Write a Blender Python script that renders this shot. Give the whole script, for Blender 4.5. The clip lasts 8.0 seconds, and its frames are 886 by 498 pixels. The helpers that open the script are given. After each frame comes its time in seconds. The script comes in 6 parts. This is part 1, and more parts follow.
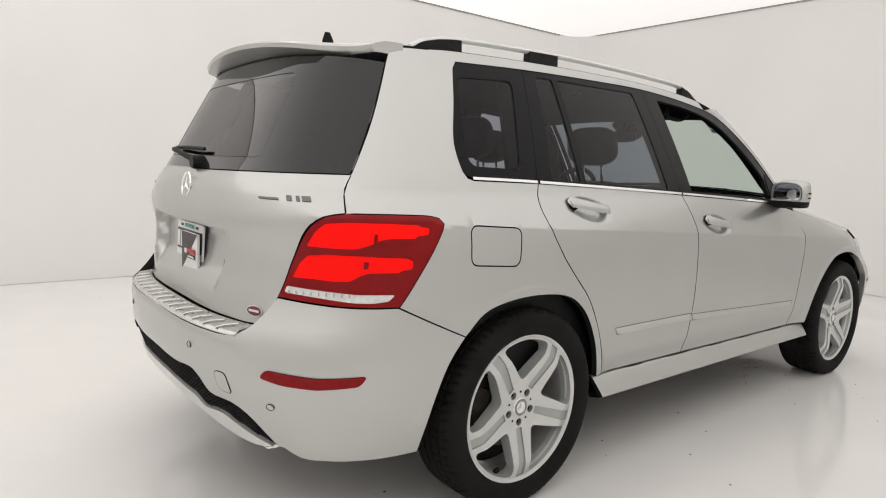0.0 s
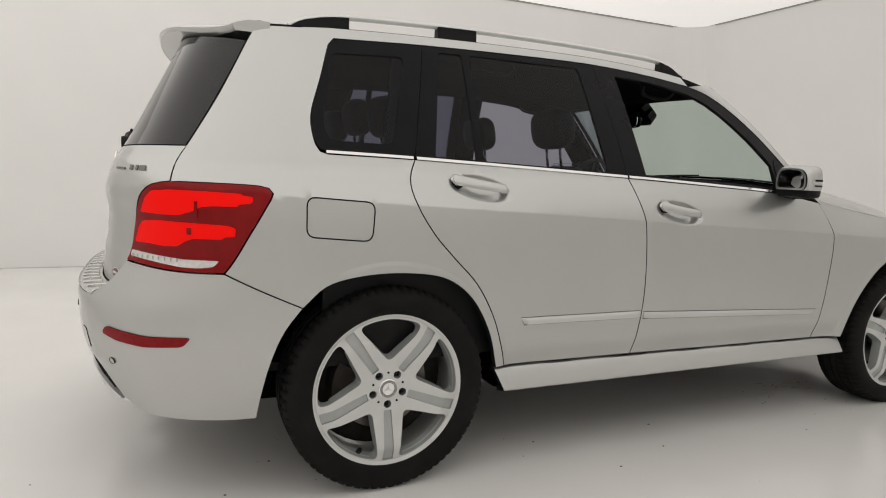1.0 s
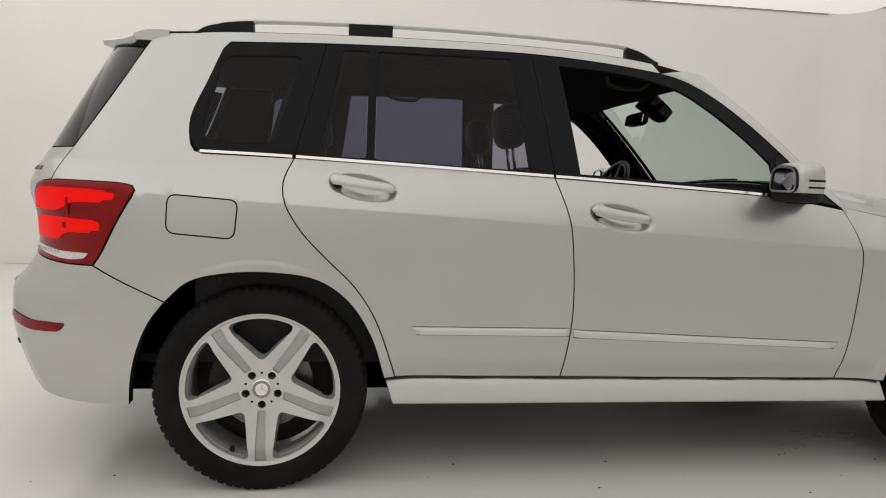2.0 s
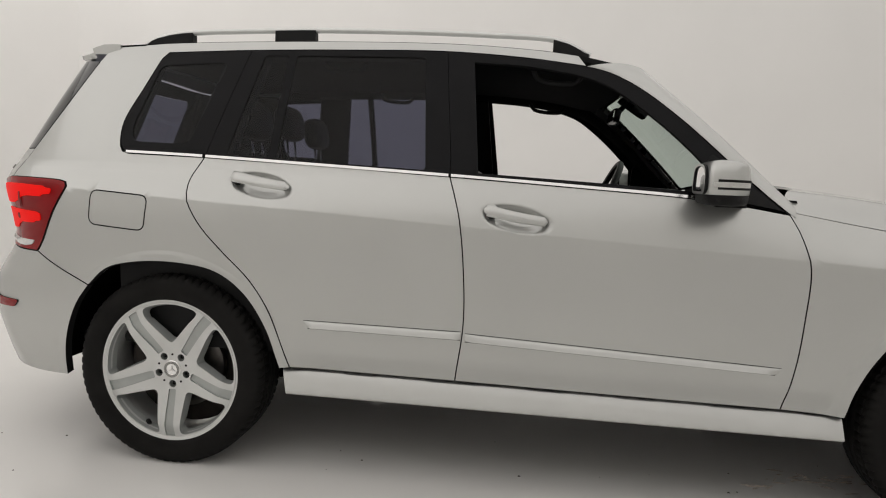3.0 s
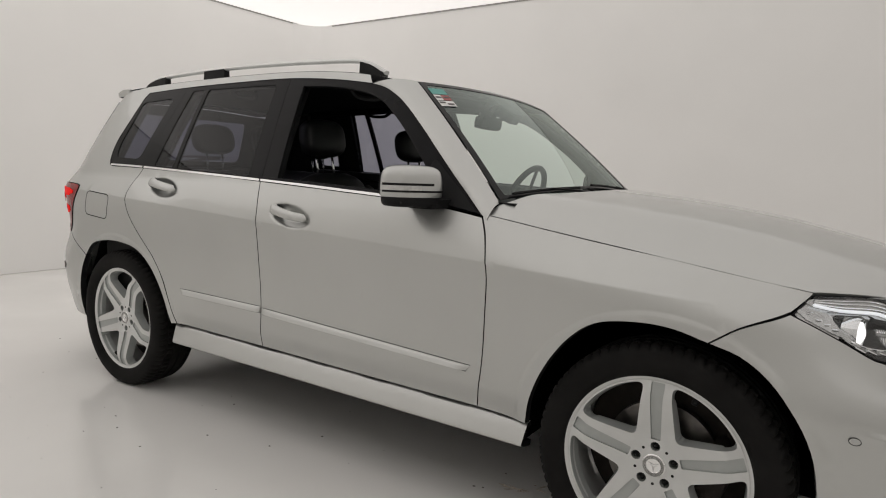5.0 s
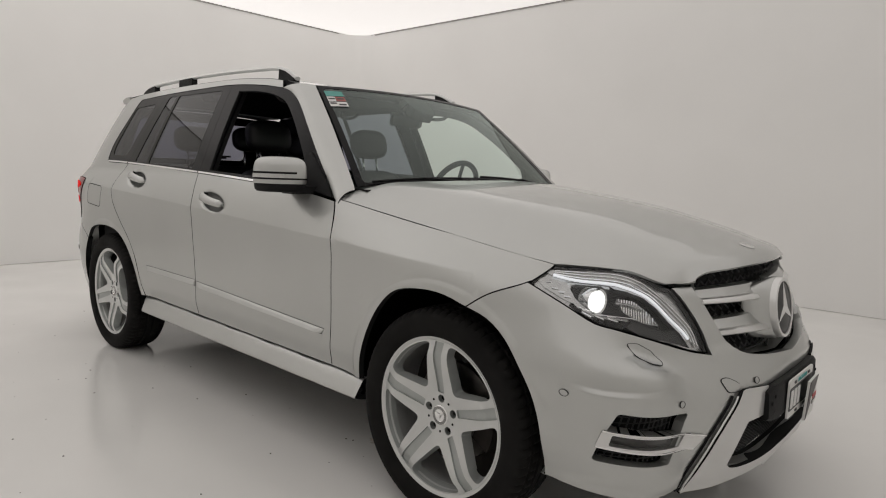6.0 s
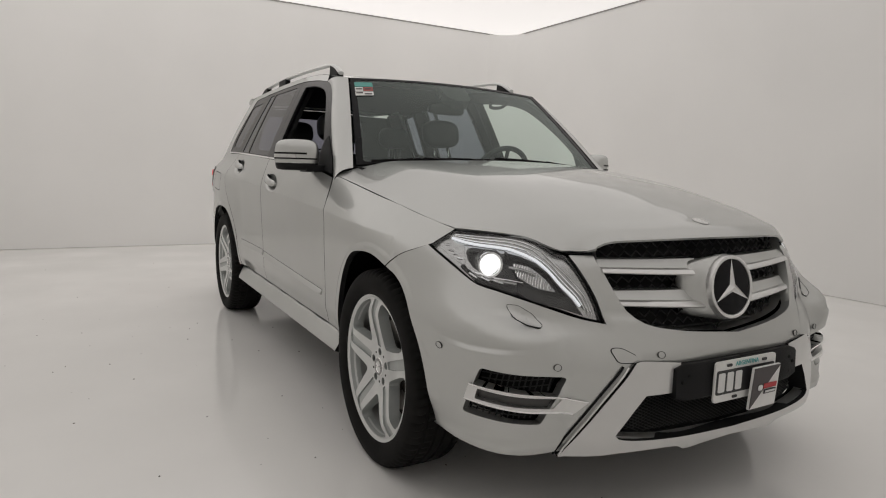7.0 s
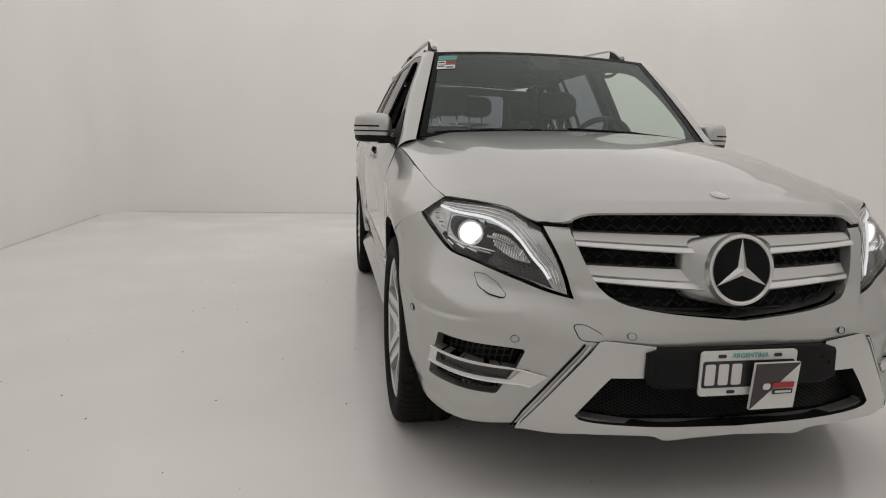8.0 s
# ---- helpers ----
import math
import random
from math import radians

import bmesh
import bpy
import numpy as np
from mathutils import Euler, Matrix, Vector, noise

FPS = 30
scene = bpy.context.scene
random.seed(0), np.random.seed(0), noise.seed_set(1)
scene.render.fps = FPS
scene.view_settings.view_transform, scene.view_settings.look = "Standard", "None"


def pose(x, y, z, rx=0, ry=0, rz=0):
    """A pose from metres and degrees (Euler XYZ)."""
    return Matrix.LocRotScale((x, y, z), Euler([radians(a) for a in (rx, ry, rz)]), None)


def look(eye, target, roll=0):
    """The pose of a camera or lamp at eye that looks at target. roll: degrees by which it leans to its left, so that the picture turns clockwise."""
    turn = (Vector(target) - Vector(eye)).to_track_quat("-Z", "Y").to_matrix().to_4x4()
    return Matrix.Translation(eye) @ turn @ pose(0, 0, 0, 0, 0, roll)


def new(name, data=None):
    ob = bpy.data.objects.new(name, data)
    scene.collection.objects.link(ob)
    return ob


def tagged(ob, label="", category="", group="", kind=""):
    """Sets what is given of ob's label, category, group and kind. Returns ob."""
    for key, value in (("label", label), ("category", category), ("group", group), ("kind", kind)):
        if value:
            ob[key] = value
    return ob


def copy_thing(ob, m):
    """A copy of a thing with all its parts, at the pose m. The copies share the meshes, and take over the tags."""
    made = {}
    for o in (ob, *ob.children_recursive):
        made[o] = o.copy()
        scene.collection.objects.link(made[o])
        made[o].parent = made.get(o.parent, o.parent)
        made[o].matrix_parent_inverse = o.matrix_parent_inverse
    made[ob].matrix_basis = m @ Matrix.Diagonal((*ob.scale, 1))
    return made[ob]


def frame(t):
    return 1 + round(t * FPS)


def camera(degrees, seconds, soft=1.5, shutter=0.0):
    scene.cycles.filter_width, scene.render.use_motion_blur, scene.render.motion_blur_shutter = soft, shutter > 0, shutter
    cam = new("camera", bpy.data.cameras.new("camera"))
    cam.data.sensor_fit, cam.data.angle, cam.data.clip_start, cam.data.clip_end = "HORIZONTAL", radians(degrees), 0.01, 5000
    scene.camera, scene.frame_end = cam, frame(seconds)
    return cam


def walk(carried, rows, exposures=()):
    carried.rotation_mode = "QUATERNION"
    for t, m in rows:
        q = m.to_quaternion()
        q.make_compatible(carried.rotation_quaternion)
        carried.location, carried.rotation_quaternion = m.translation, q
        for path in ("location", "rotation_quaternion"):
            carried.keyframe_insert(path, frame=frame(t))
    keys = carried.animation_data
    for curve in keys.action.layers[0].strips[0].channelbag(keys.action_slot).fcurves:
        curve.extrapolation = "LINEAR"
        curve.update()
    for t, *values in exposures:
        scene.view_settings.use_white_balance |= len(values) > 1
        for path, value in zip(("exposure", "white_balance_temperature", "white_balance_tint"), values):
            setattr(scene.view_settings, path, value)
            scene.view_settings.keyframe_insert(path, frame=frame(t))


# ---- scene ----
cam = camera(69.9, 8.0, soft=1.1)

PATH = [
    (0, (-2.956, -2.366, 1.18), (-1.715, -0.818, 0.925), 2.3),
    (0.5, (-2.535, -2.628, 1.162), (-1.532, -0.916, 0.907), 2.5),
    (1, (-2.073, -2.864, 1.106), (-1.273, -1.048, 0.858), 2.3),
    (1.5, (-1.561, -2.98, 1.062), (-1.038, -1.064, 0.826), 2.2),
    (1.7, (-1.348, -3.014, 1.07), (-0.927, -1.072, 0.845), 2.1),
    (2.8, (-0.303, -3.025, 1.116), (-0.491, -1.047, 0.886), 2.2),
    (3, (-0.118, -3.016, 1.1), (-0.364, -1.044, 0.875), 2.3),
    (3.5, (0.394, -2.959, 1.083), (-0.046, -1.019, 0.871), 2.5),
    (4, (0.844, -2.87, 1.097), (0.128, -1.015, 0.88), 2.6),
    (4.2, (1.04, -2.862, 1.09), (0.246, -1.042, 0.884), 2.5),
    (5.3, (2.107, -2.587, 1.185), (0.922, -0.995, 0.938), 1.9),
    (5.5, (2.307, -2.554, 1.175), (1.085, -0.989, 0.936), 2.0),
    (6, (2.709, -2.365, 1.143), (1.374, -0.895, 0.906), 2.0),
    (6.5, (3.088, -2.126, 1.124), (1.539, -0.883, 0.889), 1.9),
    (7, (3.416, -1.787, 1.071), (1.692, -0.805, 0.822), 1.8),
    (7.5, (3.588, -1.456, 1.055), (1.734, -0.772, 0.747), 1.8),
    (7.8, (3.659, -1.276, 1.062), (1.760, -0.755, 0.722), 1.8),
    (8, (3.712, -1.143, 1.068), (1.774, -0.787, 0.727), 1.6),
]
EXPOSURES = [(0, -0.165, 6400, 11), (0.5, -0.58, 6450, 10.5), (1.0, -0.44, 6480, 10), (1.5, -0.44, 6500, 10), (3.0, -0.52, 6450, 10), (3.5, -0.55, 6450, 10), (4.0, -0.60, 6460, 10), (5.5, -0.74, 6480, 11), (7.0, -0.81, 6440, 11), (8, -0.76, 6450, 11)]
walk(cam, [(t, look(eye, target, roll)) for t, eye, target, roll in PATH], EXPOSURES)

# ---- world: a closed white studio, lit by its luminous ceiling ----
world = bpy.data.worlds.new("studio_dark")
world.use_nodes = True
world.node_tree.nodes["Background"].inputs["Color"].default_value = (0.8, 0.8, 0.8, 1)
world.node_tree.nodes["Background"].inputs["Strength"].default_value = 0.02
scene.world = world
CEILING_GLOW = 0.93
CEILING_TINT = (1.0, 0.957, 0.918)


# ---- materials ----
def material(name, color, rough=0.5, metal=0.0, coat=0.0, vary=0.0, scale=8.0, bump=0.0, bump_scale=200.0, rough_vary=0.0, **inputs):
    """A principled material with cloudy variation of colour and gloss and a fine bump."""
    m = bpy.data.materials.new(name)
    m.use_nodes = True
    nt = m.node_tree
    p = nt.nodes["Principled BSDF"]
    p.inputs["Base Color"].default_value = (*color, 1)
    p.inputs["Roughness"].default_value = rough
    p.inputs["Metallic"].default_value = metal
    p.inputs["Coat Weight"].default_value = coat
    p.inputs["Coat Roughness"].default_value = 0.02
    for key, value in inputs.items():
        p.inputs[key.replace("_", " ")].default_value = value
    if vary or bump or rough_vary:
        co = nt.nodes.new("ShaderNodeTexCoord")
    if vary or rough_vary:
        n1 = nt.nodes.new("ShaderNodeTexNoise")
        n1.inputs["Scale"].default_value = scale
        n1.inputs["Detail"].default_value = 6
        nt.links.new(co.outputs["Object"], n1.inputs["Vector"])
    if vary:
        r = nt.nodes.new("ShaderNodeMapRange")
        r.inputs["From Min"].default_value, r.inputs["From Max"].default_value = 0.3, 0.7
        r.inputs["To Min"].default_value, r.inputs["To Max"].default_value = 1 - vary, 1 + vary
        mix = nt.nodes.new("ShaderNodeVectorMath")
        mix.operation = "SCALE"
        mix.inputs[0].default_value = color
        nt.links.new(n1.outputs["Fac"], r.inputs["Value"])
        nt.links.new(r.outputs["Result"], mix.inputs["Scale"])
        nt.links.new(mix.outputs["Vector"], p.inputs["Base Color"])
    if rough_vary:
        r2 = nt.nodes.new("ShaderNodeMapRange")
        r2.inputs["From Min"].default_value, r2.inputs["From Max"].default_value = 0.3, 0.7
        r2.inputs["To Min"].default_value, r2.inputs["To Max"].default_value = max(rough - rough_vary, 0.02), rough + rough_vary
        nt.links.new(n1.outputs["Fac"], r2.inputs["Value"])
        nt.links.new(r2.outputs["Result"], p.inputs["Roughness"])
    if bump:
        n2 = nt.nodes.new("ShaderNodeTexNoise")
        n2.inputs["Scale"].default_value = bump_scale
        n2.inputs["Detail"].default_value = 3
        b = nt.nodes.new("ShaderNodeBump")
        b.inputs["Strength"].default_value = bump
        b.inputs["Distance"].default_value = 0.002
        nt.links.new(co.outputs["Object"], n2.inputs["Vector"])
        nt.links.new(n2.outputs["Fac"], b.inputs["Height"])
        nt.links.new(b.outputs["Normal"], p.inputs["Normal"])
    return m


def glass_material(name, tint, mix, rough=0.0, gloss=(1.0, 1.0, 1.0)):
    """Thin tinted glass: light passes straight through the tint, with a mirror gloss on top."""
    m = bpy.data.materials.new(name)
    m.use_nodes = True
    nt = m.node_tree
    nt.nodes.remove(nt.nodes["Principled BSDF"])
    t = nt.nodes.new("ShaderNodeBsdfTransparent")
    t.inputs["Color"].default_value = (*tint, 1)
    g = nt.nodes.new("ShaderNodeBsdfGlossy")
    g.inputs["Roughness"].default_value = rough
    g.inputs["Color"].default_value = (*gloss, 1)
    f = nt.nodes.new("ShaderNodeLayerWeight")
    f.inputs["Blend"].default_value = 0.5
    w = nt.nodes.new("ShaderNodeMath")
    w.operation = "POWER"
    w.inputs[1].default_value = 4.0
    v = nt.nodes.new("ShaderNodeMath")
    v.operation = "MULTIPLY_ADD"
    v.inputs[1].default_value, v.inputs[2].default_value = 0.6, mix
    k = nt.nodes.new("ShaderNodeMixShader")
    nt.links.new(f.outputs["Facing"], w.inputs[0])
    nt.links.new(w.outputs["Value"], v.inputs[0])
    nt.links.new(v.outputs["Value"], k.inputs["Fac"])
    nt.links.new(t.outputs["BSDF"], k.inputs[1])
    nt.links.new(g.outputs["BSDF"], k.inputs[2])
    nt.links.new(k.outputs["Shader"], nt.nodes["Material Output"].inputs["Surface"])
    return m


def glow(name, color, strength):
    m = bpy.data.materials.new(name)
    m.use_nodes = True
    p = m.node_tree.nodes["Principled BSDF"]
    p.inputs["Base Color"].default_value = (*color, 1)
    p.inputs["Emission Color"].default_value = (*color, 1)
    p.inputs["Emission Strength"].default_value = strength
    return m


PAINT = material("silver_metallic_paint", (0.54, 0.548, 0.535), 0.34, 0.8, 1.0, vary=0.02, scale=3.0, Specular_Tint=(0.5, 0.51, 0.5, 1.0))
# rubber black, also coloured onto panel rims as the shade in the gaps
SEAL_AND_SHADE = material("dark_rubber_and_gap_shade", (0.006, 0.006, 0.0065), 0.75, bump=0.2, Specular_IOR_Level=0.25)
TRIM = material("black_gloss_trim", (0.006, 0.006, 0.007), 0.22, vary=0.15, scale=12.0, Specular_IOR_Level=0.12)
PLASTIC = material("black_grained_plastic", (0.007, 0.007, 0.0075), 0.55, Specular_IOR_Level=0.2, bump=0.35, bump_scale=500.0, vary=0.15)
CHROME = material("satin_chrome", (0.82, 0.82, 0.82), 0.16, 1.0, rough_vary=0.05, scale=30.0)
BRIGHT = material("bright_chrome", (0.9, 0.9, 0.9), 0.05, 1.0)
RUBBER = material("tyre_rubber", (0.013, 0.0125, 0.012), 0.75, bump=0.3, bump_scale=300.0, vary=0.2, scale=14.0, Specular_IOR_Level=0.10)
ALLOY = material("silver_alloy_paint", (0.66, 0.67, 0.66), 0.3, 0.45, 0.4, vary=0.03, scale=20.0)
ALLOY_GREY = material("grey_alloy_inlay", (0.44, 0.46, 0.45), 0.42, 0.35, 0.2, vary=0.04, scale=25.0)
STEEL = material("brake_steel", (0.17, 0.16, 0.15), 0.4, 1.0, vary=0.2, scale=40.0, rough_vary=0.12)
IRON = material("rusty_cast_iron", (0.028, 0.022, 0.019), 0.8, 0.3, vary=0.3, scale=30.0, bump=0.5)
LINER = material("wheel_well_felt", (0.004, 0.004, 0.004), 0.95, bump=0.5, bump_scale=150.0, Specular_IOR_Level=0.0)
TINTED = glass_material("dark_tinted_glass", (0.30, 0.305, 0.37), 0.016)
CLEAR = glass_material("green_clear_glass", (0.67, 0.77, 0.72), 0.075, gloss=(0.90, 1.0, 0.96))
LENS = glass_material("clear_lamp_lens", (0.93, 0.94, 0.95), 0.05)
REAR_GLASS = glass_material("rear_window_glass", (0.24, 0.245, 0.30), 0.06)
GLOSS_BLACK = material("black_glass_border", (0.012, 0.012, 0.013), 0.06, Specular_IOR_Level=0.5, vary=0.1, scale=8.0)
DARK_RED = material("dark_red_lamp_lens", (0.25, 0.004, 0.006), 0.15, 0.0, 0.1, Specular_IOR_Level=0.15, vary=0.1, scale=20.0)
WHITE_LENS = material("silvered_white_lens", (0.75, 0.75, 0.74), 0.18, 0.3, 0.8, vary=0.12, scale=60.0)
SATIN = material("satin_bright_metal", (0.74, 0.74, 0.73), 0.28, 0.75, 0.2, vary=0.02, scale=20.0)
LEATHER = material("black_leather", (0.008, 0.008, 0.0085), 0.5, vary=0.15, scale=18.0, bump=0.15, bump_scale=120.0)
CABIN = material("dark_cabin_plastic", (0.008, 0.008, 0.0085), 0.65, Specular_IOR_Level=0.3, bump=0.1, bump_scale=120.0, vary=0.1)
HEADLINER = material("black_cloth_headliner", (0.006, 0.006, 0.006), 0.95, vary=0.1, Specular_IOR_Level=0.05)

# ---- mesh helpers ----
from mathutils.geometry import delaunay_2d_cdt


def step(a, b, v):
    t = min(max((v - a) / (b - a), 0), 1)
    return t * t * (3 - 2 * t)


def lerp(knots, v):
    """A smooth curve through (v, value) knots."""
    if v <= knots[0][0]:
        return knots[0][1]
    if v >= knots[-1][0]:
        return knots[-1][1]
    for i in range(len(knots) - 1):
        a, b = knots[i], knots[i + 1]
        if v <= b[0]:
            h = b[0] - a[0]
            t = (v - a[0]) / h
            p, q = knots[max(i - 1, 0)], knots[min(i + 2, len(knots) - 1)]
            ma, mb = (b[1] - p[1]) / (b[0] - p[0]), (q[1] - a[1]) / (q[0] - a[0])
            return (2 * t**3 - 3 * t * t + 1) * a[1] + (t**3 - 2 * t * t + t) * h * ma + (3 * t * t - 2 * t**3) * b[1] + (t**3 - t * t) * h * mb


def smooth_path(points, spacing=0.02):
    """A dense polyline through the points: straight between two, a rounded curve through more."""
    pts = [np.array(p, float) for p in points]
    out = []
    for i in range(len(pts) - 1):
        a, b = pts[i], pts[i + 1]
        n = max(1, int(np.linalg.norm(b - a) / spacing + 0.5))
        if len(pts) == 2:
            out += [a + (b - a) * k / n for k in range(n)]
            continue
        p = pts[i - 1] if i else 2 * a - b
        q = pts[i + 2] if i + 2 < len(pts) else 2 * b - a
        la, lm, lb = (max(np.linalg.norm(d), 1e-6) ** 0.5 for d in (a - p, b - a, q - b))
        m1 = ((a - p) / la - (b - p) / (la + lm) + (b - a) / lm) * lm
        m2 = ((b - a) / lm - (q - a) / (lm + lb) + (q - b) / lb) * lm
        for k in range(n):
            t = k / n
            out.append((2 * t**3 - 3 * t * t + 1) * a + (t**3 - 2 * t * t + t) * m1 + (3 * t * t - 2 * t**3) * b + (t**3 - t * t) * m2)
    return out + [pts[-1]]


def outline(*runs, spacing=0.02):
    """A closed outline of runs that meet in corners."""
    out = []
    for i, run in enumerate(runs):
        nxt = runs[(i + 1) % len(runs)][0]
        run = list(run)
        if np.hypot(run[-1][0] - nxt[0], run[-1][1] - nxt[1]) > 1e-4:
            dense = smooth_path(run, spacing) if len(run) > 1 else [np.array(run[0], float)]
            out += dense[:-1] + smooth_path([run[-1], nxt], spacing)[:-1]
        else:
            out += smooth_path(run, spacing)[:-1]
    return [(float(p[0]), float(p[1])) for p in out]


def rounded(points, r, n=5):
    """A polygon with its corners rounded."""
    out, m = [], len(points)
    for i in range(m):
        p, a, b = (Vector(points[(i + k) % m]) for k in (0, -1, 1))
        ra = min(r, (a - p).length * 0.45)
        rb = min(r, (b - p).length * 0.45)
        s, e = p + (a - p).normalized() * ra, p + (b - p).normalized() * rb
        out += [tuple((1 - t) ** 2 * s + 2 * t * (1 - t) * p + t * t * e) for t in (k / n for k in range(n + 1))]
    return out


def resample(poly, spacing):
    out = []
    for a, b in zip(poly, poly[1:] + poly[:1]):
        n = max(1, int(math.dist(a, b) / spacing + 0.5))
        out += [(a[0] + (b[0] - a[0]) * k / n, a[1] + (b[1] - a[1]) * k / n) for k in range(n)]
    return out


def area2(poly):
    return sum(a[0] * b[1] - b[0] * a[1] for a, b in zip(poly, poly[1:] + poly[:1]))


def inset(poly, d):
    """The counter-clockwise outline moved inwards by d."""
    n, out = len(poly), []
    for i in range(n):
        p, a, b = Vector(poly[i]), Vector(poly[i - 1]), Vector(poly[(i + 1) % n])
        e1, e2 = (p - a), (b - p)
        if e1.length < 1e-9 or e2.length < 1e-9:
            out.append(tuple(p))
            continue
        e1.normalize(), e2.normalize()
        nrm = Vector((-e1.y - e2.y, e1.x + e2.x))
        k = max(nrm.length_squared / 2, 0.35)
        out.append(tuple(p + nrm / k * d))
    return out


def within(poly, pts):
    x, y = pts[:, 0], pts[:, 1]
    inside = np.zeros(len(pts), bool)
    P = np.array(poly)
    Q = np.roll(P, -1, 0)
    for (ax, ay), (bx, by) in zip(P, Q):
        if ay == by:
            continue
        c = ((ay > y) != (by > y)) & (x < (bx - ax) * (y - ay) / (by - ay) + ax)
        inside ^= c
    return inside


def near(poly, pts, d):
    """Which points lie within d of the outline's points."""
    P = np.array(poly)
    out = np.zeros(len(pts), bool)
    for i in range(0, len(pts), 2000):
        out[i : i + 2000] = (((pts[i : i + 2000, None] - P[None]) ** 2).sum(-1) < d * d).any(1)
    return out


def sheet_mesh(name, fn, poly, holes=(), spacing=0.03, gap=0.0, depth=0.012, lift=0.0, materials=(PAINT, SEAL_AND_SHADE), flange=0.0, flip=False, edge=None, guides=()):
    """A thick panel: the outline in a surface's own coordinates, with holes, laid on the surface fn(u, v), with edges that turn in by depth."""
    edge = edge or spacing
    loops = []
    for i, ring in enumerate([poly, *holes]):
        ring = resample(list(ring), edge)
        if area2(ring) < 0:
            ring = ring[::-1]
        if gap:
            ring = inset(ring, gap if i == 0 else -gap)
        loops.append(ring)
    lo, hi = np.min(loops[0], 0), np.max(loops[0], 0)
    gx = np.arange(lo[0] + spacing / 2, hi[0], spacing)
    gy = np.arange(lo[1] + spacing / 2, hi[1], spacing)
    grid = np.array([(a + (spacing / 2 if k % 2 else 0), b) for k, b in enumerate(gy) for a in gx]).reshape(-1, 2)
    keep = np.zeros(0, bool)
    if len(grid):
        keep = within(loops[0], grid)
        for h in loops[1:]:
            keep &= ~within(h, grid)
        for ring in loops:
            keep &= ~near(ring, grid, spacing * 0.55)
        grid = grid[keep]
    runs = []
    for line in guides:
        line = np.array(line, float)
        ok = within(loops[0], line)
        for h in loops[1:]:
            ok &= ~within(h, line)
        for ring in loops:
            ok &= ~near(ring, line, edge * 0.6)
        run = []
        for p, o in zip(line, ok):
            if o:
                run.append(p)
            elif run:
                runs.append(run)
                run = []
        if run:
            runs.append(run)
    if runs and len(grid):
        grid = grid[~near(np.concatenate(runs), grid, spacing * 0.45)]
    pts, edges = [], []
    for ring in loops:
        k = len(pts)
        pts += [Vector(p) for p in ring]
        edges += [(k + i, k + (i + 1) % len(ring)) for i in range(len(ring))]
    rim_count = len(pts)
    for run in runs:
        k = len(pts)
        pts += [Vector((float(a), float(b))) for a, b in run]
        edges += [(k + i, k + i + 1) for i in range(len(run) - 1)]
    pts += [Vector((float(a), float(b))) for a, b in grid]
    vs, _, fs, *_ = delaunay_2d_cdt(pts, edges, [], 0, 1e-7)
    arr = np.array([(v.x, v.y) for v in vs])
    cent = np.array([arr[list(f)].mean(0) for f in fs])
    ok = within(loops[0], cent)
    for h in loops[1:]:
        ok &= ~within(h, cent)
    faces = [tuple(f) for f, o in zip(fs, ok) if o]
    sign = -1.0 if flip else 1.0
    h = 1e-4
    verts, normals = [], []

    def put(u, v):
        p = Vector(fn(u, v))
        du, dv = Vector(fn(u + h, v)) - Vector(fn(u - h, v)), Vector(fn(u, v + h)) - Vector(fn(u, v - h))
        n = du.cross(dv)
        n = n.normalized() * sign if n.length > 1e-14 else Vector((0, 0, 1))
        return p, n

    for u, v in arr:
        p, n = put(u, v)
        verts.append(p + n * lift)
        normals.append(n)
    # outward order of the skin's faces
    fixed = []
    for f in faces:
        a, b, c = (verts[i] for i in f[:3])
        fixed.append(f if (b - a).cross(c - a).dot(normals[f[0]]) > 0 else f[::-1])
    n_skin = len(fixed)
    # rim: from the skin's border inwards, with a small rounded lip
    count = {}
    for f in fixed:
        for a, b in zip(f, f[1:] + f[:1]):
            count[(a, b)] = True
    border = [(a, b) for a, b in count if (b, a) not in count]
    if depth:
        where = {}
        for a, b in border:
            for v in (a, b):
                if v not in where:
                    n = normals[v]
                    k = len(verts)
                    verts.append(verts[v].copy())
                    normals.append(n)
                    verts.append(verts[v] - n * depth)
                    normals.append(n)
                    where[v] = k
        for v in where:
            verts[v] = verts[v]
        if flange:
            out_dir = {}
            for a, b in border:
                d = (verts[b] - verts[a]).cross(normals[a]).normalized()
                for v in (a, b):
                    out_dir[v] = out_dir.get(v, Vector()) + d
            for v, k in where.items():
                d = out_dir[v].normalized() if out_dir[v].length > 1e-9 else Vector()
                verts[k + 1] += d * flange
        for a, b in border:
            ka, kb = where[a], where[b]
            fixed.append((kb, ka, ka + 1, kb + 1))
    me = bpy.data.meshes.new(name)
    me.from_pydata([tuple(v) for v in verts], [], fixed)
    for m in materials:
        me.materials.append(m)
    if len(materials) > 1:
        idx = np.zeros(len(fixed), np.int32)
        idx[n_skin:] = 1
        me.polygons.foreach_set("material_index", idx)
    me.polygons.foreach_set("use_smooth", np.ones(len(fixed), bool))
    loop_normals = []
    for i, poly_ in enumerate(me.polygons):
        for v in poly_.vertices:
            loop_normals.append(normals[v] if i < n_skin else poly_.normal)
    me.normals_split_custom_set([tuple(n) for n in loop_normals])
    return me


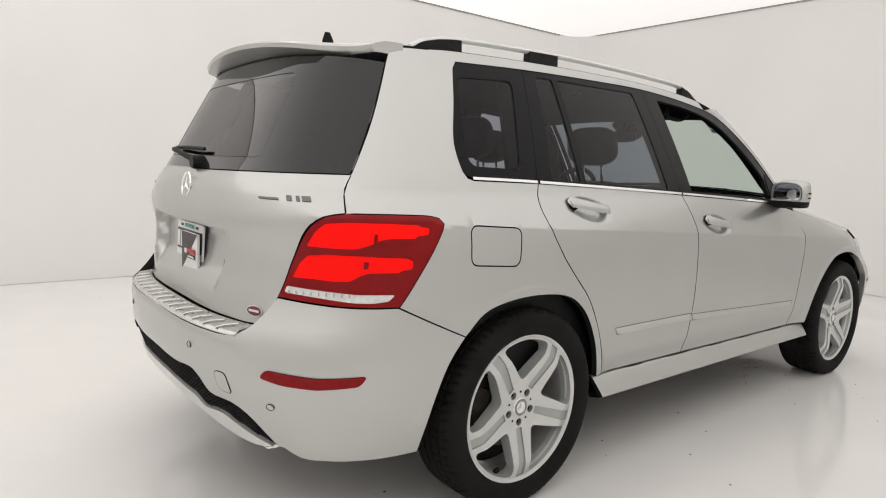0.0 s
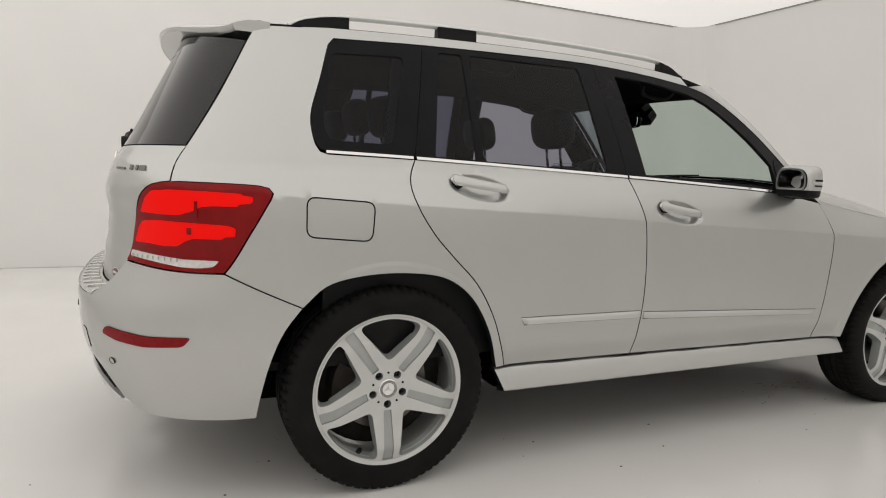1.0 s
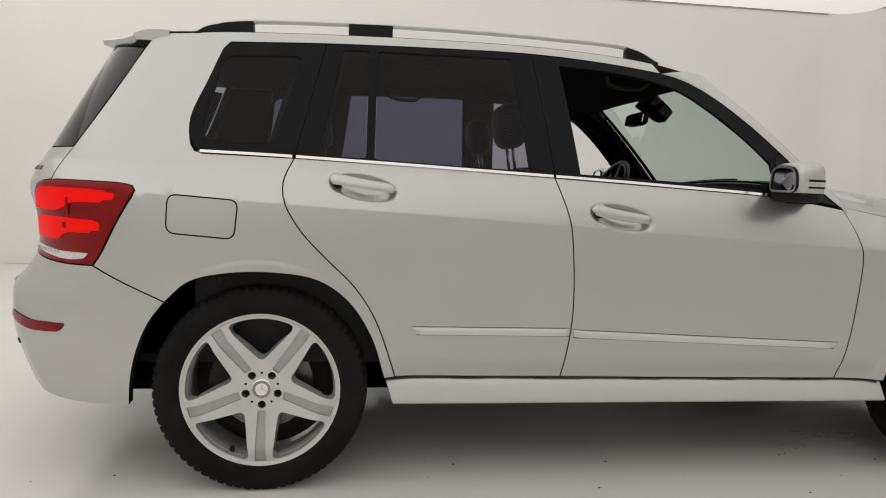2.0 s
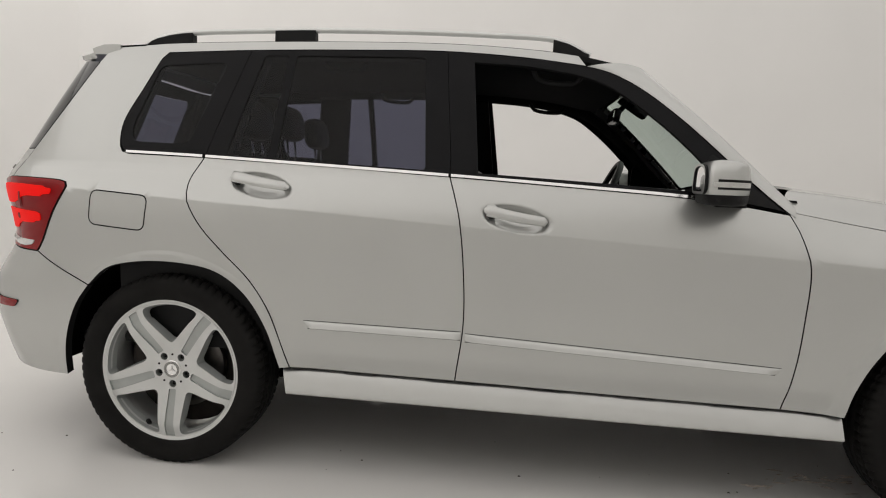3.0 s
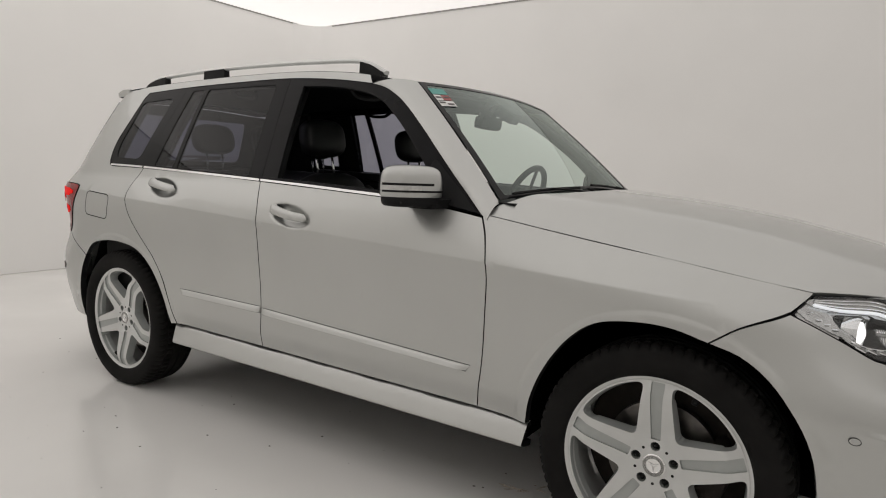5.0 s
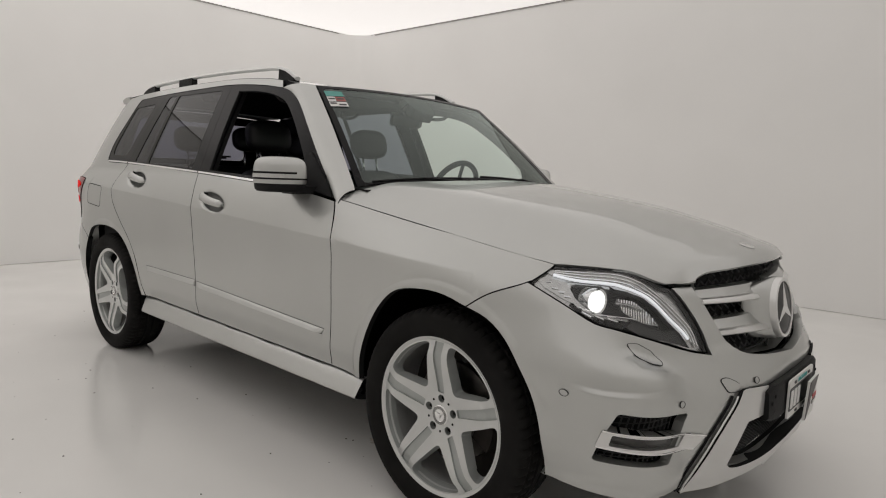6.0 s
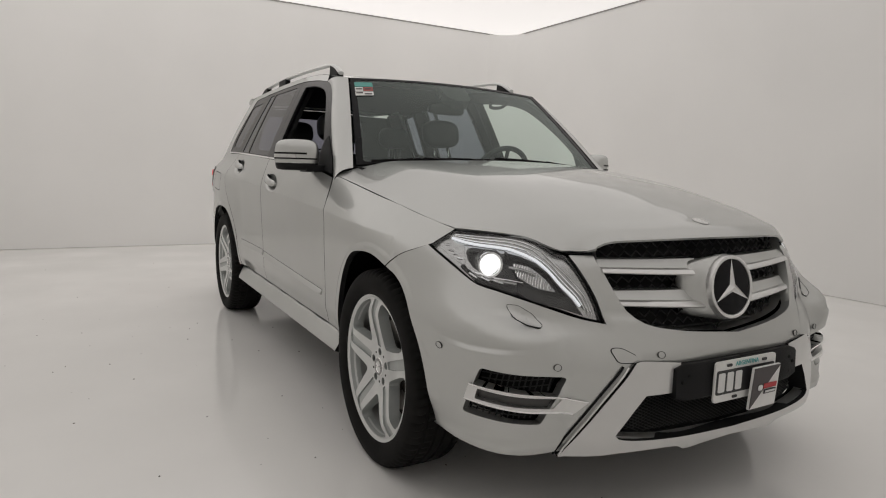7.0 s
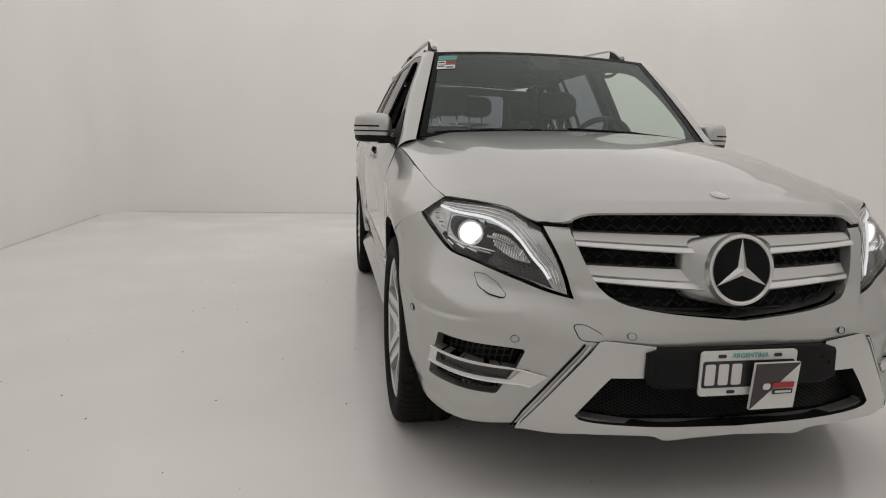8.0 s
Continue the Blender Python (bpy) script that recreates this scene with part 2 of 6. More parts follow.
def mirrored(me):
    """The mesh's mirror image across the car's long axis."""
    m = me.copy()
    flat = np.zeros(len(m.vertices) * 3)
    m.vertices.foreach_get("co", flat)
    loops = np.array([tuple(c.vector) for c in me.corner_normals])
    flat[1::3] *= -1
    m.vertices.foreach_set("co", flat)
    m.flip_normals()
    fixed = []
    for p in m.polygons:
        src = {me.loops[l].vertex_index: loops[l] for l in me.polygons[p.index].loop_indices}
        for l in p.loop_indices:
            n = src[m.loops[l].vertex_index]
            fixed.append((float(n[0]), -float(n[1]), float(n[2])))
    m.normals_split_custom_set(fixed)
    return m


def put_mesh(name, me, parent=None, label="", m=None):
    ob = new(name, me)
    if parent is not None:
        ob.parent = parent
    if m is not None:
        ob.matrix_basis = m
    return tagged(ob, label) if label else ob


def both(name, me, right, left, label=""):
    """The part on the car's right side and its mirror image on the left."""
    return put_mesh(name, me, right, label), put_mesh(name, mirrored(me), left, label)


def bm_mesh(name, bm, mat, smooth=True, sharp=35):
    me = bpy.data.meshes.new(name)
    bm.normal_update()
    for e in bm.edges:
        if len(e.link_faces) == 2 and e.calc_face_angle(0) > radians(sharp):
            e.smooth = False
    bm.to_mesh(me)
    bm.free()
    for k in (mat if isinstance(mat, (list, tuple)) else [mat]):
        me.materials.append(k)
    me.polygons.foreach_set("use_smooth", np.full(len(me.polygons), smooth))
    return me


def part(name, bm, mat, parent=None, label="", m=None, smooth=True):
    return put_mesh(name, bm_mesh(name, bm, mat, smooth), parent, label, m)


def box(bm, size, at=(0, 0, 0), turn=None, bevel=0.0, segments=2):
    """A bevelled box added to bm; turn: a rotation matrix."""
    m = Matrix.Translation(at) @ (turn.to_4x4() if turn else Matrix()) @ Matrix.Diagonal((*size, 1))
    got = bmesh.ops.create_cube(bm, size=1.0, matrix=m)
    if bevel:
        edges = list({e for v in got["verts"] for e in v.link_edges})
        bmesh.ops.bevel(bm, geom=edges, offset=bevel, segments=segments, profile=0.6, affect="EDGES", clamp_overlap=True)
    return bm


def lathe(bm, profile, axis="y", segments=64, closed=False):
    """A surface of revolution: profile of (radius, along)."""
    rings = []
    for k in range(segments):
        a = 2 * math.pi * k / segments
        c, s = math.cos(a), math.sin(a)
        ring = []
        for r, h in profile:
            ring.append(bm.verts.new((r * c, h, r * s) if axis == "y" else (r * c, r * s, h)))
        rings.append(ring)
    n = len(profile)
    for k in range(segments):
        a, b = rings[k], rings[(k + 1) % segments]
        for i in range(n if closed else n - 1):
            j = (i + 1) % n
            bm.faces.new((a[i], a[j], b[j], b[i]))
    bmesh.ops.recalc_face_normals(bm, faces=bm.faces)
    return bm


def tube(bm, path, radius, segments=10, flat=1.0, up=(0, 0, 1), caps=True):
    """A round or flattened bar along a path; radius may be a function of 0..1."""
    pts = [Vector(p) for p in path]
    rings = []
    for i, p in enumerate(pts):
        d = (pts[min(i + 1, len(pts) - 1)] - pts[max(i - 1, 0)]).normalized()
        side = d.cross(Vector(up))
        side = side.normalized() if side.length > 1e-6 else Vector((1, 0, 0))
        top = side.cross(d).normalized()
        r = radius(i / (len(pts) - 1)) if callable(radius) else radius
        rings.append([bm.verts.new(p + side * (math.cos(a) * r) + top * (math.sin(a) * r * flat)) for a in (2 * math.pi * k / segments for k in range(segments))])
    for a, b in zip(rings, rings[1:]):
        for k in range(segments):
            bm.faces.new((a[k], a[(k + 1) % segments], b[(k + 1) % segments], b[k]))
    if caps:
        bm.faces.new(rings[0][::-1])
        bm.faces.new(rings[-1])
    bmesh.ops.recalc_face_normals(bm, faces=bm.faces)
    return bm


def loft(bm, rings, closed_ring=True, cap=True):
    """A skin over rings of equally many points."""
    vs = [[bm.verts.new(p) for p in ring] for ring in rings]
    n = len(vs[0])
    for a, b in zip(vs, vs[1:]):
        for k in range(n if closed_ring else n - 1):
            bm.faces.new((a[k], a[(k + 1) % n], b[(k + 1) % n], b[k]))
    if cap and closed_ring:
        bm.faces.new(vs[0][::-1])
        bm.faces.new(vs[-1])
    bmesh.ops.recalc_face_normals(bm, faces=bm.faces)
    return bm


def prism(bm, poly, frame_fn, depth):
    """A flat outline made solid: frame_fn(a, b, c) gives the place of outline point (a, b) at depth c."""
    top = [bm.verts.new(frame_fn(a, b, 0)) for a, b in poly]
    low = [bm.verts.new(frame_fn(a, b, depth)) for a, b in poly]
    bm.faces.new(top)
    bm.faces.new(low[::-1])
    n = len(poly)
    for k in range(n):
        bm.faces.new((top[k], low[k], low[(k + 1) % n], top[(k + 1) % n]))
    bmesh.ops.recalc_face_normals(bm, faces=bm.faces)
    return bm


def star(bm, r_tip, r_in, thick, first):
    """A three-pointed star with ridged arms, lying in its own xy plane."""
    top, low = bm.verts.new((0, 0, thick)), bm.verts.new((0, 0, 0))
    rim = []
    for k in range(6):
        a = radians(first + 60 * k)
        r = r_tip if k % 2 == 0 else r_in
        rim.append(bm.verts.new((r * math.cos(a), r * math.sin(a), 0.15 * thick)))
    for k in range(6):
        bm.faces.new((top, rim[k], rim[(k + 1) % 6]))
        bm.faces.new((low, rim[(k + 1) % 6], rim[k]))
    bmesh.ops.recalc_face_normals(bm, faces=bm.faces)
    return bm


def writing(text, size, depth, mat, parent, m, name="lettering", label=""):
    """Raised letters as a mesh, centred at the pose m (their face looks along its z axis)."""
    cu = bpy.data.curves.new(name, "FONT")
    cu.body, cu.size, cu.extrude, cu.align_x, cu.align_y = text, size, depth, "CENTER", "CENTER"
    cu.resolution_u = 3
    ob = new("lettering_curve", cu)
    dg = bpy.context.evaluated_depsgraph_get()
    me = bpy.data.meshes.new_from_object(ob.evaluated_get(dg))
    bpy.data.objects.remove(ob)
    me.materials.clear()
    me.materials.append(mat)
    return put_mesh(name, me, parent, label, m)

# ---- the studio ----
X0, X1, Y0, Y1, H = -5.3, 4.85, -4.0, 4.3, 3.22
WALL = material("white_painted_wall", (0.905, 0.90, 0.885), 0.65, vary=0.02, scale=0.9, bump=0.06, bump_scale=90.0)
FLOOR = material("white_epoxy_floor", (0.86, 0.853, 0.833), 0.14, 0.0, 0.0, vary=0.025, scale=1.3, rough_vary=0.06)
CEIL = glow("luminous_stretch_ceiling", CEILING_TINT, CEILING_GLOW)
CEIL.node_tree.nodes["Principled BSDF"].inputs["Base Color"].default_value = (0.55, 0.54, 0.53, 1)
# the lamps above the cloth burn stronger towards the west end
tree = CEIL.node_tree
coords, split, span = tree.nodes.new("ShaderNodeTexCoord"), tree.nodes.new("ShaderNodeSeparateXYZ"), tree.nodes.new("ShaderNodeMapRange")
span.inputs["From Min"].default_value, span.inputs["From Max"].default_value = X0, X1
span.inputs["To Min"].default_value, span.inputs["To Max"].default_value = CEILING_GLOW * 1.30, CEILING_GLOW * 0.74
tree.links.new(coords.outputs["Object"], split.inputs["Vector"])
tree.links.new(split.outputs["X"], span.inputs["Value"])
tree.links.new(span.outputs["Result"], tree.nodes["Principled BSDF"].inputs["Emission Strength"])


def slab(name, lo, hi, mat, label, category, bevel=0.0):
    bm = bmesh.new()
    box(bm, [b - a for a, b in zip(lo, hi)], [(a + b) / 2 for a, b in zip(lo, hi)], bevel=bevel)
    return tagged(part(name, bm, mat, None, smooth=False), label, category, kind="structure")


slab("floor", (X0 - 0.3, Y0 - 0.3, -0.12), (X1 + 0.3, Y1 + 0.3, 0.0), FLOOR, "glossy white epoxy studio floor with faint scuffs", "floor")


def wall(name, a, b, normal):
    """One wall of the studio, which turns into the next with a rounded corner."""
    a, b, n = Vector(a), Vector(b), Vector(normal)
    d, r = (b - a).normalized(), 0.40
    pts = [a - n * 0.2, b - n * 0.2, b + n * 0.0 + d * 0.0]
    pts[2:] = [b - d * r * (1 - math.sin(t)) + n * r * (1 - math.cos(t)) for t in (radians(90 - 15 * k) for k in range(7))]
    pts.append(a)
    bm = bmesh.new()
    loft(bm, [[(p.x, p.y, 0.0) for p in pts], [(p.x, p.y, H) for p in pts]])
    return tagged(part(name, bm, WALL), "smooth white painted studio wall", "wall", kind="structure")


wall("wall_north", (X1, Y1, 0), (X0, Y1, 0), (0, -1, 0))
wall("wall_west", (X0, Y1, 0), (X0, Y0, 0), (1, 0, 0))
wall("wall_south", (X0, Y0, 0), (X1, Y0, 0), (0, 1, 0))
wall("wall_east", (X1, Y0, 0), (X1, Y1, 0), (-1, 0, 0))
slab("ceiling", (X0 + 0.02, Y0 + 0.02, H), (X1 - 0.02, Y1 - 0.02, H + 0.04), CEIL, "luminous white stretched fabric ceiling", "ceiling")
# thin sealant line where the walls meet the floor
CAULK = material("grey_sealant", (0.62, 0.61, 0.59), 0.7, vary=0.15, scale=3.0)
for name, lo, hi in (("trim_north", (X0 + 0.40, Y1 - 0.006, 0.0), (X1 - 0.40, Y1 + 0.01, 0.007)), ("trim_south", (X0 + 0.40, Y0 - 0.01, 0.0), (X1 - 0.40, Y0 + 0.006, 0.007)), ("trim_west", (X0 - 0.01, Y0 + 0.40, 0.0), (X0 + 0.006, Y1 - 0.40, 0.007)), ("trim_east", (X1 - 0.006, Y0 + 0.40, 0.0), (X1 + 0.01, Y1 - 0.40, 0.007))):
    slab(name, lo, hi, CAULK, "thin grey sealant line along the floor", "trim")

# narrow grey strips stand in for the shadow gap between stretched ceiling and walls
SHADOW_GAP = material("grey_ceiling_shadow_line", (0.42, 0.41, 0.40), 0.7, vary=0.1, scale=5.0)
for name, lo, hi in (("shadow_line_north", (X0 + 0.40, Y1 - 0.010, H - 0.014), (X1 - 0.40, Y1 + 0.01, H - 0.001)), ("shadow_line_south", (X0 + 0.40, Y0 - 0.01, H - 0.014), (X1 - 0.40, Y0 + 0.010, H - 0.001)), ("shadow_line_west", (X0 - 0.01, Y0 + 0.40, H - 0.014), (X0 + 0.010, Y1 - 0.40, H - 0.001)), ("shadow_line_east", (X1 - 0.010, Y0 + 0.40, H - 0.014), (X1 + 0.01, Y1 - 0.40, H - 0.001))):
    slab(name, lo, hi, SHADOW_GAP, "narrow grey strip as the shadow line along the ceiling", "trim")

# ---- the car's body surface: right half at negative y, nose towards +x ----
WIDTH = [(0.18, 0.83), (0.30, 0.858), (0.38, 0.866), (0.55, 0.878), (0.75, 0.888), (0.86, 0.890)]
NOSE = [(0.18, 2.13), (0.26, 2.17), (0.36, 2.18), (0.45, 2.182), (0.55, 2.178), (0.65, 2.155), (0.75, 2.118), (0.82, 2.08), (0.87, 2.02), (0.93, 1.94), (1.0, 1.85)]
NOSE_N = [(0.2, 4.1), (0.29, 4.0), (0.36, 3.65), (0.42, 3.4), (0.52, 3.4), (0.60, 3.55), (0.66, 3.3), (0.72, 2.95), (0.78, 2.6), (0.84, 2.28)]
TAIL = [(0.20, -2.24), (0.30, -2.29), (0.42, -2.335), (0.53, -2.365), (0.65, -2.362), (0.74, -2.320), (0.80, -2.290), (0.90, -2.272), (1.0, -2.262), (1.09, -2.246), (1.165, -2.20), (1.355, -2.105), (1.53, -2.018), (1.60, -1.98)]
TAIL_N = [(0.2, 3.5), (0.6, 3.3), (0.78, 2.85), (0.9, 3.1), (1.04, 3.8), (1.2, 4.0), (1.6, 4.0)]
NOSE_BOW = [(0.18, 0.06), (0.45, 0.055), (0.52, 0.055), (0.58, 0.075), (0.64, 0.095), (0.70, 0.075), (0.76, 0.05), (0.82, 0.02), (0.88, 0.0)]
XF, XR, ARC = 1.35, -1.55, 1.2
WHEEL_X, FRONT_X, HUB_Z = 1.380, 1.366, 0.352
BELT = [(-1.62, 1.144), (-1.27, 1.136), (-0.36, 1.101), (0.13, 1.078), (0.43, 1.062), (0.60, 1.043), (0.74, 1.022)]
FRAME_TOP = [(-1.53, 1.543), (-1.2, 1.558), (-0.8, 1.566), (-0.43, 1.566), (-0.134, 1.545), (0.08, 1.517), (0.185, 1.485), (0.289, 1.422), (0.41, 1.323), (0.488, 1.251), (0.634, 1.114), (0.74, 1.022)]
ROOF_EDGE = [(-1.85, 1.565), (-1.5, 1.585), (-1.2, 1.596), (-0.8, 1.602), (-0.4, 1.598), (-0.1, 1.578), (0.08, 1.553), (0.27, 1.515)]


def half_width(x, z):
    crease = 0.920 - 0.050 * x
    lean = 0.04 * step(0.35, 0.85, x)
    if z <= crease:
        w = lerp(WIDTH, min(z, 0.86))
    elif z < 1.10:
        t = (z - crease) / (1.10 - crease)
        w = 0.890 - (0.068 + lean) * (0.72 * t + 0.28 * t * t)
    else:
        t = z - 1.10
        w = 0.822 - lean - 0.400 * t - 0.15 * t * t
    flare = 0.022 * step(0.75, 1.25, abs(x)) * step(0.2, 0.5, z) * (1 - step(0.9, 1.08, z))
    flare += 0.020 * step(1.35, 1.75, x) * step(0.28, 0.42, z) * (1 - step(0.60, 0.76, z))
    tuck = 0.016 * (1 - step(0.37, 0.47, z)) * (1 - step(0.85, 1.0, abs(x))) if z > 0.3 else 0
    # rolled lips of the wheel arches
    lip = 0.0
    if z < 0.86:
        r = math.hypot(x - 1.355, z - 0.360) - 0.440 if x > 0 else math.hypot(x + 1.385, (z - 0.345) * 1.03) - 0.462
        lip = 0.005 * (1 - step(-0.010, 0.010, r)) * step(0.30, 0.40, z)
    return w + flare - tuck + lip


def shell(s, z):
    """The body's skin: along the right side s is x; past the ends it runs round the corners to the middle and on to the left side."""
    if XR <= s <= XF:
        return (s, -half_width(s, z), z)
    front = s > XF
    f = radians(90 * ((s - XF) if front else (XR - s)) / ARC)
    n = lerp(NOSE_N if front else TAIL_N, z)
    c, k = abs(math.cos(f)), math.sin(f)
    r = (c**n + k**n) ** (-1 / n)
    u, v = r * k, r * math.cos(f)
    x = XF + u * (lerp(NOSE, z) - XF) if front else XR - u * (XR - lerp(TAIL, z))
    y = -v * half_width(x, z)
    if front:
        # the front bows: it draws back from the middle towards the lamps
        high = step(0.60, 0.68, z)
        x -= lerp(NOSE_BOW, z) * min(abs(y) / 0.6, 1.0) ** (3.2 - 1.5 * step(0.50, 0.60, z)) * (1 - step(0.58 + 0.12 * high, 0.80 + 0.08 * high, abs(y)))
        # and the bumper's corners swell over the vents
        swell = 0.013 * step(0.56, 0.84, abs(y)) * (1 - step(0.50, 0.76, z)) * step(1.66, 1.88, x)
        x, y = x + swell, y * (1 + swell * 0.8)
    return (x, y, z)


def lay(x, y, z):
    """Where a place near the skin lies in the skin's own coordinates."""
    if XR <= x <= XF:
        return (x, z)
    front = x > XF
    u = (x - XF) / (lerp(NOSE, z) - XF) if front else (XR - x) / (XR - lerp(TAIL, z))
    f = math.degrees(math.atan2(u, -y / half_width(x, z))) / 90 * ARC
    return (XF + f, z) if front else (XR - f, z)


# lines where the side panels fold, for finer mesh there
FOLDS = [[(float(x), 0.920 - 0.050 * x + o) for x in np.linspace(-1.8, 1.5, 110)] for o in (-0.004, 0.004)]
for cx, cz, r, q in ((1.355, 0.360, 0.440, 1.0), (-1.385, 0.345, 0.462, 1.03)):
    FOLDS += [[(cx + (r + o) * math.cos(t), cz + (r + o) * math.sin(t) / q) for t in np.linspace(0.05, math.pi - 0.05, 60)] for o in (-0.010, -0.004, 0.004, 0.010)]


def side(*pts):
    """Outline points (x, z) of a side view."""
    out = []
    for x, z in pts:
        if XR <= x <= XF:
            out.append((x, z))
            continue
        front = x > XF
        u = min((x - XF) / (lerp(NOSE, z) - XF) if front else (XR - x) / (XR - lerp(TAIL, z)), 0.9999)
        n = lerp(NOSE_N if front else TAIL_N, z)
        f = math.degrees(math.atan2(u, (1 - u**n) ** (1 / n))) / 90 * ARC
        out.append((XF + f if front else XR - f, z))
    return out


def end(front, *pts):
    """Outline points (y, z) of a front or rear view."""
    out = []
    for y, z in pts:
        n = lerp(NOSE_N if front else TAIL_N, z)
        v = min(abs(y) / half_width(2.0 if front else -2.1, z), 0.9999)
        f = math.degrees(math.atan2((1 - v**n) ** (1 / n), v if y <= 0 else -v)) / 90 * ARC
        out.append((XF + f if front else XR - f, z))
    return out


def nose(*pts):
    return end(True, *pts)


def tail(*pts):
    return end(False, *pts)


def mirror_run(run, front):
    mid = XF + ARC if front else XR - ARC
    return [(2 * mid - s, z) for s, z in run][::-1]


# the bonnet's rim: (x, y) and (x, z) along the wing, over the lamp and to the grille
HOOD_WIDE = [(0.70, 0.826), (0.82, 0.812), (0.95, 0.804), (1.2, 0.800), (1.45, 0.795), (1.62, 0.785), (1.709, 0.774), (1.765, 0.727), (1.821, 0.674), (1.876, 0.612), (1.925, 0.572), (1.955, 0.545), (2.010, 0.462), (2.10, 0.440)]
HOOD_RIM = [(0.70, 1.040), (0.95, 0.999), (1.2, 0.963), (1.4, 0.934), (1.6, 0.904), (1.709, 0.889), (1.765, 0.887), (1.821, 0.883), (1.876, 0.873), (1.925, 0.850), (1.955, 0.838), (2.010, 0.850), (2.10, 0.86)]
HOOD_RISE = [(-0.05, -0.05), (0.0, 0.0), (0.015, 0.020), (0.045, 0.034), (0.09, 0.047), (0.2, 0.080), (0.5, 0.152), (0.85, 0.206), (1.1, 0.232), (1.4, 0.255)]


def hood_top(x, y):
    return 0.885 - 0.055 * y * y + lerp(HOOD_RISE, 2.075 - 0.34 * y * y - x)


def hood(x, y):
    """The bonnet: a broad crowned middle that breaks along a crease on each side into falling flanks."""
    wide = lerp(HOOD_WIDE, x)
    crease = min(0.60 - 0.11 * step(0.85, 1.75, x), wide - 0.10 + 0.065 * step(1.90, 2.0, x))

    def soft(v):
        return 0.018 * math.log1p(math.exp(min(v / 0.018, 60)))
    fall = max(hood_top(x, wide) - lerp(HOOD_RIM, x), 0) * soft(abs(y) - crease) / soft(wide - crease)
    return (x, y, hood_top(x, y) - fall)


def roof(x, y):
    ye = half_width(x, lerp(ROOF_EDGE, x))
    t = min(abs(y) / ye, 1.05)
    return (x, y, lerp(ROOF_EDGE, x) + 0.014 * (1 - t**2.6))


def windscreen(y, v):
    """The windscreen: y across as at its base, v from base to top."""
    k = y / 0.735
    base = Vector((0.80 - 0.10 * y * y, y, 1.118 - 0.075 * y * y))
    yt = k * 0.588
    top = Vector((0.312 - 0.105 * yt * yt, yt, 1.538 - 0.050 * yt * yt))
    p = base.lerp(top, v)
    return p + Vector((0.55, 0, 0.6)) * (0.022 * 4 * v * (1 - v) * (1 - 0.5 * k * k))

# ---- the car ----
car = tagged(new("car"), "silver compact luxury SUV with tinted rear windows and five-spoke alloy wheels", "car")


GAP = 0.0022
# seams that neighbouring panels share, right side
SEAM_C = side((-1.285, 1.137), (-1.312, 1.075), (-1.316, 1.035), (-1.302, 0.98), (-1.245, 0.89), (-1.168, 0.808), (-1.072, 0.712), (-1.0, 0.598), (-0.952, 0.47), (-0.928, 0.392))
SEAM_B = side((-0.378, 1.102), (-0.358, 1.045), (-0.332, 0.955), (-0.312, 0.80), (-0.304, 0.60), (-0.328, 0.386))
SEAM_A = side((0.74, 1.022), (0.766, 0.97), (0.792, 0.88), (0.799, 0.83), (0.797, 0.71), (0.788, 0.545), (0.762, 0.376))
POST_C = side((-1.195, 1.558), (-1.245, 1.325), (-1.283, 1.150))
POST_B = side((-0.43, 1.566), (-0.385, 1.20), (-0.378, 1.115))
ARCH_R = side((-0.966, 0.389), (-0.975, 0.42), (-1.012, 0.535), (-1.09, 0.66), (-1.19, 0.733), (-1.33, 0.758), (-1.50, 0.752), (-1.61, 0.722), (-1.682, 0.657))
ARCH_R_LOW = side((-1.682, 0.657), (-1.735, 0.585), (-1.783, 0.465), (-1.803, 0.376), (-1.815, 0.292))
ARCH_F = side((0.955, 0.37), (0.972, 0.462), (1.02, 0.575), (1.10, 0.685), (1.18, 0.745), (1.30, 0.768), (1.40, 0.765), (1.49, 0.742))
ARCH_F_LOW = side((1.49, 0.742), (1.568, 0.719), (1.640, 0.670), (1.705, 0.588), (1.748, 0.482), (1.762, 0.37), (1.757, 0.285))
TOP = [(x, z) for x, z in FRAME_TOP]
LIGHT_EDGE = [lay(-1.912, -0.868, 0.766), lay(-1.842, -0.892, 0.885), lay(-1.80, -0.888, 0.955), lay(-1.778, -0.887, 0.995)]
LIGHT_TOP = [lay(-1.778, -0.887, 0.995), lay(-1.772, -0.886, 1.013), lay(-1.784, -0.878, 1.028), lay(-1.81, -0.872, 1.034), lay(-1.93, -0.85, 1.039), lay(-2.060, -0.803, 1.040)]
GATE_EDGE = side((-2.060, 1.040), (-2.011, 1.151), (-1.918, 1.310), (-1.817, 1.510), (-1.788, 1.562))

